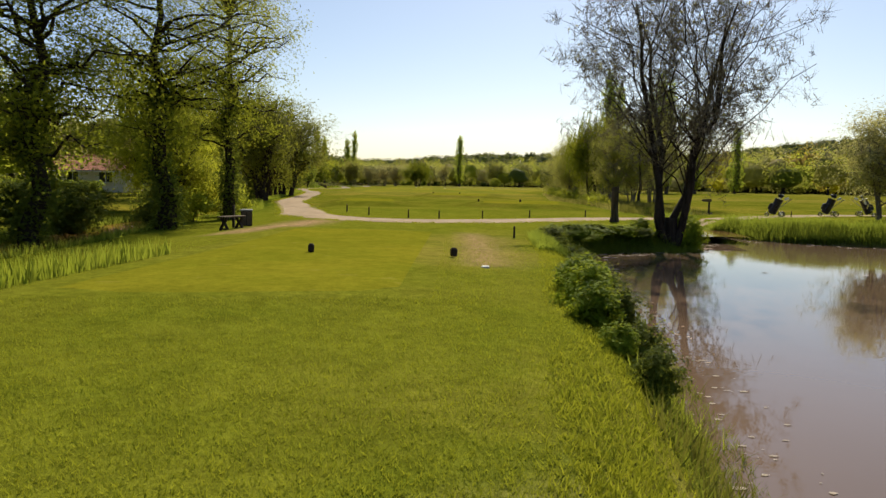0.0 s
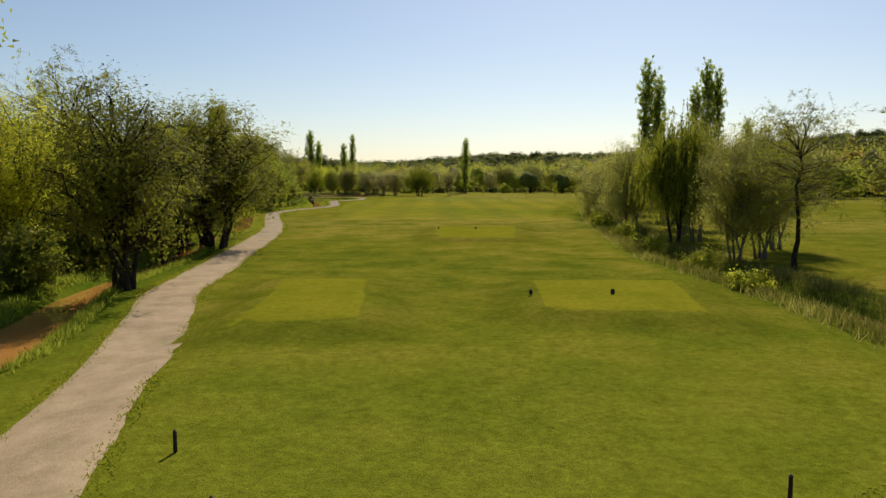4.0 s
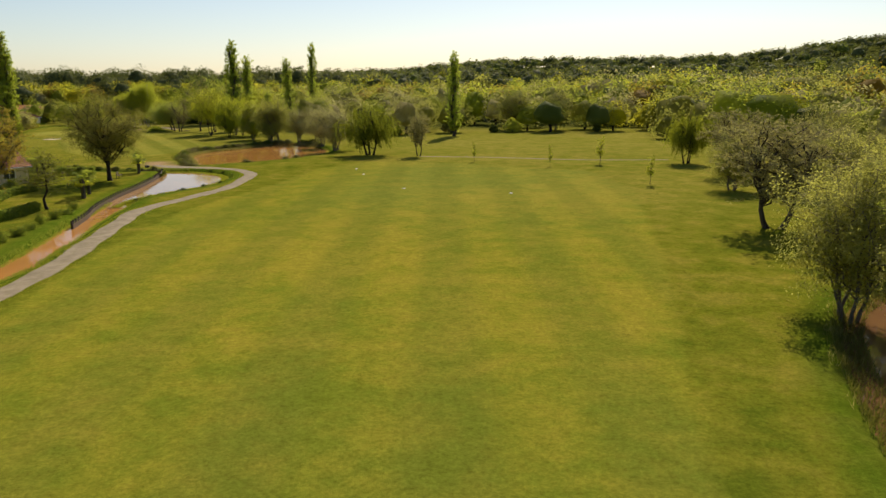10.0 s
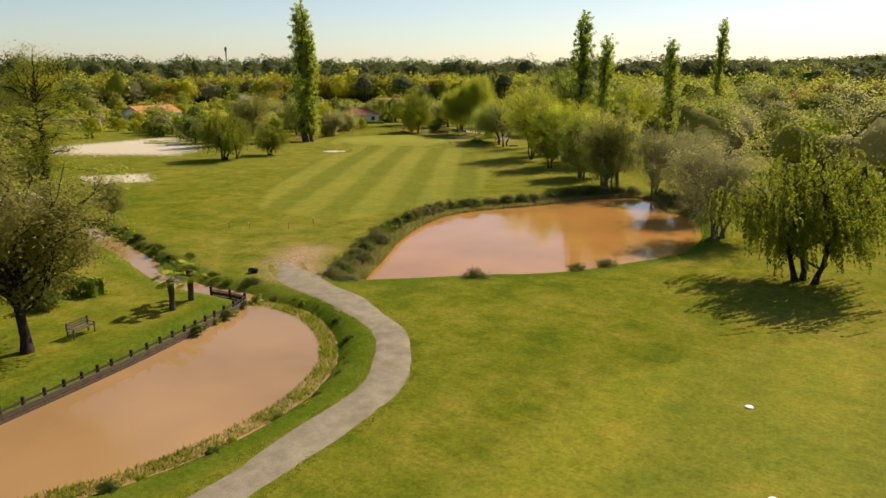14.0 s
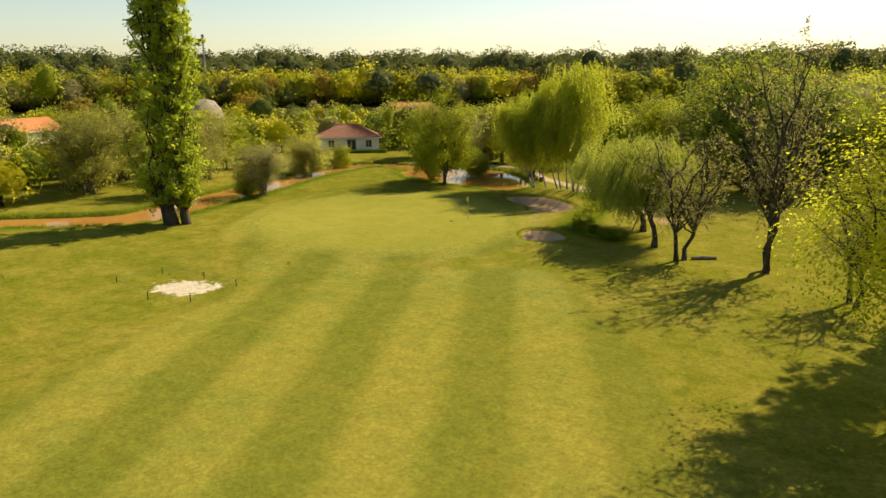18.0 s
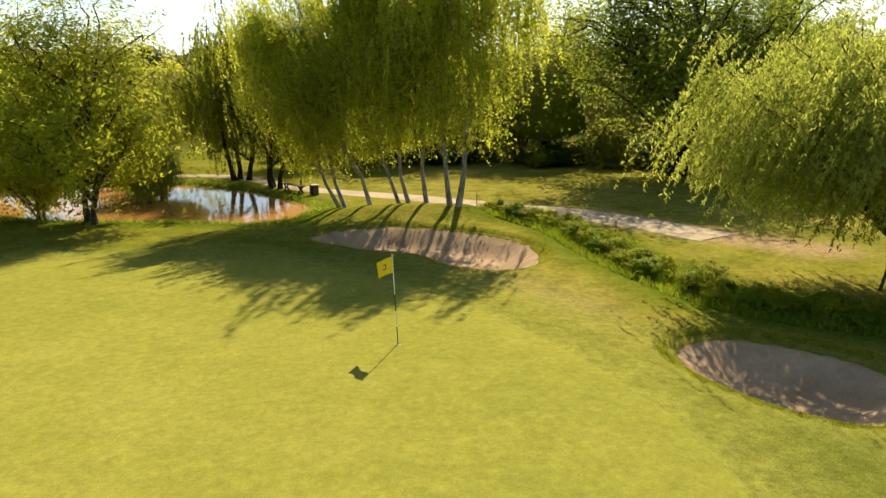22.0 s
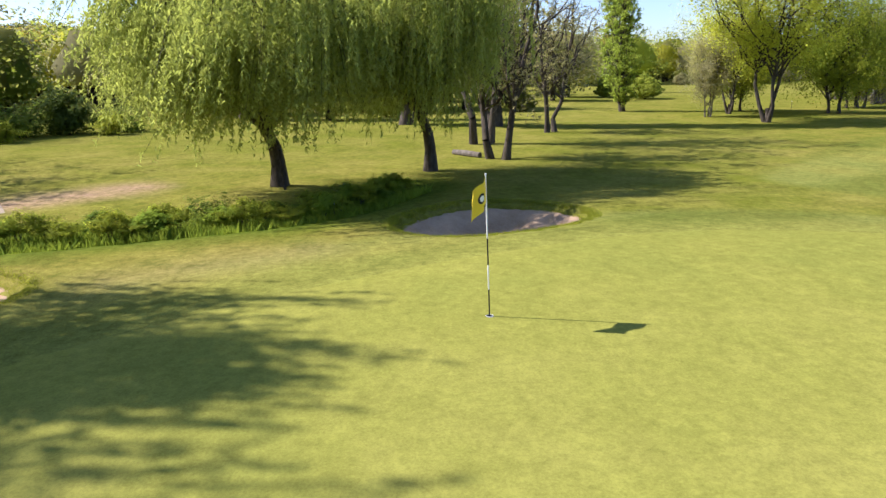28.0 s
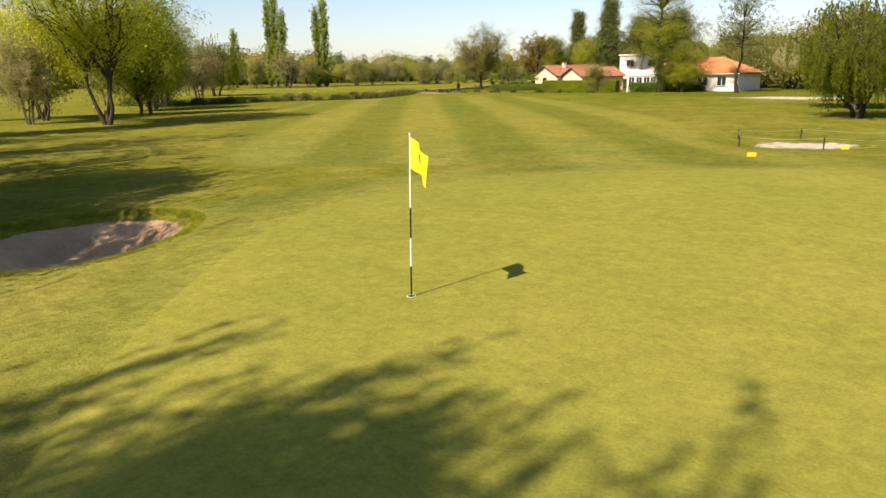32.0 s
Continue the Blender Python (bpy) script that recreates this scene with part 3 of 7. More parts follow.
def build_ground():
    far = [-4200, -2600, -1700, -1200, -900, -700, -560, -460, -380, -320]
    xs = np.concatenate((far, span((-280, -150, 3.0), (-150, -118, 0.8), (-118, -97, 0.33), (-97, -62, 1.4), (-62, -30, 0.7), (-30, 10, 0.7), (10, 60, 1.4), (60, 200, 5)), [230, 260, 295, 330, 375, 420, 480, 560, 650, 760, 900, 1100, 1400, 1700, 2700, 4200]))
    ys = np.concatenate(([-4200, -2600, -1700, -1100, -750, -500, -330, -220, -150, -100], span((-60, 15, 4), (15, 125, 0.8), (125, 215, 1.7), (215, 270, 0.75), (270, 300, 1.1), (300, 353, 0.9), (353, 379, 0.38), (379, 400, 0.8), (400, 520, 4)), [560, 620, 700, 760, 820, 890, 960, 1040, 1120, 1200, 1300, 1500, 1800, 2700, 4200]))
    X, Y = np.meshgrid(xs, ys)
    x, y = X.ravel(), Y.ravel()
    h, wet = ground_height(x, y)
    nx, ny = len(xs), len(ys)
    i = np.arange(nx * ny).reshape(ny, nx)
    faces = np.stack((i[:-1, :-1].ravel(), i[:-1, 1:].ravel(), i[1:, 1:].ravel(), i[1:, :-1].ravel()), 1)
    me = quick_mesh("ground", np.stack((x, y, h), 1), faces, 4, M_GROUND, True)

    def put(name, values):
        a = me.attributes.new(name, "FLOAT", "POINT")
        a.data.foreach_set("value", np.asarray(values, np.float32))

    fair = np.full(x.shape, -99.0)
    for poly in FAIRWAYS:
        fair = np.maximum(fair, poly_sd(x, y, poly))
    putt = poly_sd(x, y, GREEN)
    put("putt", np.clip(putt, -4, 4))
    fair = np.maximum(fair, putt + 3.0)
    put("fair", np.clip(fair, -3, 3))
    put("stripe", np.where(x > -50, (x + (y - 180) * 0.03) * 0.85, ((x + 80) * 0.86 + (y - 310) * 0.50) * 0.95))
    put("near", 0.9 * (1 - sstep(58, 80, y)) * sstep(-30, -20, x))
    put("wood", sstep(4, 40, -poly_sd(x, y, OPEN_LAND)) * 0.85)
    put("pale", np.clip(0.8 * sstep(335, 350, y) * sstep(-118, -106, x) + 0.45 * sstep(255, 320, y) + 0.5 * sstep(-30, -10, x) * sstep(190, 235, y), 0, 0.8) * (1 - sstep(-3, 2, line_sd(x, y, DITCH, 1.5))))
    sp = poly_sd(x, y, [(-115.6, 328.6), (-115.3, 331.4), (-112.4, 332.4), (-110.9, 331.2), (-111.6, 329.0), (-113.2, 328.2)])
    sp = np.maximum(sp * 0.8 - 0.1, 0.25 * poly_sd(x, y, [(-118, 279), (-112, 288), (-102, 282), (-107, 275)]) - 0.2)
    sp = np.maximum(sp, 0.1 * poly_sd(x, y, [(-166, 298), (-166, 334), (-136, 318), (-128, 305), (-150, 292)]) - 0.1)
    put("sand", np.clip(sp, -2, 1.2))
    # band round the raised tees that carries their banks' shade as turf colour
    darkened = np.zeros(len(x))
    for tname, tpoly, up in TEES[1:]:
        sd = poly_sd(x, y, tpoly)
        darkened = np.maximum(darkened, np.where(sd < 0.3, np.exp(-((sd + 0.8) / 1.0) ** 2), 0))
    put("darkened", darkened * 0.42)
    put("cut", sstep(50, 60, -x))
    put("mud", np.clip(wet - 0.15, -3, 3))
    put("lush", np.clip(np.maximum(wet + 2.2, line_sd(x, y, DITCH, 2.2)), -3, 3))
    put("dry", np.clip(sstep(100, 128, y) * (1 - sstep(130, 150, y)) * 0.4 * (x > -40) + 0.5 * np.exp(-((x + 9.5) ** 2 + (y - 43) ** 2) / 30) + 0.35 * np.exp(-((x + 9.6) ** 2 / 2 + (y - 29.5) ** 2 / 3)) + 0.4 * np.exp(-((x + 61) ** 2 + (y - 264) ** 2) / 120) + 0.10, 0, 1))
    b1 = 0.8 * sstep(-0.6, 0.5, poly_sd(x, y, [(-9.9, 38.8), (-9.3, 39), (-9.2, 47.5), (-9.8, 48.5), (-9.95, 44)]))
    b2 = sstep(-0.7, 0.5, line_sd(x, y, [(-17.2, 47.4), (-16.4, 51), (-15.8, 54.5)], 0.5))
    b3 = sstep(-2.2, 1.5, line_sd(x, y, [(-53, 258), (-55.5, 260), (-57.5, 263.5)], 1.4))
    b4 = sstep(-1, 1, line_sd(x, y, [(-9.9, 27.4), (-8.2, 28.4)], 0.3))
    b5 = sstep(-1.2, 1.0, line_sd(x, y, [(-106, 381), (-101, 377.5), (-97.5, 372.5), (-94.5, 369)], 1.0))
    b6 = 0.22 * sstep(-1.0, 1.0, line_sd(x, y, [(-106.2, 365.5), (-104.4, 362.0)], 0.7))
    put("bare", np.clip(b1 + b2 + b3 + b4 + b5 + b6, 0, 1))
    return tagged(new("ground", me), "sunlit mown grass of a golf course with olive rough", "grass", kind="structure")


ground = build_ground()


def sheet(name, poly, material, lift, label, category, step=0.5, bowl=0.0, level=None):
    """A flat or hollow piece of ground inside an outline, on its own grid of points."""
    P = np.array(poly)
    if level is not None:
        return tagged(mesh_obj(name, [(px, py, level) for px, py in poly], [tuple(range(len(poly)))], material), label, category, kind="structure")
    cx, cy = P.mean(0)
    n = len(P)
    rings = 22
    verts = []
    for k in range(rings + 1):
        f = k / rings
        verts += [(cx + (px - cx) * f, cy + (py - cy) * f) for px, py in P]
    V = np.array(verts)
    sd = np.maximum(poly_sd(V[:, 0], V[:, 1], P), 0)
    if level is None:
        z = ground_height(V[:, 0], V[:, 1])[0] - 0.03 + (lift + 0.03) * sstep(0.0, 0.7, sd)
    else:
        z = np.full(len(V), level)
    if bowl:
        rim = np.tile(ground_height(P[:, 0] * 1.0, P[:, 1])[0], rings + 1)
        z = rim * (1 - sstep(0, 2, sd)) + rim.mean() * sstep(0, 2, sd) - 0.11 - bowl * sstep(0.0, 1.7, sd)
    faces = []
    for k in range(rings):
        for j in range(n):
            faces.append((k * n + j, k * n + (j + 1) % n, (k + 1) * n + (j + 1) % n, (k + 1) * n + j))
    me = quick_mesh(name, np.column_stack((V, z)), faces, 4, material, True)
    me.validate()
    return tagged(new(name, me), label, category, kind="structure")


def ribbon(name, line, half, material, lift, label, category, level=None, jitter=0.10, across=6):
    rng = random.Random(7)
    verts, faces = [], []
    L = [np.array(p) for p in line]
    for i, p in enumerate(L):
        d = L[min(i + 1, len(L) - 1)] - L[max(i - 1, 0)]
        d /= np.linalg.norm(d) + 1e-9
        w = np.array((-d[1], d[0]))
        hw = half(i / (len(L) - 1)) if callable(half) else half
        a = hw + jitter * (0.5 * math.sin(i * 0.83) + 0.35 * math.sin(i * 0.31 + 2) + rng.uniform(-0.2, 0.2))
        b = hw + jitter * (0.5 * math.sin(i * 0.71 + 4) + 0.35 * math.sin(i * 0.37) + rng.uniform(-0.2, 0.2))
        for k in range(across + 1):
            f = k / across
            verts.append(p + w * (-a * (1 - f) + b * f))
    V = np.array(verts)
    z = ground_height(V[:, 0], V[:, 1])[0] if level is None else np.full(len(V), level)
    if level is None:
        edge = np.tile(np.array([0.0 if k in (0, across) else 1.0 for k in range(across + 1)]), len(L))
        z = z - 0.03 + (lift + 0.03) * edge
    m = across + 1
    for i in range(len(L) - 1):
        for k in range(across):
            faces.append((i * m + k, i * m + k + 1, (i + 1) * m + k + 1, (i + 1) * m + k))
    me = quick_mesh(name, np.column_stack((V, z)), faces, 4, material, True)
    return tagged(new(name, me), label, category, kind="structure")


WATER, WATER_LOW = -0.42, -0.75
sheet("putting_green", GREEN, M_GREEN, 0.02, "smooth pale closely mown putting green", "green")
for tname, tpoly, up in TEES:
    dense = smooth_line([tuple(np.array(a) + (np.array(b) - np.array(a)) * t) for a, b in zip(tpoly, tpoly[1:] + tpoly[:1]) for t in (0.02, 0.25, 0.5, 0.75, 0.98)], 0.8, True)
    sheet(tname, dense, M_TEE, 0.02, "flat closely mown rectangular tee of grass", "tee")
sheet("bunker_1", BUNKER_1, M_SAND, 0.02, "long kidney-shaped sand bunker in dappled shade", "bunker", bowl=0.75)
sheet("bunker_2", BUNKER_2, M_SAND, 0.02, "oval sand bunker with steep grass lip", "bunker", bowl=0.6)
sheet("water_pond_1", POND_START, M_POND, 0, "still brown pond that mirrors the sky", "water", level=WATER_LOW)
sheet("water_pond_2", widen(POND_A, 0.3), M_CLAY, 0, "clay-orange pond beside the timber fence", "water", level=WATER)
sheet("water_pond_3", POND_B, M_ORANGE, 0, "large clay-orange pond with dark grassy banks", "water", level=WATER)
sheet("water_pond_4", widen(POND_G, 0.45), M_ORANGE, 0, "small still pond under the birches", "water", level=-0.24)
ribbon("water_stream_1", STREAM_L, lambda f: 1.0 + 0.8 * sstep(0.55, 0.7, f), M_ORANGE, 0, "narrow clay-orange stream along the path", "water", level=WATER - 0.03)
ribbon("water_stream_2", STREAM_R, lambda f: 1.0 + 1.2 * sstep(0.25, 0.4, f), M_BROWN, 0, "dark narrow stream under willow shrubs", "water", level=WATER - 0.03)
ribbon("water_stream_3", STREAM_G, 2.9, M_ORANGE, 0, "clay-orange stream behind the green", "water", level=-0.27)
ribbon("water_stream_4", STREAM_C, 1.25, M_CLAY, 0, "narrow clay-orange channel round the garden lawn", "water", level=WATER - 0.03)
k = next(i for i, q in enumerate(PATH_LINE) if q[1] > 112)
ribbon("path_1", PATH_LINE[:k + 1], 1.3, M_PATH, 0.03, "winding pale gravel cart path", "path")
ribbon("path_4", PATH_LINE[k:], lambda f: 1.08 + 0.5 * sstep(0.90, 0.97, f) - 1.0 * sstep(0.975, 1.0, f), M_PATH, 0.05, "winding grey gravel cart path along the stream", "path", jitter=0.22)
ribbon("path_2", PATH_BACK, lambda f: 0.95 + 0.45 * sstep(0.55, 0.85, f), M_PATHW, 0.03, "pale gravel path behind the green", "path")


# ---- plants ----
def tubes_mesh(name, segs, material, sides=5):
    """Tapered tubes; segs holds (start, end, start radius, end radius)."""
    if not segs:
        return None
    A = np.array([s[0] for s in segs])
    B = np.array([s[1] for s in segs])
    ra, rb = np.array([s[2] for s in segs]), np.array([s[3] for s in segs])
    d = B - A
    d /= np.linalg.norm(d, axis=1, keepdims=True) + 1e-9
    ref = np.where(np.abs(d[:, 2:3]) > 0.9, np.array([[1.0, 0, 0]]), np.array([[0, 0, 1.0]]))
    u = np.cross(d, ref)
    u /= np.linalg.norm(u, axis=1, keepdims=True) + 1e-9
    w = np.cross(d, u)
    ang = np.arange(sides) * 2 * np.pi / sides
    ring = u[:, None, :] * np.cos(ang)[None, :, None] + w[:, None, :] * np.sin(ang)[None, :, None]
    V = np.concatenate((A[:, None, :] + ring * ra[:, None, None], B[:, None, :] + ring * rb[:, None, None]), 1).reshape(-1, 3)
    base = np.arange(len(segs))[:, None] * 2 * sides
    k = np.arange(sides)
    f = np.stack((base + k, base + (k + 1) % sides, base + sides + (k + 1) % sides, base + sides + k), 2).reshape(-1, 4)
    return quick_mesh(name, V, f, 4, material, True)


def leaves_mesh(name, pts, size, material, rng, aspect=0.55, droop=0.0, up=0.0, facing=None, loose=0.5, sky=0.55):
    """Small pointed leaves at the points, each with a turn of its own; facing bends them outwards."""
    P = np.asarray(pts, float)
    n = len(P)
    d = rng.normal(size=(n, 3))
    d[:, 2] = d[:, 2] * (1 - droop) - droop * 2.0 + up * 1.5
    if facing is not None:
        f = np.asarray(facing, float)
        f = f / (np.linalg.norm(f, axis=1, keepdims=True) + 1e-9) + rng.normal(size=(n, 3)) * loose + np.array((0.1, 0.35, 1.0)) * sky
        f /= np.linalg.norm(f, axis=1, keepdims=True)
        d -= f * (d * f).sum(1, keepdims=True)
    d /= np.linalg.norm(d, axis=1, keepdims=True)
    s = rng.normal(size=(n, 3)) if facing is None else np.cross(f, d)
    s -= d * (s * d).sum(1, keepdims=True)
    s /= np.linalg.norm(s, axis=1, keepdims=True)
    L = size * rng.uniform(0.65, 1.35, (n, 1))
    V = np.stack((P - d * L * 0.3 + s * L * aspect * 0.5, P + d * L * 0.7, P - d * L * 0.3 - s * L * aspect * 0.5), 1).reshape(-1, 3)
    return quick_mesh(name, V, np.arange(3 * n).reshape(n, 3), 3, material)


def bend(p, q, rng, wob, sag=0.0, n=4):
    """A wavering line from p to q."""
    p, q = np.array(p, float), np.array(q, float)
    L = np.linalg.norm(q - p)
    out = [p]
    for i in range(1, n):
        t = i / n
        x = p + (q - p) * t + rng.normal(size=3) * wob * L * 0.5
        x[2] += sag * L * math.sin(math.pi * t)
        out.append(x)
    return out + [q]


def add_line(segs, pts, r0, r1):
    n = len(pts) - 1
    for i in range(n):
        segs.append((pts[i], pts[i + 1], r0 + (r1 - r0) * i / n, r0 + (r1 - r0) * (i + 1) / n))


def tree(name, seed, h, w, label, category="tree", bark=None, leaf=None, stems=1, clear=0.25, limbs=26, twigs=7, per=26, lsize=0.16, aspect=0.55,
         shape="round", trunk_r=0.0, lean=0.0, puff=0.32, droop=0.0, sprays=0, ivy=0.0, hidden=True, fork=0.0, cz=0.0, tsides=6, bare=0, hz=5, base=0.0, limb=0.27, wind=0.0, flat=False, low=(0.03, 0.16), crook=False, arc=0.16):
    """A tree with stems, limbs, twigs and single leaves, h high and w wide, at the origin."""
    rng = np.random.default_rng(seed)
    segs, fine, leaf_pts, strands, haze = [], [], [], [], []
    tr = trunk_r or h * 0.016
    R = w / 2
    z0, z1 = h * clear, h
    tops = []
    for s in range(stems):
        a = 2 * math.pi * s / max(stems, 1) + rng.uniform(0, 1.2)
        off = 0.0 if stems == 1 else R * (0.10 if not base else 0.015)
        spread = R * (0.05 if stems == 1 else 0.32) + fork
        bx, by = off * math.cos(a), off * math.sin(a)
        tx, ty = spread * math.cos(a) + lean * h, spread * math.sin(a) + lean * 0.3 * h
        frac = 0.93 if shape in ("column", "cone", "birch") else (0.72 if shape != "weep" else 0.62)
        line = bend((bx, by, -0.25), (tx, ty, h * frac), rng, 0.03, n=7)
        if crook:
            # upright foot, then a sharp bend into the lean
            for q in range(1, 8):
                u = q / 7
                line[q] = np.array((tx * max(0.0, (u - 0.20) / 0.8) ** 0.85, ty * max(0.0, (u - 0.20) / 0.8), h * frac * (u if u < 0.3 else 0.3 + 0.7 * ((u - 0.3) / 0.7) ** 1.15))) + rng.normal(size=3) * 0.04
        rs = tr if stems == 1 else tr * 0.62
        for i in range(7):
            f0, f1 = i / 7, (i + 1) / 7
            segs.append((line[i], line[i + 1], rs * (1.35 if i == 0 else 1 - 0.8 * f0), rs * (1 - 0.8 * f1)))
        tops.append(line)
    if base:
        segs += [(np.array((0, 0, -0.4)), np.array((0, 0, base * 0.4)), tr * 1.45, tr), (np.array((0, 0, base * 0.4)), np.array((0, 0, base)), tr, tr * 0.85)]
    per, lsize = int(per * 1.7), lsize * 1.22
    for k in range(limbs):
        line = tops[k % stems]
        g = (k + rng.uniform(0, 1)) / limbs
        # target on the outline of the crown
        if shape == "column":
            z = z0 + (z1 - z0) * (0.04 + 0.94 * g)
            rr = R * (0.14 + 0.86 * math.sin(math.pi * min(1, 0.20 + g * 0.77)) ** 0.85) * rng.uniform(0.40, 1.08)
            start_t = max(0.06, (z - h * 0.22) / (h * 0.95))
        elif shape == "cone":
            z = z0 + (z1 - z0) * g
            rr = R * (1.02 - g) * rng.uniform(0.7, 1.05)
            start_t = min(0.97, max(0.1, (z + 0.4) / h))
        elif shape == "umbrella":
            z = h * rng.uniform(0.68, 0.98)
            rr = R * math.sqrt(max(0.05, 1 - ((z - 0.68 * h) / (0.34 * h)) ** 2)) * rng.uniform(0.2, 1.0)
            start_t = rng.uniform(0.55, 0.95)
        else:
            u = rng.uniform(-0.85, 1.0) if shape != "weep" else rng.uniform(-0.1, 1.0)
            mid, half = (z0 + z1) / 2, (z1 - z0) / 2
            z = mid + half * u
            rr = R * math.sqrt(max(0.03, 1 - u * u)) * rng.uniform(0.55, 1.0)
            start_t = min(0.95, max(clear * 0.9, rng.uniform(0.35, 1.0) * (z / h)))
            if flat:
                start_t = min(0.95, max(0.12, z / h / frac * rng.uniform(0.86, 1.0)))
        a = k * 2.39996 + rng.uniform(-0.4, 0.4)
        i = min(6, int(start_t * 7))
        st = line[i] + (line[i + 1] - line[i]) * (start_t * 7 - i)
        tgt = np.array((rr * math.cos(a) + lean * z * 0.9, rr * math.sin(a) + lean * 0.3 * z, z))
        lim = bend(st, tgt, rng, 0.05 if bare else 0.10, 0.06 if shape != "column" else -0.05, 5)
        r0 = tr * (limb if shape != "column" else 0.2)
        add_line(segs, lim, r0, r0 * 0.25)
        for j in range(twigs):
            t = 0.30 + 0.70 * (j + rng.uniform(0, 1)) / twigs
            ii = min(4, int(t * 5))
            p = lim[ii] + (lim[ii + 1] - lim[ii]) * (t * 5 - ii)
            d = rng.normal(size=3)
            d[2] = d[2] * 0.6 + (0.9 if shape == "column" else 0.25)
            d /= np.linalg.norm(d)
            ln = R * puff * rng.uniform(0.6, 1.5)
            e = p + d * ln
            e[2] = max(e[2], h * 0.04)
            tw = bend(p, e, rng, 0.14, 0.0, 3 if bare else 2)
            if not bare:
                tw = [tw[0], tw[1], tw[1], tw[2]]
            add_line(fine, tw if bare else [tw[0], tw[3]], r0 * 0.20, r0 * 0.06)
            if bare:
                for q in range(bare):
                    pp = tw[1] + (tw[3] - tw[1]) * rng.uniform(0, 1)
                    dd = d * 0.7 + rng.normal(size=3) * 0.6
                    dd /= np.linalg.norm(dd)
                    ee = pp + dd * ln * rng.uniform(0.4, 0.9)
                    fine.append((pp, ee, r0 * 0.09, r0 * 0.04))
                    haze.append(pp + (ee - pp) * rng.uniform(0.1, 1, (hz, 1)))
                    leaf_pts.append(pp + (ee - pp) * rng.uniform(0.2, 1, (max(1, per // bare), 1)) + rng.normal(size=(max(1, per // bare), 3)) * 0.07)
            elif sprays:
                for q in range(sprays):
                    b0 = p + (e - p) * rng.uniform(0.1, 1.0) + rng.normal(size=3) * ln * 0.15
                    hang = min(rng.uniform(0.35, 1.0) * h * droop, max(0.2, b0[2] - h * rng.uniform(*low)))
                    drift = rng.normal(size=2) * 0.10 * hang
                    out = b0[:2] / (np.linalg.norm(b0[:2]) + 1e-6)
                    m = max(3, int(per * hang / (h * droop) * (0.35 + 1.25 * b0[2] / h if shape == "birch" else 1)))
                    tt = np.sort(rng.uniform(0, 1, m))[:, None]
                    pts = np.concatenate((b0[:2] + (drift + out * arc * hang) * np.sqrt(tt), b0[2] - hang * tt ** 1.3), 1)
                    pts[:, 0] -= wind * hang * tt[:, 0] ** 1.4
                    strands.append(pts + rng.normal(size=(m, 3)) * 0.035)
                    if q == 0:
                        fine.append((pts[0], pts[-1], 0.010, 0.004))
            else:
                c = tw[1] + (tw[3] - tw[1]) * rng.uniform(0, 1.1, (per, 1))
                leaf_pts.append(c + rng.normal(size=(per, 3)) * ln * (0.21 if shape != "column" else 0.2))
    root = tagged(new(name), label, category)
    ob = new("trunk", tubes_mesh("trunk", segs, bark or M_BARK, tsides))
    ob.parent = root
    if fine:
        ob = new("branchwork", tubes_mesh("branchwork", fine, M_BARKD if bark is M_BIRCH else (bark or M_BARK), 3))
        ob.parent = root
        tagged(ob, kind="stuff")
    if haze:
        ob = new("twig_haze", leaves_mesh("twig_haze", np.concatenate(haze), h * 0.045, L_TWIG, rng, 0.035, 0, 0.5))
        ob.parent = root
        tagged(ob, kind="stuff")
    if leaf_pts and leaf:
        LP = np.concatenate(leaf_pts)
        ob = new("crown", leaves_mesh("crown", LP, lsize, leaf, rng, aspect, facing=None if bare or shape in ("column", "cone") else LP - np.array((lean * h * 0.5, lean * 0.15 * h, h * 0.42)) * (1 if shape != "column" else np.array((1, 1, 0)) ) - (LP * np.array((0, 0, 0.8)) if shape in ("column", "cone") else 0)))
        ob.parent = root
    if strands and leaf:
        ob = new("crown", leaves_mesh("crown", np.concatenate(strands), lsize, leaf, rng, aspect, 0.75))
        ob.parent = root
    if ivy:
        pts = []
        for line in tops:
            n = 2600
            t = rng.uniform(0, ivy, n)
            P = np.array([line[min(6, int(q * 7))] + (line[min(6, int(q * 7)) + 1] - line[min(6, int(q * 7))]) * (q * 7 - min(6, int(q * 7))) for q in t])
            a = rng.uniform(0, 6.283, n)
            rad = tr * (1.25 - t * 0.6) + rng.exponential(0.10, n)
            P[:, 0] += np.cos(a) * rad
            P[:, 1] += np.sin(a) * rad
            pts.append(P)
        ob = new("ivy", leaves_mesh("ivy", np.concatenate(pts), 0.13, L_IVY_SHADE, rng, 0.9))
        ob.parent = root
        ob["label"] = "dark ivy round the trunk"
    root["h"], root["w"] = h, w
    return root


PROTO = {}


def place(kind, x, y, h, w, turn=None, z=None, label="", lean=(0, 0), group=""):
    """A copy of a grown kind, h metres high and w wide, rooted at x, y."""
    src = PROTO[kind]
    rng = random.Random(int(x * 31 + y * 17))
    sh, sw = h / src["h"], w / src["w"]
    turn = rng.uniform(0, 360) if turn is None else turn
    m = pose(x, y, z_at(x, y) if z is None else z, lean[0], lean[1], 0) @ pose(0, 0, 0, 0, 0, turn) @ Matrix.Diagonal((sw, sw, sh, 1))
    if not src.get("used"):
        ob = src
        ob.matrix_basis = m
        src["used"] = 1
        ob["h0"] = 1
    else:
        ob = copy_thing(src, Matrix())
        ob.matrix_basis = m
    if label:
        ob["label"] = label
    if group:
        ob["group"] = group
    return ob


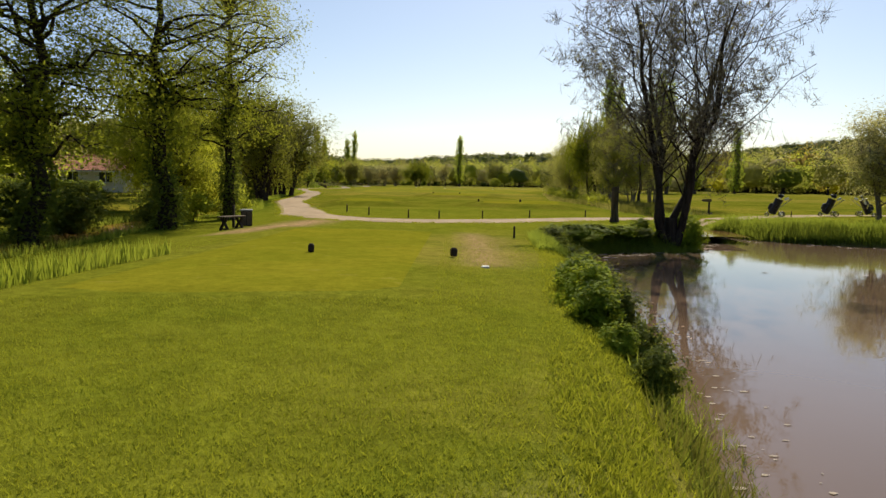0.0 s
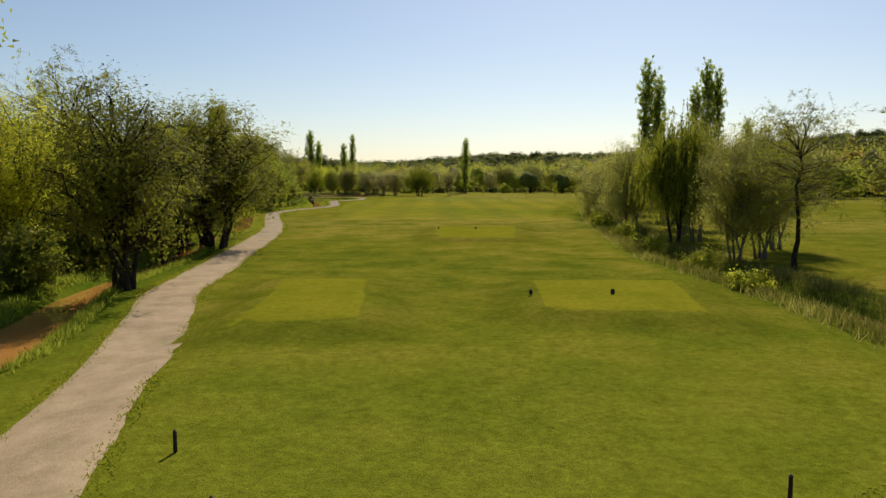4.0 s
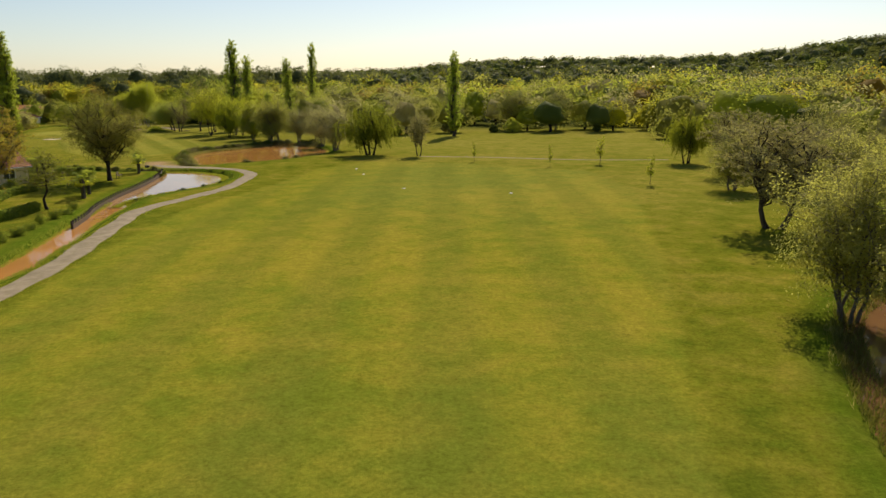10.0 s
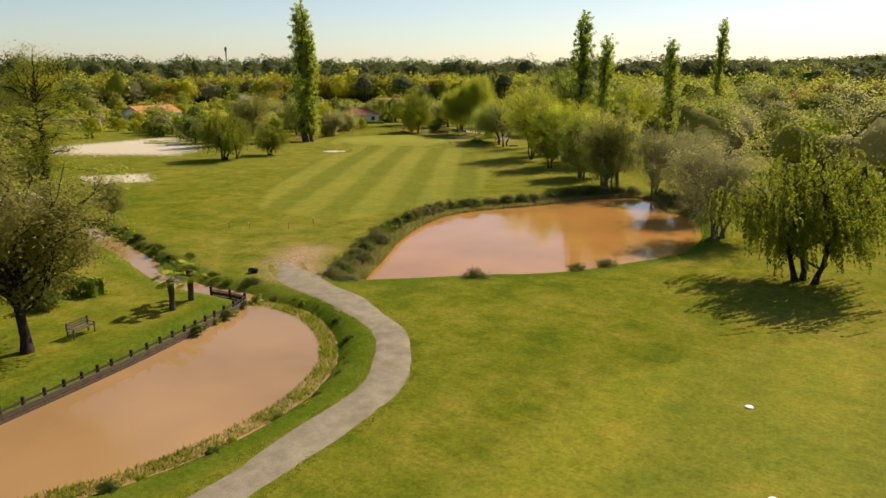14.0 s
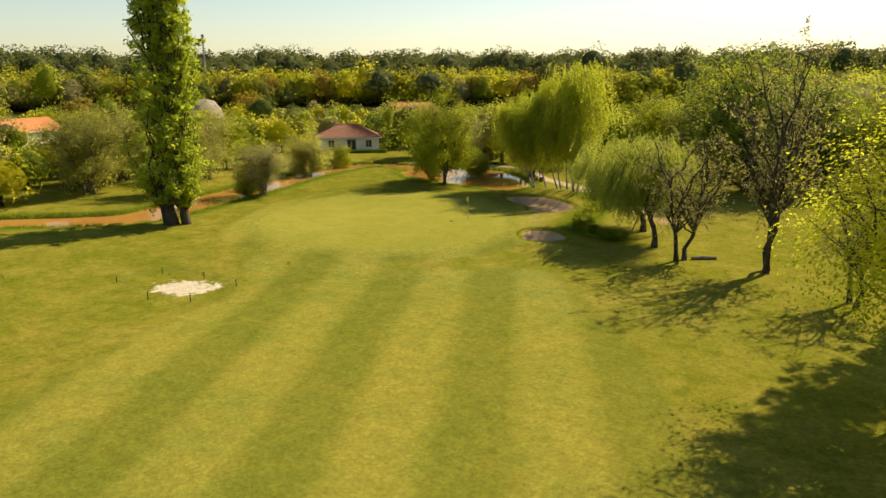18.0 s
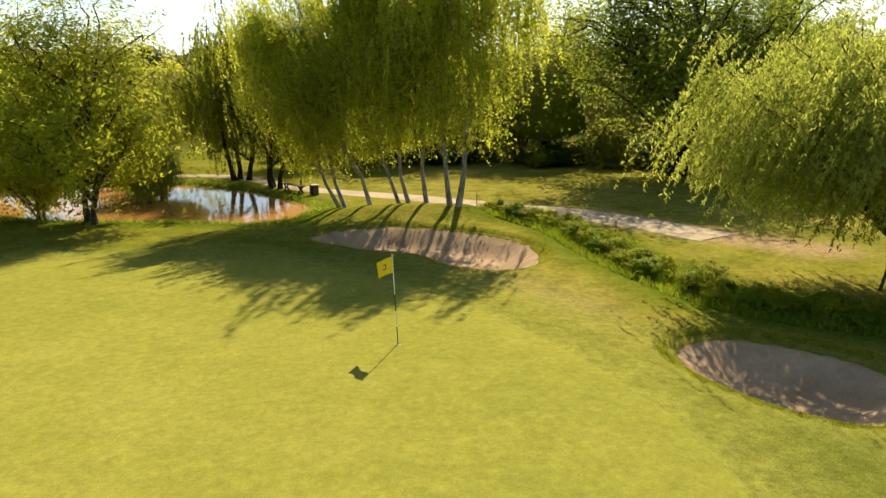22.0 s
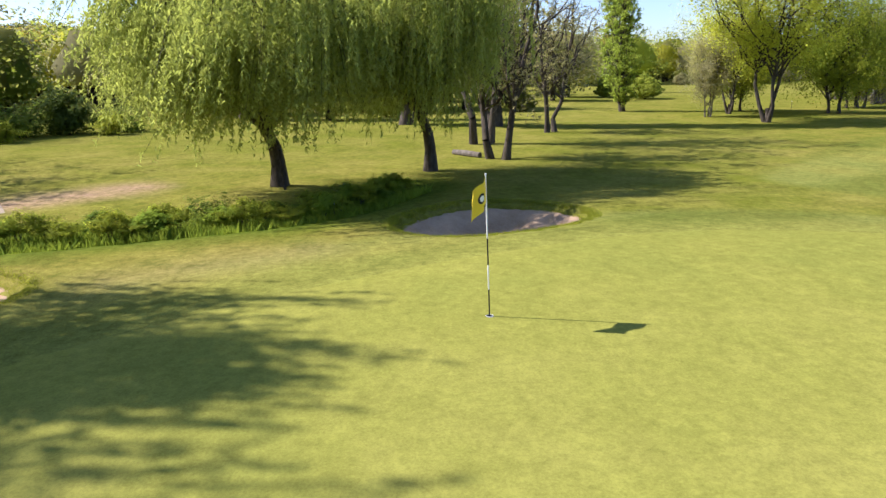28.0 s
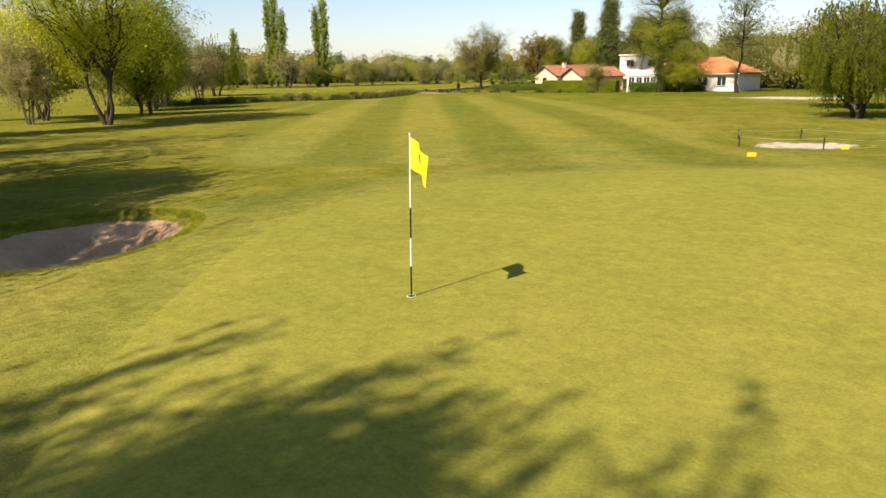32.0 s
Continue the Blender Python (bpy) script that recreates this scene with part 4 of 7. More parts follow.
PROTO["alder"] = tree("alder_tree", 3, 13, 11, "tall bare alder with dark stems and tiny new leaves", bark=M_BARKD, leaf=L_BROWN, stems=4, clear=0.3, limbs=50, twigs=9, per=4, lsize=0.09, bare=4, puff=0.26, trunk_r=0.29, hz=10, base=1.3, fork=0.5, limb=0.12)
PROTO["ivytree"] = tree("broadleaf_tree", 5, 15, 8.5, "tall ivy-clad tree with sparse spring leaves", bark=M_BARKD, leaf=L_ALDER, clear=0.2, limbs=62, twigs=8, per=34, lsize=0.10, puff=0.36, trunk_r=0.34, ivy=0.62, limb=0.2, flat=True)
PROTO["thintree"] = tree("broadleaf_tree", 8, 14, 8, "thin-crowned tree budding in spring", bark=M_BARKD, leaf=L_ALDER, clear=0.3, limbs=40, twigs=8, per=20, lsize=0.11, bare=3, puff=0.36, trunk_r=0.24, hz=4, flat=True, limb=0.2)
PROTO["sallow"] = tree("willow_shrub", 11, 9, 8.5, "rounded olive willow shrub with many stems", bark=M_BARKG, leaf=L_OLIVE, stems=5, clear=0.2, limbs=52, twigs=6, per=54, lsize=0.14, puff=0.36, trunk_r=0.20)
PROTO["sallow2"] = tree("willow_shrub", 12, 9, 8, "greyish blossoming willow shrub with many stems", bark=M_BARKG, leaf=L_PALE, stems=5, clear=0.22, limbs=50, twigs=6, per=54, lsize=0.13, puff=0.38, trunk_r=0.18)
PROTO["nearwillow"] = tree("willow_shrub", 13, 9, 8.3, "rounded fine-leaved olive willow shrub beside the path", bark=M_BARKG, leaf=L_OLIVE, stems=5, clear=0.3, limbs=52, twigs=6, per=64, lsize=0.12, puff=0.36, trunk_r=0.18)
PROTO["green"] = tree("broadleaf_tree", 14, 10, 9, "rounded tree in fresh green leaf", bark=M_BARK, leaf=L_SPRING, stems=2, clear=0.2, limbs=48, twigs=6, per=64, lsize=0.145, puff=0.34, trunk_r=0.22)
PROTO["yellow"] = tree("maple_tree", 16, 12, 10.5, "maple in yellow-green spring leaf", bark=M_BARK, leaf=L_YELLOW, stems=3, clear=0.36, limbs=46, twigs=7, per=58, lsize=0.105, aspect=0.8, puff=0.34, trunk_r=0.20, base=0.9, fork=0.6)
PROTO["poplar"] = tree("lombardy_poplar", 18, 25, 4.6, "tall slender Lombardy poplar", bark=M_BARK, leaf=L_POPLAR, clear=0.05, limbs=84, twigs=6, per=27, lsize=0.185, aspect=0.7, shape="column", puff=0.32, trunk_r=0.40)
PROTO["oak"] = tree("oak_tree", 21, 16, 16, "broad dense dark green oak", bark=M_BARKD, leaf=L_DARK, clear=0.25, limbs=80, twigs=8, per=36, lsize=0.19, aspect=0.7, puff=0.32, trunk_r=0.5, limb=0.2)
PROTO["cedar"] = tree("conifer_tree", 23, 16.5, 8, "tall dark upright conifer beside the stream", bark=M_BARKD, leaf=L_PINE, clear=0.10, limbs=70, twigs=7, per=34, lsize=0.3, aspect=0.4, shape="cone", puff=0.34, trunk_r=0.3)
PROTO["pine"] = tree("umbrella_pine", 25, 14, 12, "dark pine with a flat spreading crown", bark=M_BARK, leaf=L_PINE, clear=0.4, limbs=44, twigs=8, per=70, lsize=0.21, aspect=0.4, shape="umbrella", puff=0.30, trunk_r=0.3)
PROTO["garden"] = tree("cork_oak", 27, 12, 11, "leaning evergreen oak with open dark crown", bark=M_BARKD, leaf=L_CORK, clear=0.3, limbs=46, twigs=8, per=58, lsize=0.145, puff=0.30, trunk_r=0.3, lean=-0.08)
PROTO["weep"] = tree("weeping_willow", 29, 8.2, 10, "weeping willow with hanging fresh green leaves", bark=M_BARK, leaf=L_WILLOW, clear=0.42, limbs=60, twigs=7, per=38, lsize=0.122, aspect=0.32, shape="weep", puff=0.24, trunk_r=0.30, droop=0.34, sprays=8, lean=-0.30, low=(0.14, 0.40), limb=0.18, wind=0.22, arc=0.45, crook=True)
PROTO["bushwillow"] = tree("weeping_willow", 30, 10.5, 11, "bushy willow with low hanging green crown", bark=M_BARKD, leaf=L_WGREEN, stems=3, clear=0.16, limbs=50, twigs=6, per=28, lsize=0.2, aspect=0.38, shape="weep", puff=0.28, trunk_r=0.34, droop=0.32, sprays=4, wind=0.15)
PROTO["birch"] = tree("birch_tree", 32, 15, 7, "white-barked birch with hanging light green leaves", bark=M_BIRCH, leaf=L_BIRCH, clear=0.2, limbs=58, twigs=6, per=18, lsize=0.105, aspect=0.7, shape="birch", puff=0.34, trunk_r=0.125, droop=0.18, sprays=5, lean=0.0, low=(0.16, 0.50), limb=0.16, wind=-0.05)
PROTO["browntree"] = tree("budding_tree", 34, 9.5, 6.5, "half-bare tree with brown buds", bark=M_BARK, leaf=L_BROWN, stems=2, clear=0.36, limbs=26, twigs=8, per=12, lsize=0.12, bare=3, puff=0.32, trunk_r=0.26, hz=3, fork=0.5)
PROTO["budtree"] = tree("budding_tree", 35, 9.5, 6.5, "rounded tree thick with tan-brown buds", bark=M_BARK, leaf=L_BROWN, stems=2, clear=0.36, limbs=40, twigs=8, per=30, lsize=0.12, bare=3, puff=0.32, trunk_r=0.26, hz=5, fork=0.5)
PROTO["rusttree"] = tree("budding_tree", 37, 9.5, 6.5, "rounded tree in rust-orange new leaf", bark=M_BARK, leaf=L_RUST, stems=2, clear=0.36, limbs=40, twigs=8, per=30, lsize=0.12, bare=3, puff=0.32, trunk_r=0.26, hz=5, fork=0.5)
PROTO["sapling"] = tree("young_tree", 36, 4.6, 1.8, "young staked tree with a few leaves", bark=M_BARK, leaf=L_SPRING, clear=0.35, limbs=14, twigs=4, per=8, lsize=0.17, puff=0.4, trunk_r=0.05)
PROTO["bush"] = tree("shrub", 38, 2.0, 2.2, "dense dark green leafy shrub", category="bush", bark=M_BARK, leaf=L_DARK, stems=4, clear=0.02, limbs=24, twigs=4, per=16, lsize=0.1, aspect=0.6, puff=0.38, trunk_r=0.04)
PROTO["hedgebush"] = tree("shrub", 40, 1.2, 1.6, "leafy green bankside shrub", category="bush", bark=M_BARK, leaf=L_SPRING, stems=4, clear=0.02, limbs=16, twigs=4, per=22, lsize=0.095, aspect=0.5, puff=0.45, trunk_r=0.025)
PROTO["darkwillow"] = tree("willow_tree", 13, 9, 8, "dark many-stemmed willow beside the stream", bark=M_BARKD, leaf=L_DARKWILLOW, stems=5, clear=0.16, limbs=50, twigs=6, per=42, lsize=0.14, puff=0.36, trunk_r=0.24)


def plant_trees():
    # beside the first tee
    place("ivytree", -22.6, 46, 12.7, 8.4, 20); place("ivytree", -21.2, 52.2, 13, 8.6, 150); place("ivytree", -20.8, 59, 14, 7.4, 80)
    place("ivytree", -28.2, 41.1, 12.5, 7); place("ivytree", -33, 48.4, 12.8, 8); place("green", -24.7, 63.2, 6.5, 5.0); place("green", -27.8, 67.2, 9, 6.5)
    place("thintree", -28.4, 32.3, 12.5, 7); place("green", -38.4, 64.2, 10.7, 8.2); place("ivytree", -37.9, 35.2, 12.1, 8)
    place("darkwillow", -24.8, 80, 8.1, 6.9); place("thintree", -28.4, 92.7, 8.6, 7.4); place("darkwillow", -27.3, 99.2, 9.4, 10.2); place("darkwillow", -30.6, 101.6, 9.7, 7.6); place("thintree", -31.4, 88.6, 10.4, 7.5); place("yellow", -31.3, 82.7, 8.4, 6.7)
    place("green", -36.4, 94.7, 10.1, 8.4); place("green", -39.3, 104.9, 10.1, 8.4)
    place("alder", -2.15, 52, 12.2, 9.8, 10, -0.75)
    # left of the fairway
    place("darkwillow", -30.8, 107.3, 9.3, 7.2); place("nearwillow", -34.4, 119.1, 9.5, 8.0); place("darkwillow", -41.3, 156.8, 9.0, 8.0); place("green", -36.1, 127.8, 12.2, 7.7); place("green", -37, 135.2, 10, 6.5); place("green", -41.2, 122.7, 10.2, 8.5)
    place("cedar", -53.8, 181.8, 17.5, 7.5); place("pine", -45, 177.7, 12.1, 10.4); place("oak", -42.2, 170.5, 8.9, 9.6); place("yellow", -50.0, 173, 10.4, 11); place("oak", -43.8, 186, 8.1, 6.5); place("pine", -48.2, 189.5, 11.1, 10.7)
    place("green", -46.3, 146.4, 9.3, 7.6); place("oak", -45.5, 160.8, 8.4, 7.5); place("yellow", -50.6, 198.3, 8.3, 7.5); place("green", -43.1, 140.7, 9.4, 6.9)
    place("sallow2", 13.6, 65.2, 6.2, 6.4)
    # right bank of the fairway
    for k, x, y, h, w in (("nearwillow", 9.0, 151.2, 7.8, 7.5), ("nearwillow", 6.3, 138.2, 6.3, 6.2), ("nearwillow", 6.6, 127.6, 8.7, 7), ("nearwillow", 5.5, 119.1, 8.2, 6.5), ("bushwillow", 4.7, 103.2, 9.4, 6), ("nearwillow", 7.9, 112.1, 8.2, 6.6),
            ("nearwillow", 6.9, 105, 8.8, 5.7), ("thintree", 5.4, 86, 8.1, 5.2), ("sallow2", 9.8, 98.1, 8.2, 5.7), ("nearwillow", 6.3, 92.1, 7.4, 5.3), ("sallow", 11, 121.1, 8.3, 7.5), ("sallow2", 12.9, 133.9, 8, 7.6), ("sallow", 13, 147, 8, 7.6),
            ("nearwillow", 16.8, 179.4, 9.0, 8.4), ("budtree", 22.8, 203.8, 9.6, 10.5), ("nearwillow", 17.2, 170.1, 6.7, 6.8), ("sallow2", 10.3, 148.4, 5, 5.9), ("budtree", 33.1, 241.4, 9.1, 10.4), ("bushwillow", 31.2, 258.2, 8.2, 7.2), ("sallow", 25.1, 191.9, 7.6, 7.6), ("sallow", 31.4, 207.7, 8.6, 8.6),
            ("sallow2", 35.9, 222.6, 7.8, 8.6), ("sallow", 23.6, 169.9, 7.6, 7.6), ("sallow2", 21.7, 157.4, 7.7, 7.7), ("sallow", 41.9, 235.9, 9.5, 9.5), ("thintree", 7.2, 78.7, 7.7, 5.2), ("nearwillow", 4.2, 90.3, 6.5, 4.9), ("nearwillow", 5.6, 132.6, 3.6, 3.4), ("sallow", 27.7, 227.8, 6.9, 6.9)):
        place(k, x, y, h, w)
    for x, y, h, w in ((24.0, 185.2, 29, 4.6), (26.2, 186, 25.8, 4.2), (34.7, 191.2, 23.4, 4.2), (36.9, 191.9, 28.5, 4.2), (39.0, 192.4, 26.9, 4.2), (47.5, 198.3, 17.8, 3.8), (66.6, 222.8, 18.9, 4.3)):
        place("poplar", x, y, h, w)
    # trees before the woods
    place("poplar", -7.1, 325.8, 21.3, 4.6); place("bushwillow", -22.0, 275.4, 9.2, 11.6); place("budtree", -12.8, 273.1, 7.6, 4.2); place("sallow2", -30.4, 287.2, 8.0, 9.6)
    place("sapling", -2.8, 262.6, 3.5, 1); place("sapling", 9.1, 255.5, 3.5, 1); place("sapling", 17.4, 258.1, 4.7, 1.9); place("sapling", 19.3, 233.4, 4, 1.4)
    for k, x, y, h, w in (("sallow", -48.6, 309.7, 9.8, 9.3), ("sallow2", -42.5, 308, 7.9, 6), ("sallow2", -38.7, 309.1, 8.1, 7.3), ("sallow", -56, 317.4, 8.5, 6.9), ("sallow2", -35.4, 297.9, 7.7, 7.3), ("sallow", 9.4, 350.7, 11.5, 12.4), ("sallow", 21, 349.3, 11.1, 11.5),
            ("green", -58.9, 330.4, 9, 7.2)):
        place(k, x, y, h, w)
    for x, y, h, w in ((-71.2, 353, 26.4, 5.6), (-68.7, 358.9, 22.3, 4.6), (-60, 371.4, 21.9, 4.7), (-65.5, 438.5, 30.4, 5.2), (-131.7, 341.7, 30.5, 7.2), (-130.7, 342.6, 25.3, 4.2)):
        place("poplar", x, y, h, w)
    place("yellow", -72.2, 334.6, 12.6, 11.6); place("yellow", -63.2, 333.0, 10, 8); place("browntree", -82.6, 355.3, 15.6, 8.6, label="tall half-bare tree with sparse budding leaves")
    # right of the green
    place("weep", -94.7, 363.9, 7.8, 9.7, -34); place("weep", -91.7, 358.5, 8.6, 8.4, -50); place("browntree", -88.6, 355.4, 9.5, 7.2, 40); place("browntree", -76.6, 350.4, 9.2, 6.4)
    place("green", -64.2, 325.0, 10.5, 8.4, 30); place("green", -56.0, 318.2, 9.4, 8.4, 30); place("sallow", -50.5, 312, 8.5, 8); place("sallow2", -66, 336, 6.3, 4.5); place("poplar", -58, 340, 11.6, 2.9)
    for x, y, h, w, rx, ry in ((-114.0, 378.9, 11.0, 5.4, 2, -22), (-112.5, 379.2, 11.4, 5.4, 3, -18), (-111.0, 379.3, 11.8, 5.2, 5, -15), (-110.5, 379.2, 12.2, 5.4, 3, -10), (-109.6, 379.0, 13.2, 5.8, 5, -6),
            (-108.4, 378.3, 14.3, 6.8, 6, -2), (-108.0, 378.2, 14.6, 7.8, 4, 4), (-113.7, 378.7, 10.2, 5.2, 3, -19)):
        place("birch", x, y, h, w, None, lean=(rx, ry))
    place("oak", -92.9, 391.8, 16, 18.5); place("green", -107, 405, 10, 10); place("yellow", -99, 407, 14, 12); place("green", -80, 402, 13, 12); place("yellow", -73, 392, 12, 11); place("green", -112, 410, 11, 11); place("oak", -85.7, 394.5, 11.9, 10.1); place("bushwillow", -119.4, 388.5, 10.2, 8.4); place("bushwillow", -122.6, 392.2, 11.1, 9.3); place("weep", -126.2, 385.3, 4.9, 3.8)
    place("green", -125.9, 377, 11.4, 10.2); place("green", -129.6, 379.4, 8.4, 6.2); place("yellow", -119.5, 401.5, 9.5, 9); place("sallow2", -102.5, 401.5, 9.2, 8.2)
    # behind and left of the green
    for k, x, y, h, w in (("sallow", -145.4, 353, 9.1, 8.1), ("sallow2", -138.1, 357.8, 5.9, 6.9), ("sallow", -146.5, 373.1, 6.6, 7.6), ("sallow", -154.2, 346.1, 9.4, 11.1), ("bushwillow", -115.3, 315.3, 5.4, 7.3), ("bushwillow", -115.4, 305, 8.2, 10.3), ("sallow", -153.3, 361.6, 9.1, 8.7),
            ("green", -138.9, 356.4, 3.9, 3.5), ("sallow2", -141.8, 360.8, 4.3, 4.3), ("browntree", -115.2, 307.4, 6.5, 5.2), ("sallow", -160.9, 354.4, 9.1, 11.6), ("green", -148.7, 382, 4.7, 4.3), ("green", -159.8, 369.6, 7.8, 7.8), ("sallow2", -133.8, 394.7, 7, 5.2)):
        place(k, x, y, h, w)
    # gardens
    place("garden", -53.6, 239.0, 11.6, 11.4, 60); place("rusttree", -55.5, 216.5, 11, 8.5); place("thintree", -49.0, 215.4, 6.2, 6.0, 20); place("oak", -43.2, 178.5, 7, 6); place("oak", -41.8, 183.6, 5.5, 4.2); place("green", -47.5, 170.5, 8, 6.5); place("oak", -46.5, 183.5, 7.5, 6.5); place("yellow", -66.5, 213.9, 10.1, 7.6); place("pine", -65.6, 202.6, 11.7, 10.9); place("pine", -80.9, 226, 12.7, 11); place("garden", -76.6, 212.1, 9.3, 8.4); place("pine", -89.5, 242.7, 12.7, 11)
    place("green", -62.2, 194.8, 9.2, 8.4); place("oak", -57.3, 186, 9.2, 8.3); place("sallow", -83.2, 262.8, 4.1, 4.1); place("ivytree", -91.7, 261.1, 16.5, 11); place("thintree", -102.1, 262.2, 14, 8); place("cedar", -71, 214, 17, 8); place("thintree", -112, 262, 10, 8); place("yellow", -120, 258, 8, 8); place("green", -128, 266, 6, 7); place("green", -94.5, 260.2, 6.8, 6.8)


plant_trees()


def far_woods():
    """Woods round the course: lobed crowns of leaf clumps on stems, joined by tone."""
    rng = np.random.default_rng(77)
    kinds = [("olive", W_OLIVE), ("green", W_GREEN), ("pine", W_PINE), ("rust", W_RUST), ("yellow", W_YELLOW), ("pale", W_PALE), ("dark", W_DARK)]
    clumps = {k: [] for k, _ in kinds}
    cores = {k: [] for k, _ in kinds}
    stems = []
    ball = bmesh.new()
    bmesh.ops.create_icosphere(ball, subdivisions=2, radius=1.0)
    ico = np.array([v.co[:] for v in ball.verts])
    tris = np.array([[v.index for v in f.verts] for f in ball.faces])
    ball.free()

    def z_far(x, y):
        return float(hill(np.array([x]), np.array([y]))[0])

    def crown(x, y, h, w, kind, n, size, base=0.03):
        """A crown over base * h, with n leaf clumps on a surface of a dozen swelling lobes."""
        z = z_far(x, y)
        hc = h * (1 - base)
        c = rng.normal(size=(11, 3))
        c[:, 2] = np.abs(c[:, 2]) * 0.9 - 0.25
        c *= rng.uniform(0.42, 0.66, (11, 1)) / np.linalg.norm(c, axis=1, keepdims=True)
        a = rng.uniform(0.26, 0.44, 11)

        def reach(d):
            dc = d @ c.T
            disc = dc ** 2 - (c ** 2).sum(1)[None] + (a ** 2)[None]
            r = np.maximum(np.where(disc > 0, dc + np.sqrt(np.maximum(disc, 0)), 0).max(1), 0.52)
            return np.where(d[:, 2] < -0.1, np.maximum(r, 0.92), r)

        up, down, mid = np.array((w / 2, w / 2, hc * 0.64)), np.array((w * 0.54, w * 0.54, hc * 0.36)), np.array((x, y, z + h - hc * 0.64))
        cores[kind].append(ico * (reach(ico) * 0.66)[:, None] * np.where(ico[:, 2:] > 0, up, down) + mid)
        d = rng.normal(size=(n, 3))
        d[:, 2] += 0.25
        d /= np.linalg.norm(d, axis=1, keepdims=True)
        p = d * (reach(d) * rng.uniform(0.84, 1.07, n))[:, None] * np.where(d[:, 2:] > 0, up, down)
        clumps[kind].append((p + mid, np.full(n, size), d / up))
        stems.append((np.array((x, y, z - 0.3)), np.array((x, y, z + h * 0.6)), w * 0.03, w * 0.015))

    def tone(x, y, r):
        v = 0.5 + 0.5 * math.sin(x * 0.021 + 1.3) * math.sin(y * 0.017)
        for k, lim in (("olive", 0.32), ("green", 0.58), ("yellow", 0.62 + 0.12 * v), ("pale", 0.84), ("rust", 0.92), ("dark", 0.97)):
            if r < lim:
                return k
        return "pine"

    houses = ((-163, 400), (-212, 476), (-183, 446), (-222, 370), (-203, 331), (-150, 312), (-158, 322), (-263, 443), (-225, 440))

    def scatter(n, lo, hi, heights, size, leafn):
        px, py = rng.uniform(-560, 420, n * 8), rng.uniform(-140, 760, n * 8)
        sd = -poly_sd(px, py, OPEN_LAND)
        ok = (sd > lo) & (sd < hi) & ((sd < 55) | ((py > 60) & ~((px < -75) & (py < 245))))
        ok &= ~((px > -420) & (px < -125) & (py > 260) & (py < 620) & (sd > 4) & (np.hypot(px + 65, py - 293) < 316))
        px, py = px[ok][:n], py[ok][:n]
        for x, y in zip(px, py):
            k = tone(x, y, rng.uniform() if hi < 100 else 0.12 + 0.86 * rng.uniform())
            h = rng.uniform(*heights) * (1.3 if x > 50 or y < 200 else 1)
            near = min(math.hypot(x - a, y - b) for a, b in ((-20, 150), (-30, 230), (-60, 290), (-100, 345), (-114, 366), (-10, 60)))
            w = h * rng.uniform(0.95, 1.35)
            if near < 105 and size < 0.8:
                crown(x, y, h, w, {"yellow": "olive", "rust": "pale"}.get(k, k), 1300, 0.30)
            else:
                crown(x, y, h, w, k, leafn if y > 15 else leafn // 3, size * rng.uniform(0.8, 1.2) * (1 if y > 15 else 1.6))

    scatter(900, -2, 6, (2.2, 4.6), 0.34, 300)
    scatter(1050, 0, 42, (7.0, 12.5), 0.40, 780)
    scatter(1500, 42, 190, (10.5, 16.5), 0.66, 420)
    # loose trees between the houses behind the green
    for i in range(420):
        x, y = rng.uniform(-275, -138), rng.uniform(318, 470)
        sd = min(math.hypot(x - a, y - b) for a, b in houses)
        if sd < 11 or x + y * 0.15 > -92 or math.hypot(x + 115, y - 360) < 44 or (abs(x - y + 554) < 16 and y < 398 and x > -166) or (i % 3 == 0 and math.hypot(x + 65, y - 293) > 175):
            continue
        h = rng.uniform(3, 7.5)
        crown(x, y, h, h * rng.uniform(1.0, 1.3), ("green", "yellow", "olive", "pale", "green", "yellow", "olive", "dark")[i % 8], 420, 0.42)
    # yellow-green oaks along the road behind the houses, tall pines behind them
    for i in range(190):
        a, r = radians(-88 + 78 * (i + rng.uniform()) / 190), rng.uniform(316, 352)
        h = rng.uniform(13.5, 18)
        crown(-65 + r * math.sin(a), 293 + r * math.cos(a), h, h * rng.uniform(0.85, 1.15), ("yellow", "yellow", "green", "yellow", "olive", "yellow", "rust", "green", "yellow")[i % 9], 640, 0.80, 0.06)
    for i in range(330):
        a, r = radians(-95 + 90 * (i + rng.uniform()) / 330), rng.uniform(358, 470)
        h = rng.uniform(21, 27.5)
        crown(-65 + r * math.sin(a), 293 + r * math.cos(a), h, rng.uniform(13, 20), "pine", 460, 1.0, 0.42)
    # pines and oaks on the skyline
    for i in range(760):
        a = rng.uniform(-0.9, 3.5) if i % 5 else rng.uniform(3.5, 5.4)
        r = 335 + 330 * rng.uniform() ** 1.3
        x, y = -60 + r * math.cos(a), 220 + r * 1.05 * math.sin(a)
        if poly_sd(np.array([x]), np.array([y]), OPEN_LAND)[0] > -70:
            continue
        lone = 1.15 < a < 1.75
        h = rng.uniform(15, 24) if not lone else rng.uniform(13, 21)
        k = "pine" if rng.uniform() < (0.8 if not lone else 0.35) else ("olive", "yellow", "green")[i % 3]
        crown(x, y, h, rng.uniform(11, 18), k, 330, 1.0, 0.35 if k == "pine" else 0.1)
    # the wooded hill in the distance
    for i in range(1500):
        a, r = radians(rng.uniform(-14, 66)), rng.uniform(640, 1330)
        h = rng.uniform(13, 20)
        crown(-10 + r * math.sin(a), 150 + r * math.cos(a), h, rng.uniform(16, 27), "pine" if i % 6 else "dark", 90, 1.9, 0.2)
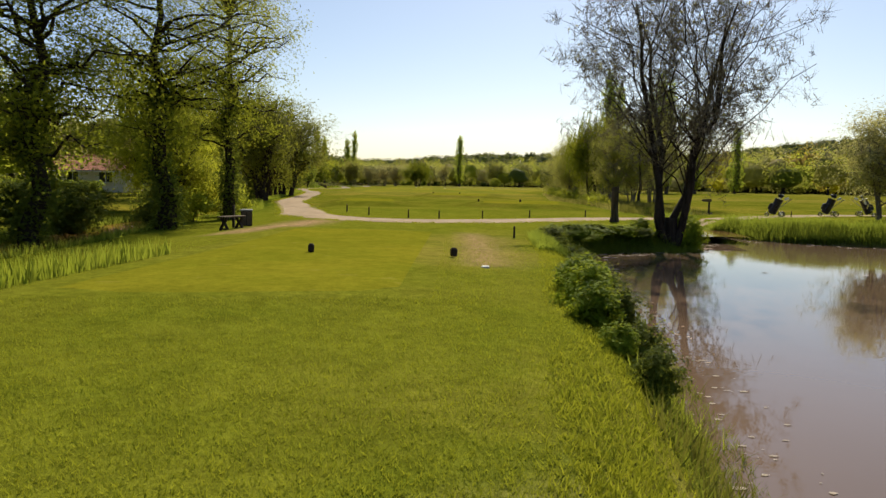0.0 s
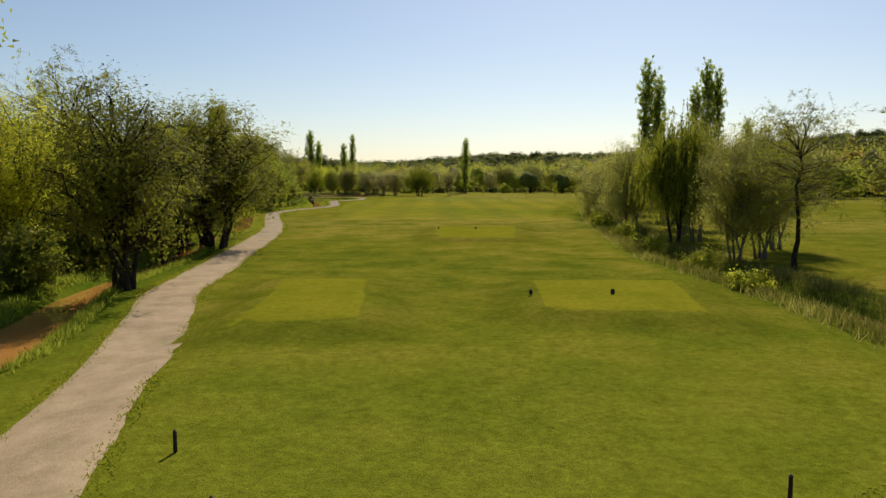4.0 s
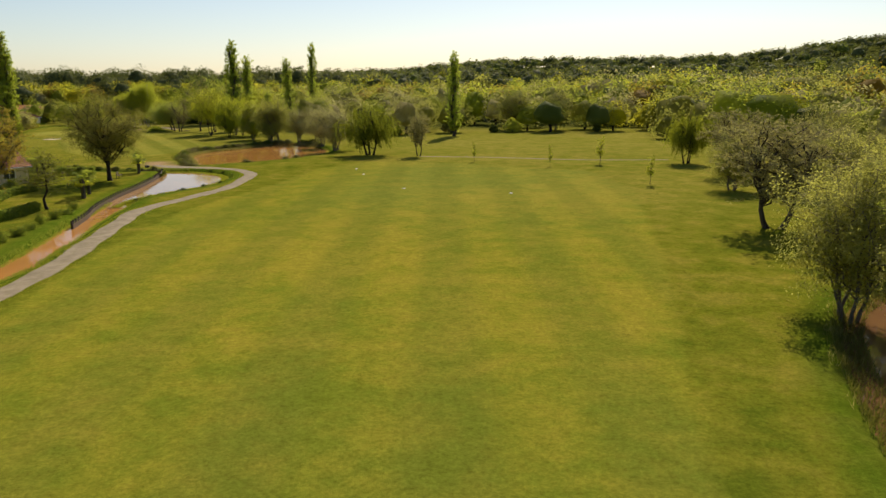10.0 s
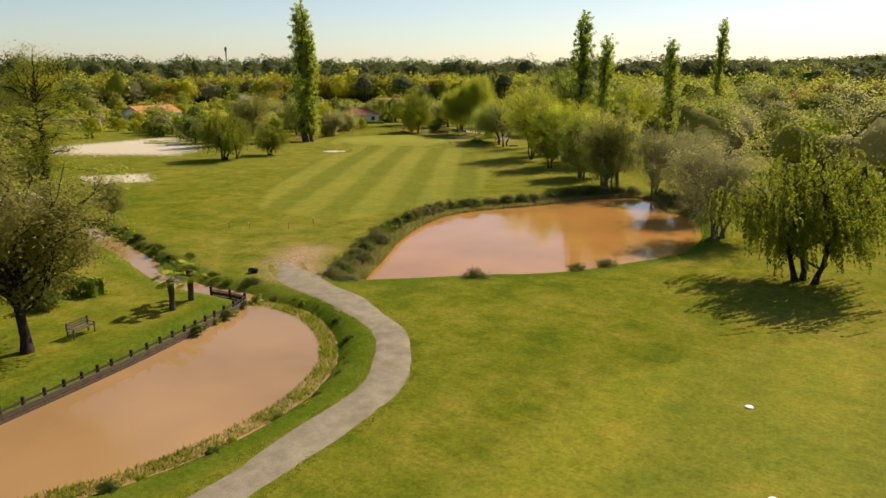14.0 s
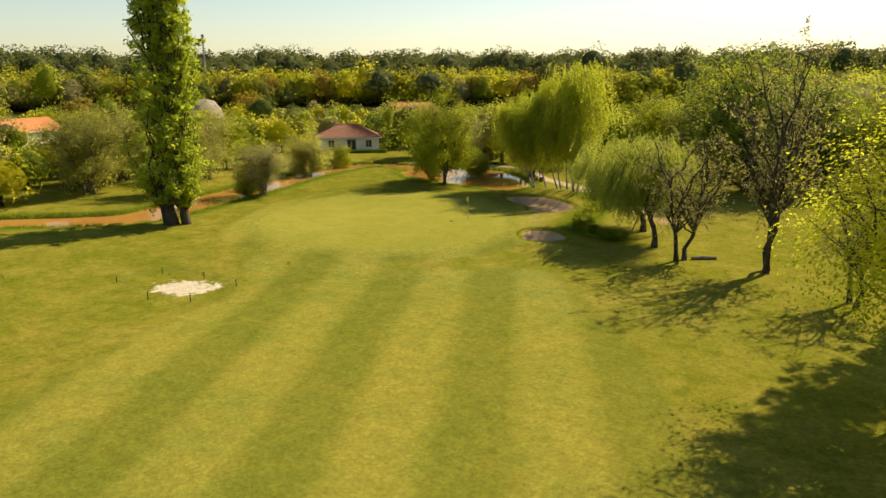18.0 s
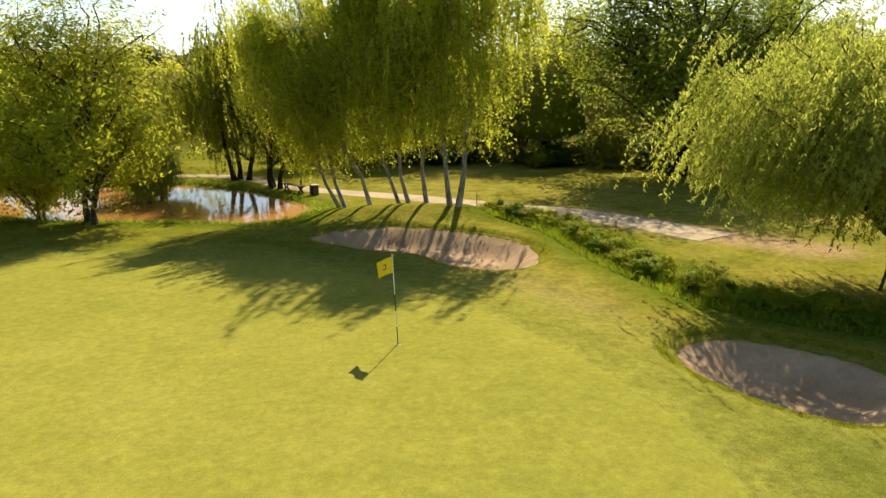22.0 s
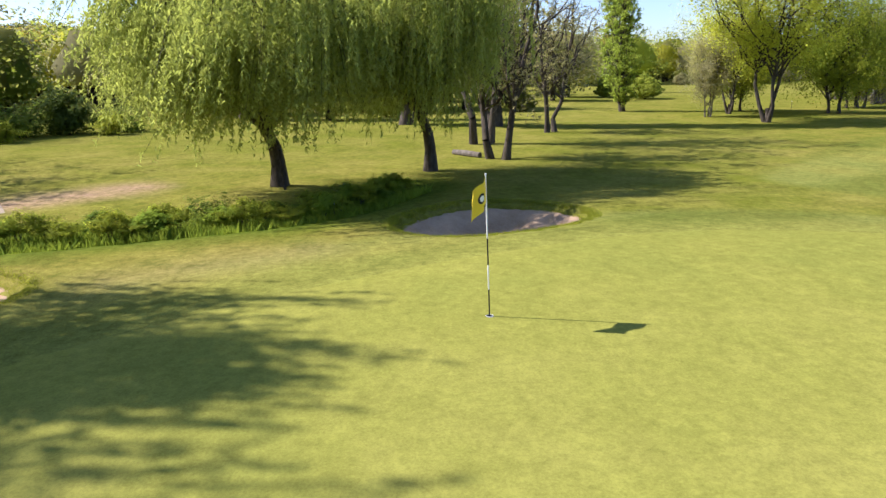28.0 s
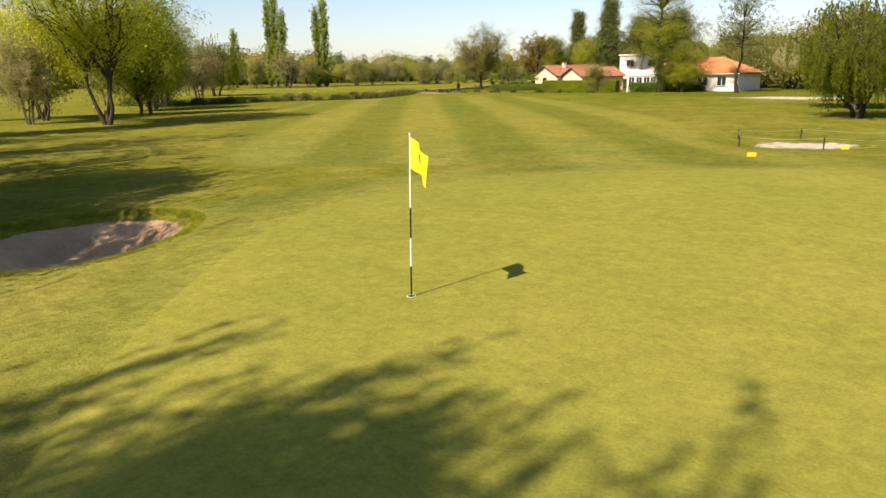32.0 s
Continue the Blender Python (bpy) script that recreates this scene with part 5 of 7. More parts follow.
    for k, m in kinds:
        P = np.concatenate([q[0] for q in clumps[k]])
        S = np.concatenate([q[1] for q in clumps[k]])[:, None]
        F = np.concatenate([q[2] for q in clumps[k]])
        C = np.concatenate(cores[k])
        T = (np.arange(len(cores[k]))[:, None, None] * len(ico) + tris[None]).reshape(-1, 3)
        inner = new("woodland_mass", quick_mesh("woodland_mass", C, T, 3, m, True))
        ob = new("woodland", leaves_mesh("woodland", P, S, m, rng, 0.85, facing=F, loose=0.8, sky=0.9))
        tagged(ob, {"olive": "olive-green spring woodland round the course", "green": "fresh green woodland trees", "pine": "dark pines on the skyline", "rust": "rust-coloured budding woodland trees",
                    "yellow": "yellow-green oaks in new leaf", "pale": "pale greyish willow thicket", "dark": "dark evergreen woodland trees"}[k], "woods", kind="stuff")
        inner.parent = ob
        tagged(inner, kind="stuff")
    tagged(new("woodland_stems", tubes_mesh("woodland_stems", stems, M_BARKD, 4)), "dark trunks of the surrounding woods", "tree trunks", kind="stuff")


far_woods()


# ---- grass, reeds and banks ----
def blades(name, pts, height, width, material, label, category, lean=0.35, seed=1, floor=-0.47):
    """Upright tapering blades from the ground points (x, y); one object of stuff."""
    rng = np.random.default_rng(seed)
    P = np.asarray(pts, float)
    n = len(P)
    z = ground_height(P[:, 0], P[:, 1])[0] - 0.02
    B = np.column_stack((P, np.maximum(z, floor)))
    a = rng.uniform(0, 2 * np.pi, n)
    side = np.column_stack((np.cos(a), np.sin(a), np.zeros(n))) * (np.asarray(width) * rng.uniform(0.6, 1.3, n))[:, None]
    h = np.asarray(height) * rng.uniform(0.45, 1.25, n)
    tip = B + np.column_stack((rng.normal(size=n) * lean * h, rng.normal(size=n) * lean * h, h))
    V = np.stack((B - side, B + side, tip), 1).reshape(-1, 3)
    return tagged(new(name, quick_mesh(name, V, np.arange(3 * n).reshape(n, 3), 3, material)), label, category, kind="stuff")


def along(line, n, lo, hi, rng, clump=0.0):
    """n points beside a line, between the offsets lo and hi to its left, in clumps."""
    P = np.asarray(line, float)
    i = rng.integers(0, len(P) - 1, n)
    if clump:
        heads = rng.uniform(0, len(P) - 1.01, max(3, int(n / clump)))
        q = np.clip(heads[rng.integers(0, len(heads), n)] + rng.normal(size=n) * 0.35, 0, len(P) - 1.01)
        i = q.astype(int)
        f = (q - i)[:, None]
        off = lo + (hi - lo) * rng.uniform(0, 1, n)
    else:
        f, off = rng.uniform(0, 1, (n, 1)), lo + (hi - lo) * rng.uniform(0, 1, n)
    d = P[i + 1] - P[i]
    d /= np.linalg.norm(d, axis=1, keepdims=True) + 1e-9
    return P[i] + (P[i + 1] - P[i]) * f + np.column_stack((-d[:, 1], d[:, 0])) * off[:, None]


def banks():
    rng = np.random.default_rng(9)
    # turf before the first tee
    n = 150000
    r = 2.4 + 18 * rng.uniform(0, 1, n) ** 1.7
    a = rng.uniform(-0.62, 0.62, n)
    P = np.column_stack((-10.4 + r * np.sin(a), 24.9 + r * np.cos(a)))
    h, wet = ground_height(P[:, 0], P[:, 1])
    keep = (wet < -0.2) & (poly_sd(P[:, 0], P[:, 1], TEES[0][1]) < -0.1)
    blades("grass_tufts", P[keep], 0.055, 0.006, L_GRASS, "short sunlit grass blades on the approach", "grass", 0.6, 2)
    # shore of the first pond; the outline runs with the land on its left on this side
    shore = [p for p in POND_START if 24 < p[1] < 58 and p[0] < 3]
    blades("bank_grass", along(shore, 16000, 0.0, 1.0, rng), 0.07, 0.007, L_GRASS, "long bright grass along the pond bank", "grass", 0.45, 3, -0.8)
    # lower bank blades take a dark colour to stand for their shadow
    blades("bank_grass", along(shore, 24000, -0.75, 0.1, rng), 0.15, 0.006, L_IVY_SHADE, "pond bank grass in a dark colour put on for shade", "grass", 0.5, 7, -0.8)
    far = [p for p in POND_START if p[1] > 42.5 and p[0] < -0.5]
    blades("bank_tussocks", along(far, 24000, -0.5, 0.9, rng, 60), 0.24, 0.012, L_DARK, "low dark grassy tussocks on the near pond bank", "grass", 0.5, 4, -0.8)
    far = [p for p in POND_START if p[1] > 48 and -1 <= p[0] < 24]
    blades("bank_tussocks", along(far, 30000, -0.35, 1.0, rng, 60), 0.46, 0.014, L_DARK, "dark rank grass on the far pond bank", "grass", 0.35, 8, -0.8)
    iris = [(-16.9, 33.2), (-16.8, 35.1), (-16.7, 37.2), (-16.6, 39.4)]
    blades("iris_leaves", along(smooth_line(iris, 0.5), 1300, -0.6, 0.4, rng), 0.36, 0.018, L_REED, "upright sword-shaped iris leaves", "reeds", 0.16, 5)
    for i, (x, y, s, n) in enumerate(((-8.5, 30.3, 0.28, 150), (-8.3, 31.4, 0.25, 130), (-8.0, 33.2, 0.3, 120), (-8.6, 29.2, 0.25, 90))):
        P = np.column_stack((rng.normal(x, s * 0.6, n), rng.normal(y, s, n)))
        blades("reed_clump", P, 0.25, 0.010, L_REED if i == 1 else L_SEDGE, "clump of narrow reed leaves at the waterline", "reeds", 0.3, 6 + i, -0.8)
    # streams
    sl = [p for p in STREAM_L if p[1] > 26]
    sr = [p for p in STREAM_R if p[1] > 68]
    for s in (-1, 1):
        blades("stream_reeds", along(sl, 22000, s * 1.0, s * 1.9, rng, 50), 0.26, 0.02, L_REED, "green grass fringe of the clay stream", "reeds", 0.35, 20 + s)
        blades("stream_reeds", along(sr, 20000, s * 0.8, s * 2.4, rng, 50), 0.42, 0.02, L_SEDGE, "rank grass along the dark stream", "reeds", 0.35, 30 + s)
        blades("dry_reeds", along(sr, 5000, s * 1.2, s * 2.8, rng, 40), 0.45, 0.014, L_DRYREED, "straw-coloured dry reeds along the stream", "reeds", 0.3, 40 + s)
        blades("stream_reeds", along(STREAM_G, 9000, s * 2.5, s * 3.4, rng, 40), 0.3, 0.03, L_REED, "green grass fringe behind the green", "reeds", 0.35, 50 + s)
    back = POND_B[int(len(POND_B) * 0.42):] + POND_B[:2]
    blades("bank_grass", along(POND_B[:int(len(POND_B) * 0.45)], 9000, -0.15, 0.5, rng), 0.14, 0.012, L_REED, "short grass edge of the orange pond", "grass", 0.5, 67)
    blades("pond_tussocks", along(back, 30000, 0.0, 1.4, rng, 55), 0.42, 0.03, L_TUSSOCK, "dark tussocks round the orange pond", "reeds", 0.35, 60)
    blades("dry_reeds", along(back, 9000, 0.1, 1.5, rng, 45), 0.55, 0.03, L_DRYREED, "brown withered reeds round the orange pond", "reeds", 0.3, 61)
    blades("pond_tussocks", along(POND_A[:40], 12000, 0.15, 1.1, rng, 40), 0.22, 0.03, L_WGREEN, "grass tufts along the curved pond edge", "reeds", 0.4, 62)
    blades("pond_tussocks", along(POND_G + POND_G[:1], 8000, -0.2, 1.2, rng, 40), 0.2, 0.02, L_REED, "grassy bank tufts of the small pond", "reeds", 0.4, 63)
    for s in (-1, 1):
        blades("path_verge", along(PATH_LINE[40:], 26000, s * 0.86, s * 1.35, rng, 30), 0.07, 0.03, L_GRASS, "ragged grass growing over the path edge", "grass", 0.7, 70 + s)
    blades("path_verge", along([q for q in PATH_LINE if q[1] > 112], 5000, -0.16, 0.16, rng, 45), 0.05, 0.03, L_GRASS, "thin grass along the crown of the path", "grass", 0.7, 73)
    # long grass in the ditch by the bunkers
    blades("ditch_grass", along(DITCH, 16000, -1.1, 0.9, rng, 40), 0.32, 0.020, L_LAUREL, "long green grass in the ditch", "grass", 0.45, 64)
    for poly, k in ((BUNKER_1, 65), (BUNKER_2, 66)):
        blades("bunker_fringe", along(poly + poly[:1], 9000, -0.30, 0.06, rng), 0.055, 0.009, L_GRASS, "grass lip hanging over the bunker edge", "grass", 0.7, k)
        blades("bunker_fringe", along(poly + poly[:1], 9000, -0.06, 0.30, rng), 0.055, 0.009, L_GRASS, "grass lip hanging over the bunker edge", "grass", 0.7, k + 10)


banks()


# ---- shrubs and hedges ----
PROTO["broadshrub"] = tree("laurel_shrub", 51, 1.2, 1.5, "bushy shrub with large glossy bright leaves", category="bush", bark=M_BARK, leaf=L_LAUREL, stems=5, clear=0.02, limbs=34, twigs=5, per=13, lsize=0.125, aspect=0.5, puff=0.42, trunk_r=0.02)
# dark leaf colour stands for deep shade beneath the trees
PROTO["darkbush"] = tree("undergrowth_shrub", 52, 2.4, 3.0, "dense evergreen undergrowth shrub with leaf colour kept dark for shade", category="bush", bark=M_BARKD, leaf=L_IVY_SHADE, stems=5, clear=0.02, limbs=40, twigs=5, per=15, lsize=0.14, aspect=0.7, puff=0.40, trunk_r=0.03)
for x, y, h, w in ((-8.65, 33.4, 0.44, 0.66), (-8.5, 34.6, 0.56, 0.78), (-8.35, 35.9, 0.56, 0.82), (-8.2, 37.0, 0.42, 0.64), (-8.6, 32.3, 0.28, 0.42)):
    place("broadshrub", x, y, h, w)
for x, y, h, w in ((-8.1, 35.2, 0.58, 0.7), (-8.0, 36.4, 0.52, 0.64), (-7.8, 38.0, 0.4, 0.6), (-8.2, 34.0, 0.55, 0.7), (-8.25, 32.6, 0.46, 0.64), (-8.45, 31.4, 0.4, 0.5), (-7.5, 39.8, 0.5, 0.7), (-7.3, 41.6, 0.5, 0.7), (-7.15, 43.4, 0.45, 0.7)):
    place("darkbush", x, y, h, w, label="low dark bankside shrub by the pond")
for x, y, h, w in ((-1.3, 52.2, 1.0, 1.1), (-1.5, 53.1, 0.9, 1.2), (-3.2, 52.3, 0.4, 0.9)):
    place("broadshrub", x, y, h, w, label="leafy shoots round the foot of the alder")
for x, y, h, w in ((-7.1, 48.6, 0.35, 1.2), (-6.3, 50.0, 0.38, 1.5), (-5.2, 51.0, 0.36, 1.6), (-4.1, 51.5, 0.34, 1.4), (-3.3, 51.7, 0.3, 1.3), (-5.7, 50.4, 0.3, 1.4), (-7.1, 47.2, 0.3, 1.0), (-7.1, 45.6, 0.28, 0.9)):
    place("broadshrub" if w > 1.35 else "darkbush", x, y, h, w, label="low bankside shrub by the pond")
PROTO["tussock"] = tree("grass_tussock", 53, 1.2, 1.8, "rounded tussock of withered and green sedge", category="tussock", bark=M_BARK, leaf=L_TUSSOCK, stems=5, clear=0.02, limbs=34, twigs=5, per=12, lsize=0.20, aspect=0.10, puff=0.40, trunk_r=0.02)
# undergrowth behind the first bench
for x, y, h, w in ((-24.5, 51.5, 1.4, 2.6), (-26.2, 47.0, 2.2, 3.4), (-29.5, 46.0, 2.4, 3.4), (-27.5, 53.5, 1.5, 3.0), (-25.5, 42.0, 1.8, 2.8), (-31.5, 52.0, 2.6, 3.6), (-34.0, 44.0, 2.6, 3.6), (-30.5, 39.5, 2.3, 3.2), (-23.3, 57.0, 1.9, 2.6), (-28.2, 59.5, 1.5, 3.2), (-24.8, 37.8, 1.8, 2.6), (-24.2, 60.5, 1.8, 2.4), (-27.2, 43.8, 2.0, 3.0), (-32.8, 57.5, 2.5, 3.6)):
    place("darkbush", x, y, h, w)
for x, y, h, w in ((-29.6, 86.5, 2.4, 3.4), (-31.2, 92.0, 2.8, 3.8), (-32.6, 98.0, 2.6, 3.6), (-33.6, 104.5, 2.8, 3.8), (-34.0, 111.0, 2.4, 3.4), (-28.6, 80.0, 2.2, 3.0), (-36.2, 117.5, 2.6, 3.6), (-38.4, 126.0, 2.6, 3.8), (-40.2, 132.5, 2.4, 3.6), (-42.0, 141.0, 2.6, 3.8), (-42.8, 149.0, 2.4, 3.6), (-43.2, 160.5, 2.6, 3.8), (-42.0, 167.0, 2.2, 3.4)):
    place("darkbush", x, y, h, w, label="shaded undergrowth along the clay stream")
for x, y, h, w in ((-21.9, 54.9, 1.0, 1.4), (-21.8, 57.0, 1.4, 1.8), (-21.4, 61.4, 1.5, 1.9), (-22.6, 64.2, 1.8, 2.2)):
    place("hedgebush", x, y, h, w, label="yellow-green undergrowth shrub between the trunks")
for x, y, h, w in ((-61.5, 229.5, 1.3, 1.8), (-60.3, 226.0, 1.1, 1.6), (-64.8, 226.5, 1.6, 2.2), (-58.5, 221.0, 1.4, 2.0), (-55.0, 214.5, 1.5, 2.2), (-62.5, 240.0, 1.2, 1.8), (-60.0, 243.5, 1.4, 2.0), (-53.5, 208.0, 1.8, 2.6)):
    place("darkbush", x, y, h, w, label="rounded dark shrub in the garden")
# undergrowth at the edge of the wood behind the green
for i, (x, y) in enumerate(smooth_line([(-123, 404), (-115, 401.5), (-108, 400), (-101, 397), (-96, 396.5), (-89, 391), (-84, 387), (-77, 382), (-71, 376)], 2.3)):
    place("bush" if i % 3 else "darkbush", x + 0.8, y + 2.2 + 0.8 * math.sin(i * 1.9), 1.9 + 0.6 * math.sin(i * 1.3), 4.2 + 0.8 * math.cos(i * 2.2), label="tall shaded undergrowth at the edge of the wood")
    if i % 2 and x > -104:
        place("hedgebush", x - 0.5, y - 0.4, 1.1 + 0.3 * math.sin(i), 2.2, label="low sunlit bramble at the edge of the wood")
# along the ditch beside the green
for i in range(64):
    q = DITCH[int(i * (len(DITCH) - 1) / 63)]
    place(("hedgebush", "hedgebush", "broadshrub")[(i * 5) % 7 % 3], q[0] + 0.35 * math.sin(i * 2.1), q[1] + 0.32 * math.cos(i * 1.7), 0.38 + 0.14 * math.sin(i * 1.3), 0.85 + 0.25 * math.cos(i * 2.3), label="leafy bankside shrub along the ditch", z=-0.14)
for i in range(46):
    q = POND_A[int(3 + i * (len(POND_A) * 0.60) / 46)]
    o = 0.62 + 0.2 * math.sin(i * 2.7)
    place(("darkbush", "hedgebush", "bush")[(i * 4) % 9 % 3], q[0] + o * 0.8, q[1] + o * 0.6, 0.30 + 0.12 * math.sin(i * 1.7), 0.66 + 0.2 * math.cos(i * 2.1), label="low dark tuft on the curved pond bank", z=-0.3)
for i in range(30):
    q = STREAM_C[int(2 + i * (len(STREAM_C) - 4) / 30)]
    place(("darkbush", "bush", "tussock")[i * 7 % 5 % 3], q[0] + 0.3 * math.sin(i * 2.2), q[1] + 1.75 + 0.3 * math.cos(i * 1.6), 0.5 + 0.15 * math.sin(i * 1.4), 1.2 + 0.3 * math.cos(i * 2.0), label="dark grassy tuft on the channel bank", z=-0.3)
for i in range(11):
    place("bush", -41.6 - 0.42 * i - 0.2 * math.sin(i * 2), 187.5 + 2.75 * i, 0.9 + 0.3 * math.sin(i * 1.9), 1.5 + 0.4 * math.cos(i * 1.4), label="rounded clipped shrub on the stream bank")
place("bush", -100.3, 364.9, 0.85, 1.5)
# round the ponds
_r = random.Random(31)
for i in range(120):
    q = POND_B[_r.randrange(int(len(POND_B) * 0.42), len(POND_B))] if i > 7 else POND_B[_r.randrange(len(POND_B))]
    o = _r.uniform(0.1, 1.1)
    side = 1 if q[0] > -44 else -1
    place(_r.choice(("bush", "tussock", "tussock", "tussock", "darkbush")), q[0] + side * o, q[1] + _r.uniform(-1, 1), _r.uniform(0.6, 1.1), _r.uniform(1.3, 2.2), z=-0.3, label="rounded dark tussock on the pond bank")
for i in range(9):
    q = POND_A[_r.randrange(2, 22)]
    place("hedgebush", q[0] + 0.3, q[1], _r.uniform(0.25, 0.5), _r.uniform(0.5, 0.9), label="small flowering tuft at the pond edge", z=-0.5)
for x, y, h, w in ((2.6, 110, 1.4, 2.2), (3.6, 122, 1.6, 2.4), (4.6, 131, 1.5, 2.2), (1.6, 88, 1.3, 2.0), (1.5, 97, 1.4, 2.0), (7.6, 145, 1.5, 2.2), (0.8, 80, 1.2, 1.8)):
    place("hedgebush", x, y, h, w, label="brambly low shrub along the stream bank", z=-0.35)


def hedge(line, h, w, label, material=None, seed=1, leaf=0.22):
    """A clipped hedge: a lumpy green mass with a skin of leaves."""
    rng = np.random.default_rng(seed)
    root = tagged(new("hedge"), label, "hedge")
    L = smooth_line(line, 0.5)
    prof = [(-0.5, -0.05), (-0.52, 0.55), (-0.42, 0.92), (0.0, 1.0), (0.42, 0.92), (0.52, 0.55), (0.5, -0.05)]
    V, F, pts, nor = [], [], [], []
    for i, p in enumerate(L):
        d = np.array(L[min(i + 1, len(L) - 1)]) - np.array(L[max(i - 1, 0)])
        d /= np.linalg.norm(d) + 1e-9
        s = np.array((-d[1], d[0]))
        z = z_at(*p)
        for a, b in prof:
            o = w * a * rng.uniform(0.78, 0.98)
            V.append((p[0] + s[0] * o, p[1] + s[1] * o, z + h * b * rng.uniform(0.9, 1.0)))
        k = int(60 * w * h * 0.5 / max(0.05, leaf))
        u = rng.integers(0, 6, k)
        f = rng.uniform(0, 1, (k, 1))
        pr = np.array(prof)
        q = pr[u] * (1 - f) + pr[u + 1] * f
        pts.append(np.column_stack((p[0] + s[0] * q[:, 0] * w + d[0] * rng.uniform(-0.3, 0.3, k), p[1] + s[1] * q[:, 0] * w + d[1] * rng.uniform(-0.3, 0.3, k), z + np.maximum(q[:, 1], 0.03) * h)) + rng.normal(size=(k, 3)) * 0.05)
        nor.append(np.column_stack((s[0] * q[:, 0], s[1] * q[:, 0], q[:, 1] - 0.45)))
    m = len(prof)
    for i in range(len(L) - 1):
        for k in range(m - 1):
            F.append((i * m + k, i * m + k + 1, (i + 1) * m + k + 1, (i + 1) * m + k))
    F += [tuple(range(m)), tuple(range((len(L) - 1) * m, len(L) * m))]
    mesh_obj("branchwork", V, F, material or L_DARK, root, smooth=True)
    ob = new("foliage", leaves_mesh("foliage", np.concatenate(pts), leaf, material or L_DARK, rng, 0.7, facing=np.concatenate(nor)))
    ob.parent = root
    return root


hedge([(-40, 55), (-36, 58.5), (-31, 62)], 1.6, 1.6, "dark dense hedge behind the first trees", seed=2, leaf=0.25)
hedge([(-46, 62), (-39, 67), (-33, 71)], 1.5, 1.4, "dark garden hedge before the white house", seed=3, leaf=0.25)
hedge([(-98, 254.5), (-94, 257.5), (-88, 261.5)], 1.3, 1.4, "clipped dark green garden hedge", seed=4)
hedge([(-72, 252.8), (-79, 255.0), (-84.5, 256.8)], 1.7, 1.5, "loose green garden hedge by the terrace", L_SPRING, seed=6)
hedge([(-72, 223), (-80, 230), (-84, 238)], 1.6, 1.3, "clipped dark hedge round the garden house", seed=7)
hedge([(-60, 247), (-66, 245), (-69.5, 243)], 1.1, 1.0, "clipped hedge behind the clay-roofed house", seed=8)
hedge([(-168, 390), (-160, 395.2), (-155, 400)], 0.6, 0.6, "low clipped hedge before the white house", seed=9)
hedge([(-50.2, 204), (-49.6, 209), (-49.4, 214)], 1.0, 1.0, "clipped dark garden hedge above the stream", seed=12)
hedge([(-56, 215), (-59, 224), (-58.5, 229)], 0.8, 1.2, "low rounded garden hedge on the lawn", seed=10)


# ---- small things on the course ----
def thing(name, label, category, x, y, turn=0.0, z=None, group=""):
    ob = tagged(new(name), label, category, group)
    ob.matrix_basis = pose(x, y, z_at(x, y) if z is None else z, 0, 0, turn)
    return ob


def repeat(ob, spots, turn=0.0, label=""):
    for s in spots:
        c = copy_thing(ob, Matrix())
        c.matrix_basis = pose(s[0], s[1], z_at(s[0], s[1]), 0, 0, s[2] if len(s) > 2 else turn)
        if label:
            c["label"] = label


def cyl(r, h, at=(0, 0, 0), sides=12, r2=None, bm=None):
    return tube_bm([Vector(at), Vector(at) + Vector((0, 0, h * 0.5)), Vector(at) + Vector((0, 0, h))], [r, (r + (r2 if r2 is not None else r)) / 2, r2 if r2 is not None else r], sides, bm)


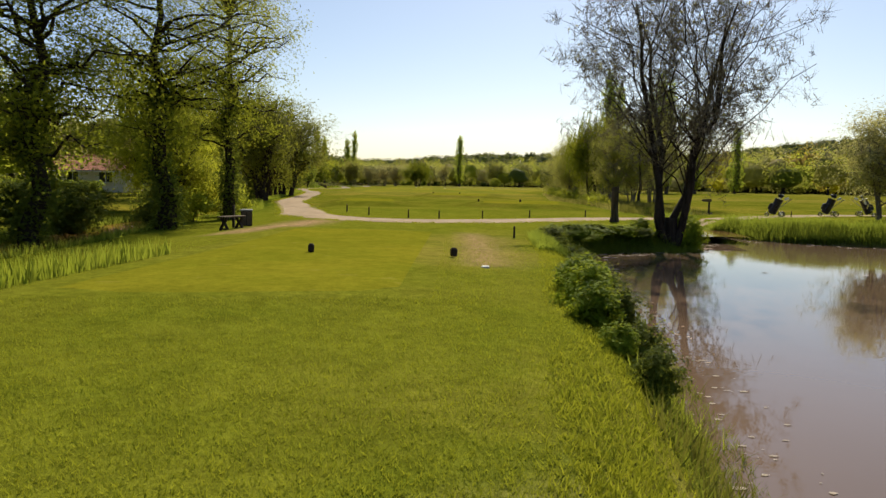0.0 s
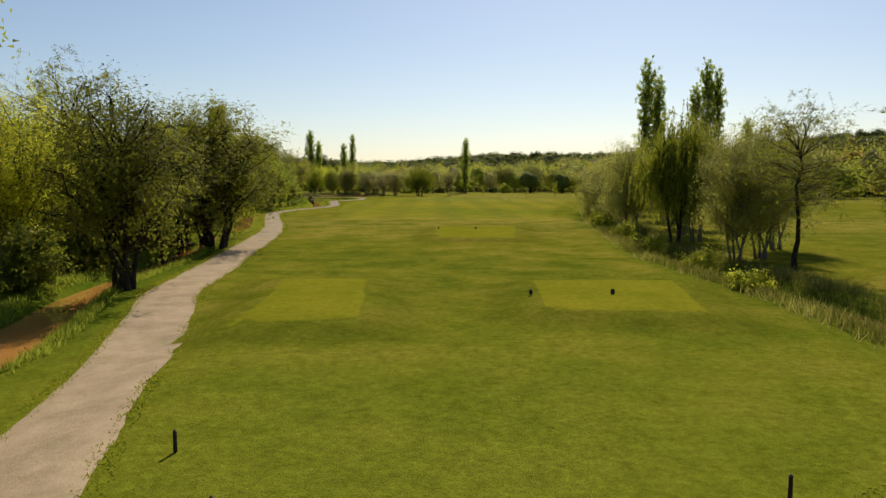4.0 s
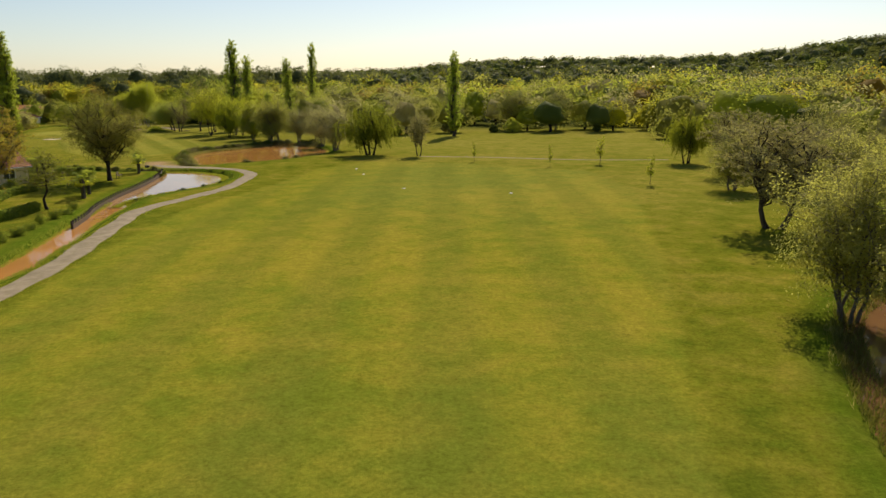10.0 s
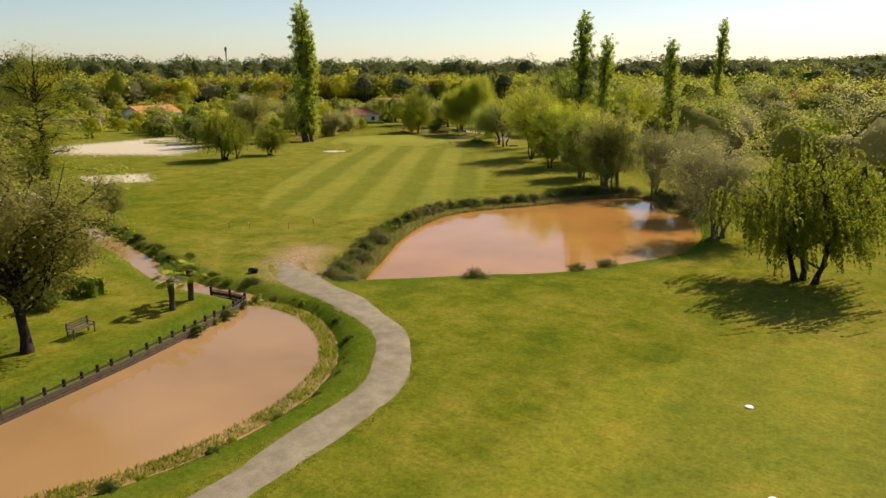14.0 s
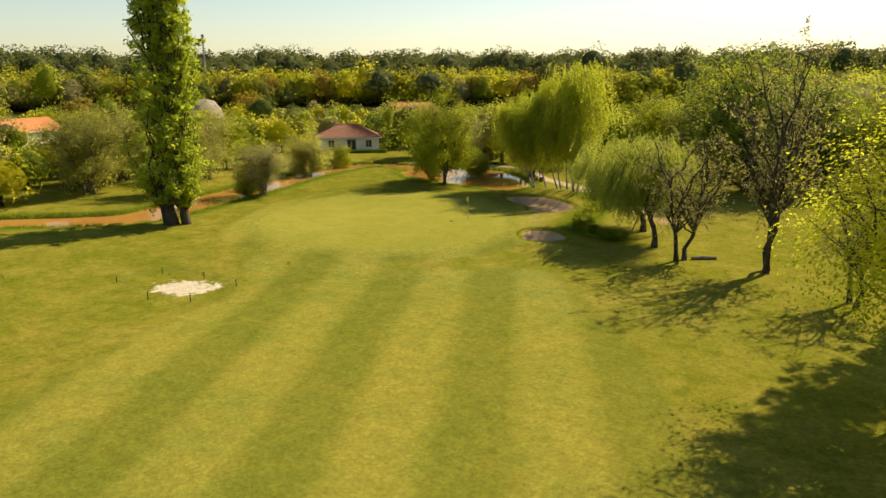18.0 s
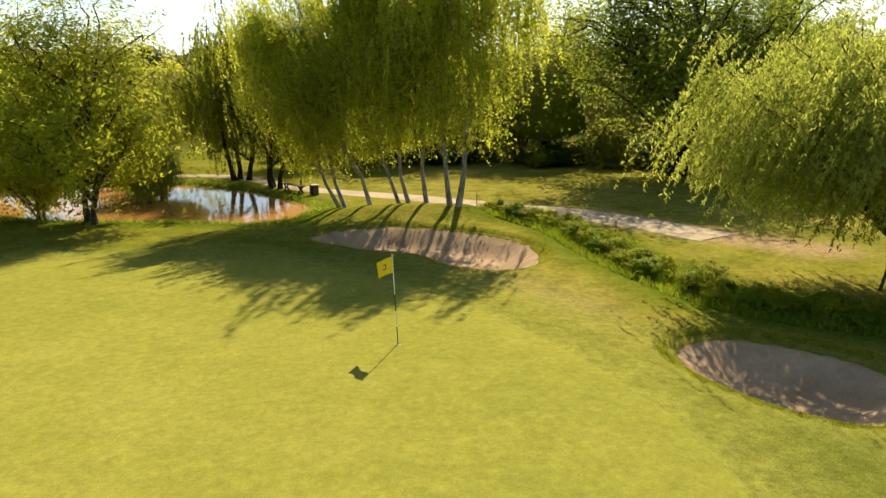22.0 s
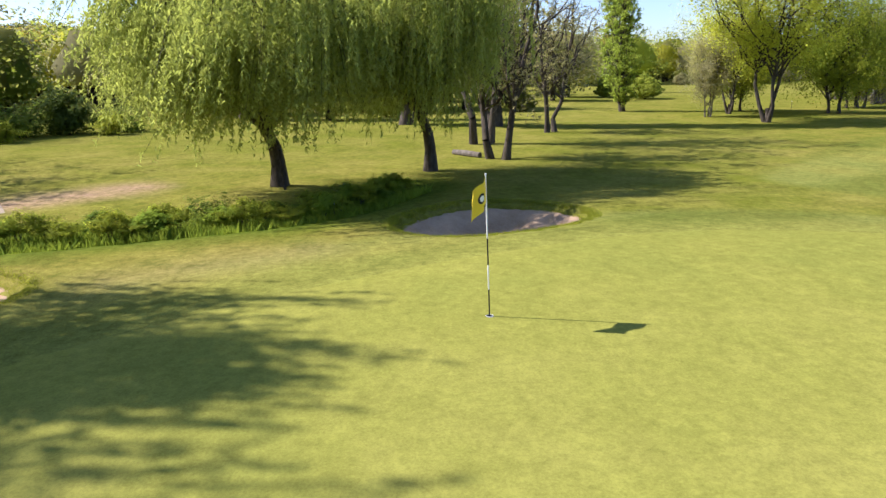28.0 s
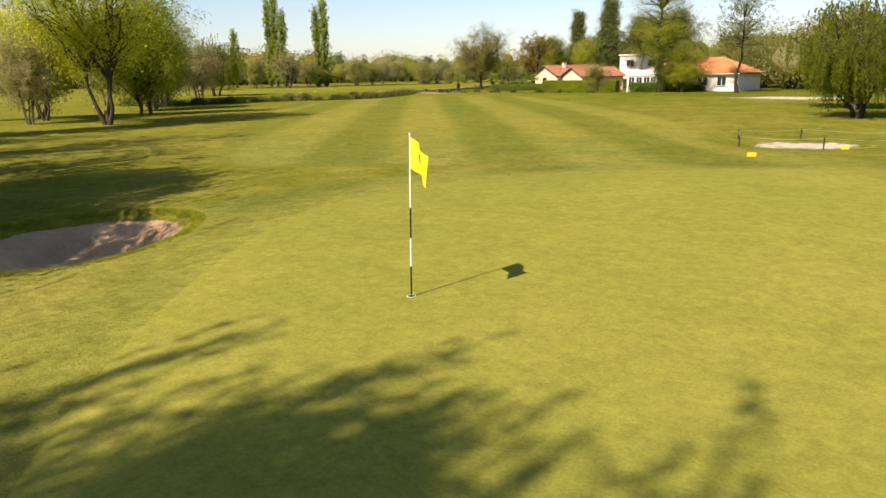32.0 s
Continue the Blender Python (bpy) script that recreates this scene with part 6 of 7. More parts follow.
def flagstick():
    ob = thing("flagstick", "black and white banded flagstick with a yellow flag", "golf flag", -109.77, 358.7)
    lift = 0.02
    tilt = Matrix.Rotation(radians(-2.2), 4, "Y") @ Matrix.Rotation(radians(-2.0), 4, "X")
    holder = []
    bands = [(0.0, 0.42, M_BLACK), (0.42, 0.80, M_WHITE), (0.80, 1.20, M_BLACK), (1.20, 1.66, M_WHITE), (1.66, 2.13, M_WHITE)]
    for a, b, m in bands:
        s = part("pole_section", cyl(0.011 if a < 1.6 else 0.009, b - a, (0, 0, a + lift), 10), m, ob)
        s.data.transform(tilt)
        holder.append(s)
    k = part("cap", cyl(0.013, 0.02, (0, 0, 2.13 + lift), 10), M_WHITE, ob)
    k.data.transform(tilt)
    nx, nz = 12, 8
    for name, x0, x1, z0, z1, off, m in (("flag", 0.0, 0.48, 1.72, 2.10, 0.0, M_YELLOW), ("emblem", 0.16, 0.30, 1.83, 1.99, 0.004, M_BLACK), ("emblem", 0.16, 0.30, 1.83, 1.99, -0.004, M_BLACK), ("emblem_centre", 0.19, 0.27, 1.87, 1.95, 0.007, M_WHITE), ("emblem_centre", 0.19, 0.27, 1.87, 1.95, -0.007, M_WHITE)):
        V, F = [], []
        for i in range(nx + 1):
            for j in range(nz + 1):
                u = x0 + (x1 - x0) * i / nx
                w = z0 + (z1 - z0) * j / nz
                if name != "flag":
                    cx, cz, r = (x0 + x1) / 2, (z0 + z1) / 2, (x1 - x0) / 2
                    rr, aa = r * j / nz, 2 * math.pi * i / nx
                    u, w = cx + rr * math.cos(aa), cz + rr * math.sin(aa)
                sag = -0.28 * u - 0.20 * u * u
                y = 0.045 * math.sin(u * 13 + w * 3) * min(1, u * 5) + off
                V.append((0.012 + u * 0.93, y, w + lift + sag))
        for i in range(nx):
            for j in range(nz):
                a = i * (nz + 1) + j
                F.append((a, a + nz + 1, a + nz + 2, a + 1))
        f = mesh_obj(name, V, F, m, ob, "yellow cloth flag" if name == "flag" else "", smooth=True)
        f.data.transform(tilt @ Matrix.Rotation(radians(150), 4, "Z"))
    bm = bmesh.new()
    rings = [[bm.verts.new((r * math.cos(k * math.pi / 12), r * math.sin(k * math.pi / 12), z)) for k in range(24)] for r, z in ((0.062, 0.024), (0.056, 0.028), (0.054, 0.018))]
    for a, b in zip(rings, rings[1:]):
        for k in range(24):
            bm.faces.new((a[k], a[(k + 1) % 24], b[(k + 1) % 24], b[k]))
    part("cup_rim", bm, M_WHITE, ob, "white rim of the hole")
    # no depth modelled: a flat black disc paints the shade inside the hole
    bm = bmesh.new()
    bmesh.ops.create_circle(bm, cap_ends=True, segments=24, radius=0.055, matrix=Matrix.Translation((0, 0, 0.0225)))
    part("cup_dark", bm, M_BLACK, ob, "flat black disc for the shaded inside of the hole")


flagstick()


def tee_marker():
    ob = thing("tee_marker", "dark rounded wooden tee marker block", "tee marker", -13.3, 40.0, 10, group="tee markers")
    part("block", box_bm(0.13, 0.13, 0.17, (0, 0, 0.02), 0.025), M_DARKWOOD, ob)
    part("cap", box_bm(0.09, 0.09, 0.012, (0, 0, 0.19), 0.004), M_BARKD, ob)
    repeat(ob, [(-10.3, 39.8, 25), (-8.4, 76.9), (-5.4, 77.0, 40), (-12.6, 115.3), (-9.3, 115.05, 70)])


tee_marker()


def stakes():
    ob = thing("fence_post", "short dark wooden post beside the path", "post", -15.7, 62, 15, group="low posts along the path")
    part("shaft", cyl(0.035, 0.40, (0, 0, -0.05), 8, 0.03), M_DARKWOOD, ob)
    part("tip", cyl(0.036, 0.03, (0, 0, 0.35), 8, 0.012), M_WOOD, ob)
    repeat(ob, [(-14.3, 59.6), (-12.3, 57.8), (-10.9, 57.7), (-8.9, 58.5), (-6.5, 60.5), (-3.3, 63), (9.6, 67.6), (-8.4, 47.3)])
    st = thing("marker_stake", "thin dark marker stake in the grass", "stake", -107, 379.8, group="marker stakes")
    part("shaft", cyl(0.022, 0.75, (0, 0, -0.1), 6), M_WOOD, st)
    part("top_band", cyl(0.024, 0.08, (0, 0, 0.65), 6, 0.02), M_WHITE, st)
    repeat(st, [(-101.4, 372.8), (-99.7, 361.7), (-56.9, 324.3), (-69.8, 266.2), (-67.7, 266.8), (-64.8, 268.9), (-64.3, 271.7), (-43.2, 222.9)])
    sup = thing("tree_stake", "leaning support stake beside the willow", "stake", -95.6, 363.6)
    part("shaft", tube_bm([(0, 0, -0.1), (0.25, 0.1, 0.7), (0.55, 0.2, 1.35)], 0.05, 8), M_BARK, sup)
    part("strap", cyl(0.06, 0.06, (0.5, 0.18, 1.25), 8), M_BLACK, sup)


stakes()


def totem():
    ob = thing("wooden_stump", "tall weathered tree stump post beside the path", "stump", -2.8, 58.5, 20)
    part("shaft", tube_bm([(0, 0, -0.1), (0.02, 0, 0.25), (0.0, 0.02, 0.9), (0.03, 0, 1.6)], [0.26, 0.18, 0.16, 0.17], 12), M_BARK, ob)
    part("cut_top", cyl(0.15, 0.02, (0.03, 0, 1.6), 12, 0.14), M_WOOD, ob)
    sg = thing("signpost", "wooden signpost with one pointing board", "sign", 5.8, 70.5, 5)
    part("post", box_bm(0.10, 0.10, 1.0, (0, 0, -0.05), 0.01), M_DARKWOOD, sg)
    bm = bmesh.new()
    pts = [(0.12, 0.78), (-0.42, 0.78), (-0.56, 0.86), (-0.42, 0.94), (0.12, 0.94)]
    lo, hi = [bm.verts.new((x, -0.075, z)) for x, z in pts], [bm.verts.new((x, -0.05, z)) for x, z in pts]
    bm.faces.new(lo)
    bm.faces.new(hi[::-1])
    for k in range(5):
        bm.faces.new((lo[k], hi[k], hi[(k + 1) % 5], lo[(k + 1) % 5]))
    part("arrow_board", bm, M_WOOD, sg)
    part("base_mound", cyl(0.28, 0.12, (0, 0, -0.02), 10, 0.18), M_BARK, sg)


totem()


def wheel(at, r, parent, tilt=0.0):
    M = Matrix.Translation(at) @ Matrix.Rotation(math.pi / 2, 4, "Y")
    bm = bmesh.new()
    n, m = 18, 6
    ring = [[bm.verts.new(((r - 0.025 + 0.025 * math.cos(j * 2 * math.pi / m)) * math.cos(i * 2 * math.pi / n), (r - 0.025 + 0.025 * math.cos(j * 2 * math.pi / m)) * math.sin(i * 2 * math.pi / n), 0.025 * math.sin(j * 2 * math.pi / m))) for j in range(m)] for i in range(n)]
    for i in range(n):
        for j in range(m):
            bm.faces.new((ring[i][j], ring[(i + 1) % n][j], ring[(i + 1) % n][(j + 1) % m], ring[i][(j + 1) % m]))
    w = part("wheel", bm, M_BLACK, parent)
    w.data.transform(M)
    hub = bmesh.new()
    for k in range(5):
        a = k * 2 * math.pi / 5
        tube_bm([(0, 0, 0), ((r - 0.03) * math.cos(a), (r - 0.03) * math.sin(a), 0)], 0.012, 5, hub)
    tube_bm([(0, 0, -0.03), (0, 0, 0.03)], 0.03, 8, hub)
    h = part("spokes", hub, M_METAL, w)
    h.data.transform(M)


def trolley():
    ob = thing("golf_trolley", "golf trolley carrying a bulky dark club bag", "golf trolley", 9.0, 68.0, 60, group="golf trolleys")
    wheel((-0.34, -0.20, 0.17), 0.17, ob)
    wheel((0.34, -0.20, 0.17), 0.17, ob)
    wheel((0, 0.60, 0.13), 0.13, ob)
    part("axle", tube_bm([(-0.34, -0.20, 0.17), (0, -0.05, 0.36), (0.34, -0.20, 0.17)], 0.02, 6), M_METAL, ob)
    part("frame", tube_bm([(0, 0.66, 0.12), (0, 0.30, 0.22), (0, -0.12, 0.60), (0, -0.62, 1.02)], 0.022, 6), M_METAL, ob)
    part("handle", tube_bm([(-0.16, -0.62, 1.02), (0, -0.68, 1.05), (0.16, -0.62, 1.02)], 0.024, 6), M_BLACK, ob)
    part("bag", tube_bm([(0, 0.36, 0.20), (0, 0.32, 0.28), (0, 0.16, 0.62), (0, 0.00, 0.98), (0, -0.03, 1.06)], [0.17, 0.24, 0.22, 0.23, 0.25], 14), M_BLACK, ob, "dark golf bag")
    for sx, z, y in ((-1, 0.42, 0.30), (1, 0.42, 0.30), (0, 0.44, 0.50)):
        part("bag_pocket", box_bm(0.16 if sx else 0.28, 0.22, 0.40, (sx * 0.24, y, z), 0.05, Matrix.Rotation(radians(24), 4, "X")), M_BLACK, ob)
    part("towel", box_bm(0.10, 0.26, 0.14, (0.06, -0.46, 1.02), 0.04, Matrix.Rotation(radians(-24), 4, "X")), M_WHITE, ob, "white towel over the handle")
    part("bag_panel", box_bm(0.02, 0.12, 0.30, (0.235, 0.10, 0.76), 0.008, Matrix.Rotation(radians(24), 4, "X")), M_WHITE, ob, "white stripe on the bag")
    part("hood", box_bm(0.30, 0.32, 0.20, (0, -0.06, 1.16), 0.07, Matrix.Rotation(radians(24), 4, "X")), M_BLACK, ob)
    for k in range(5):
        a = k * 1.26
        x, y = 0.09 * math.cos(a), 0.08 * math.sin(a)
        part("club", tube_bm([(x, -0.04 + y, 1.05), (x * 1.2, -0.14 + y, 1.26), (x * 1.2 + 0.06, -0.18 + y, 1.29)], [0.010, 0.016, 0.04], 6), M_METAL if k % 2 else M_WHITE, ob)
    repeat(ob, [(12.9, 69.5, 75), (15.3, 70.3, -110)])


trolley()


def mower():
    ob = thing("robot_mower", "small dark robotic mower resting on the grass", "mower", -55.9, 256.4, 30)
    part("shell", tube_bm([(-0.34, 0, 0.14), (-0.30, 0, 0.17), (0.0, 0, 0.19), (0.28, 0, 0.16), (0.33, 0, 0.13)], [0.10, 0.20, 0.23, 0.19, 0.08], 12), M_BLACK, ob)
    for sy in (-1, 1):
        w = part("wheel", tube_bm([(-0.16, sy * 0.22, 0.13), (-0.16, sy * 0.28, 0.13)], 0.13, 14), M_BLACK, ob)
        part("hub", tube_bm([(-0.16, sy * 0.285, 0.13), (-0.16, sy * 0.295, 0.13)], 0.06, 10), M_METAL, w)
    part("button", cyl(0.05, 0.03, (0.0, 0, 0.41), 10), M_YELLOW, ob)


mower()


def tee_plate():
    ob = thing("tee_plate", "round white plate set in the grass beside the tee", "plate", -9.71, 38.38)
    part("disc", cyl(0.078, 0.045, (0, 0, -0.01), 20, 0.07), M_WHITE, ob)
    part("rim", cyl(0.088, 0.032, (0, 0, -0.01), 20, 0.084), M_METAL, ob)


tee_plate()


def plank_bench(x0, y0, x1, y1, label):
    L = math.hypot(x1 - x0, y1 - y0)
    ob = thing("bench", label, "bench", (x0 + x1) / 2, (y0 + y1) / 2, math.degrees(math.atan2(y1 - y0, x1 - x0)))
    for k in (-1, 1):
        part("seat_plank", box_bm(L + 0.05, 0.16, 0.05, (0, 0.09 * k, 0.41), 0.008), M_WOOD, ob)
        leg = bmesh.new()
        for s in (-1, 1):
            tube_bm([(k * L * 0.36, s * 0.17, -0.03), (k * L * 0.36, s * 0.03, 0.22), (k * L * 0.36, s * 0.13, 0.41)], 0.055, 6, leg)
        part("trestle", leg, M_DARKWOOD, ob)
        part("foot", box_bm(0.08, 0.40, 0.05, (k * L * 0.36, 0, -0.01), 0.01), M_DARKWOOD, ob)
    return ob


def litter_bin(x, y, turn, label):
    ob = thing("litter_bin", label, "bin", x, y, turn)
    part("body", box_bm(0.40, 0.40, 0.55, (0, 0, 0.02), 0.02), M_DARKWOOD, ob)
    for s in (-1, 1):
        part("slat", box_bm(0.16, 0.02, 0.50, (0.09 * s, -0.205, 0.04), 0.004), M_WOOD, ob)
    part("lid", box_bm(0.44, 0.44, 0.05, (0, 0, 0.57), 0.012), M_METAL, ob, "pale worn lid")
    return ob


plank_bench(-18.25, 49.6, -17.8, 50.55, "low plank bench on trestle legs beside the tee")
litter_bin(-17.85, 51.3, 15, "dark wooden litter bin with a pale lid")
for x, y, h in ((-18.45, 51.7, 0.85), (-117.5, 386.9, 1.1)):
    p = thing("wooden_post", "plain upright wooden post by the bench", "post", x, y)
    part("shaft", box_bm(0.09, 0.09, h, (0, 0, -0.05), 0.012), M_DARKWOOD, p)
    part("cap", box_bm(0.11, 0.11, 0.03, (0, 0, h - 0.05), 0.01), M_WOOD, p)
plank_bench(-118.7, 387.5, -117.1, 385.6, "weathered plank bench beside the gravel path")
litter_bin(-116.4, 385.2, 40, "dark litter bin beside the gravel path")
log = thing("log", "felled grey log lying in the grass", "log", -87.2, 356.6, 35)
part("stem", tube_bm([(-0.9, 0, 0.10), (0, 0.05, 0.12), (0.9, 0, 0.11)], [0.13, 0.15, 0.12], 10), M_BARKG, log)
part("cut_end", tube_bm([(0.89, 0, 0.11), (0.91, 0, 0.11)], 0.11, 10), M_WOOD, log)


def discs():
    ob = thing("distance_marker", "white round distance marker set in the turf", "ground marker", 1.0, 225.4, group="white fairway markers")
    part("disc", cyl(0.19, 0.05, (0, 0, 0.0), 16, 0.165), M_WHITE, ob)
    part("rim", cyl(0.20, 0.03, (0, 0, -0.01), 16, 0.195), M_METAL, ob)
    repeat(ob, [(-12.1, 230.5), (-21.3, 252.6), (-19.2, 245.6)])


discs()


def footbridge():
    ob = thing("footbridge", "small plank footbridge over the clay stream", "footbridge", -30.85, 100.6, 21, z=0.0)
    for k in range(9):
        part("plank", box_bm(0.24, 1.1, 0.05, (-1.2 + 0.3 * k, 0, 0.06), 0.008), M_WOOD, ob)
    for s in (-1, 1):
        part("beam", box_bm(2.8, 0.12, 0.16, (0, 0.45 * s, -0.10), 0.01), M_DARKWOOD, ob)


footbridge()


def revetment():
    """Posts and boards along the garden side of the orange pond."""
    line = smooth_line([(-41.6, 206.5), (-43.0, 212), (-44.6, 217), (-46.4, 225.5), (-47.4, 233.6), (-48.5, 240.4), (-49.4, 244.6), (-50.3, 248.2), (-51.6, 251.7), (-53.0, 251.7), (-54.6, 251.5)], 0.9)
    ob = tagged(new("timber_revetment"), "dark timber revetment holding the garden lawn above the pond", "fence", kind="")
    for i, (x, y) in enumerate(line):
        p = part("post", cyl(0.09, 1.35, (x, y, -1.0), 8, 0.085), M_DARKWOOD, ob)
        if i + 1 < len(line):
            x2, y2 = line[i + 1]
            L, a = math.hypot(x2 - x, y2 - y), math.atan2(y2 - y, x2 - x)
            for z in (-0.80, -0.52, -0.24):
                part("board", box_bm(L, 0.05, 0.25, ((x + x2) / 2 - 0.10 * math.sin(a) * -1, (y + y2) / 2 + 0.10 * math.cos(a) * -1 + 0.0, z), 0.008, Matrix.Rotation(a, 4, "Z")), M_WOOD, ob)
            part("rail", box_bm(L * 0.98, 0.14, 0.05, ((x + x2) / 2, (y + y2) / 2, 0.10), 0.008, Matrix.Rotation(a, 4, "Z")), M_DARKWOOD, ob)


revetment()


def garden_fence(x0, y0, x1, y1, h=1.2):
    ob = tagged(new("garden_fence"), "weathered wooden garden fence behind the stream", "fence")
    n = int(math.hypot(x1 - x0, y1 - y0) / 2.0)
    a = math.atan2(y1 - y0, x1 - x0)
    for i in range(n + 1):
        x, y = x0 + (x1 - x0) * i / n, y0 + (y1 - y0) * i / n
        part("post", box_bm(0.10, 0.10, h + 0.3, (x, y, z_at(x, y) - 0.2), 0.01, Matrix.Rotation(a, 4, "Z")), M_WOOD, ob)
        if i < n:
            xm, ym = x0 + (x1 - x0) * (i + 0.5) / n, y0 + (y1 - y0) * (i + 0.5) / n
            for z in (0.15, 0.45, 0.75, 1.0):
                part("board", box_bm(1.96, 0.03, 0.2, (xm, ym, z_at(xm, ym) + z), 0.004, Matrix.Rotation(a, 4, "Z")), M_WOOD, ob)


garden_fence(-48.5, 161, -44.0, 156.5)


def palm():
    rng = random.Random(4)
    ob = thing("palm_tree", "short fan palm with a shaggy dark trunk", "palm", -49.6, 224.3, group="garden palms")
    part("trunk", tube_bm([(0, 0, -0.1), (0.03, 0, 0.6), (0, 0.03, 1.3), (0.02, 0, 1.9)], [0.20, 0.17, 0.19, 0.22], 10), M_BARK, ob)
    for k in range(26):
        a, up = k * 2.4, rng.uniform(-0.45, 1.1)
        st, d = Vector((0, 0, 1.9)), Vector((math.cos(a) * math.cos(up), math.sin(a) * math.cos(up), math.sin(up)))
        tip = st + d * rng.uniform(0.5, 0.8)
        fan = bmesh.new()
        tube_bm([st, tip], 0.012, 4, fan)
        side = d.cross(Vector((0, 0, 1))).normalized()
        for q in range(13):
            f = (q - 6) / 6 * 1.25
            e = (d * math.cos(f) + side * math.sin(f)).normalized()
            w = e.cross(d.cross(side)).normalized() * 0.03
            c = [fan.verts.new(tip), fan.verts.new(tip + e * 0.3 + w), fan.verts.new(tip + e * rng.uniform(0.5, 0.65) + Vector((0, 0, -0.12))), fan.verts.new(tip + e * 0.3 - w)]
            fan.faces.new(c)
        part("frond", fan, L_YELLOW if up < -0.2 else L_REED, ob)
    for x, y, s in ((-50.1, 226.4, 1.1), (-49, 223, 1.2), (-61.7, 237.8, 0.75), (-53.4, 247.6, 1.0), (-54.2, 249.6, 1.05), (-66, 243, 1.1), (-64.5, 224, 0.8), (-188, 420, 1.7)):
        c = copy_thing(ob, Matrix())
        c.matrix_basis = pose(x, y, z_at(x, y), 0, 0, x * 40) @ Matrix.Scale(s, 4)


palm()


def garden_bench():
    ob = thing("garden_bench", "brown slatted garden bench on the lawn", "bench", -53.7, 242, 105)
    for k in range(4):
        part("seat_slat", box_bm(1.6, 0.09, 0.03, (0, -0.18 + 0.12 * k, 0.42), 0.005), M_WOOD, ob)
    for k in range(3):
        part("back_slat", box_bm(1.6, 0.03, 0.09, (0, 0.25, 0.52 + 0.13 * k), 0.005), M_WOOD, ob)
    for sx in (-0.72, 0.72):
        part("front_leg", box_bm(0.07, 0.07, 0.60, (sx, -0.2, -0.02), 0.008), M_WOOD, ob)
        part("back_leg", box_bm(0.07, 0.07, 0.92, (sx, 0.24, -0.02), 0.008), M_WOOD, ob)
        part("armrest", box_bm(0.08, 0.52, 0.04, (sx, 0.0, 0.58), 0.008), M_WOOD, ob)
    pot = thing("flower_pot", "terracotta pot with a small plant", "plant pot", -61.0, 233.2)
    part("pot", tube_bm([(0, 0, 0), (0, 0, 0.3), (0, 0, 0.42)], [0.2, 0.28, 0.3], 12), M_TILE, pot)
    P = np.random.default_rng(3).normal(size=(150, 3)) * np.array((0.16, 0.16, 0.14)) + np.array((0, 0, 0.6))
    ob = new("plant", leaves_mesh("plant", P, 0.16, L_SPRING, np.random.default_rng(4)))
    ob.parent = pot


garden_bench()


# ---- houses ----
def tiled(parent, a, b, c, d, material, name="roof_slope"):
    """A slope of clay tiles: a waved sheet with thickness between the eave a-b and the ridge d-c, rows stepped."""
    a, b, c, d = (Vector(p) for p in (a, b, c, d))
    L = (b - a).length
    n = max(8, min(120, int(L / 0.22) * 2))
    rows = max(4, min(16, int((d - a).length / 0.4)))
    nor = (b - a).cross(d - a).normalized()
    V, F = [], []
    for j in range(rows):
        for e in (0, 1):
            t = (j + e) / rows
            for i in range(n + 1):
                s = i / n
                p = (a + (b - a) * s) * (1 - t) + (d + (c - d) * s) * t
                V.append(p + nor * (0.06 + (0.045 if i % 2 else 0.0) + (0.05 if e == 0 else 0.015)))
    m = n + 1
    for r in range(2 * rows - 1):
        for i in range(n):
            F.append((r * m + i, r * m + i + 1, (r + 1) * m + i + 1, (r + 1) * m + i))
    mesh_obj(name, V, F, material, parent)
    mesh_obj("roof_deck", [a, b, c, d, a + nor * 0.08, b + nor * 0.08, c + nor * 0.08, d + nor * 0.08], [(3, 2, 1, 0), (4, 5, 6, 7), (0, 1, 5, 4), (1, 2, 6, 5), (2, 3, 7, 6), (3, 0, 4, 7)], M_WOOD, parent)


def opening(parent, x, z, w, h, y=0.0, name="window", frame_mat=None, bars=1):
    win = part(name, box_bm(w, 0.10, h, (x, y - 0.02, z)), M_GLASS, parent, "dark glazed " + name)
    fm = frame_mat or M_WHITE
    for sx in (-1, 1):
        part("frame_side", box_bm(0.07, 0.16, h + 0.14, (x + sx * (w / 2 + 0.035), y - 0.03, z - 0.07), 0.008), fm, win)
    part("frame_top", box_bm(w, 0.16, 0.07, (x, y - 0.03, z + h), 0.008), fm, win)
    part("sill", box_bm(w + 0.2, 0.24, 0.06, (x, y - 0.06, z - 0.07), 0.008), fm, win)
    for k in range(bars):
        part("glazing_bar", box_bm(0.05, 0.14, h, (x - w / 2 + w * (k + 1) / (bars + 1), y - 0.03, z)), fm, win)


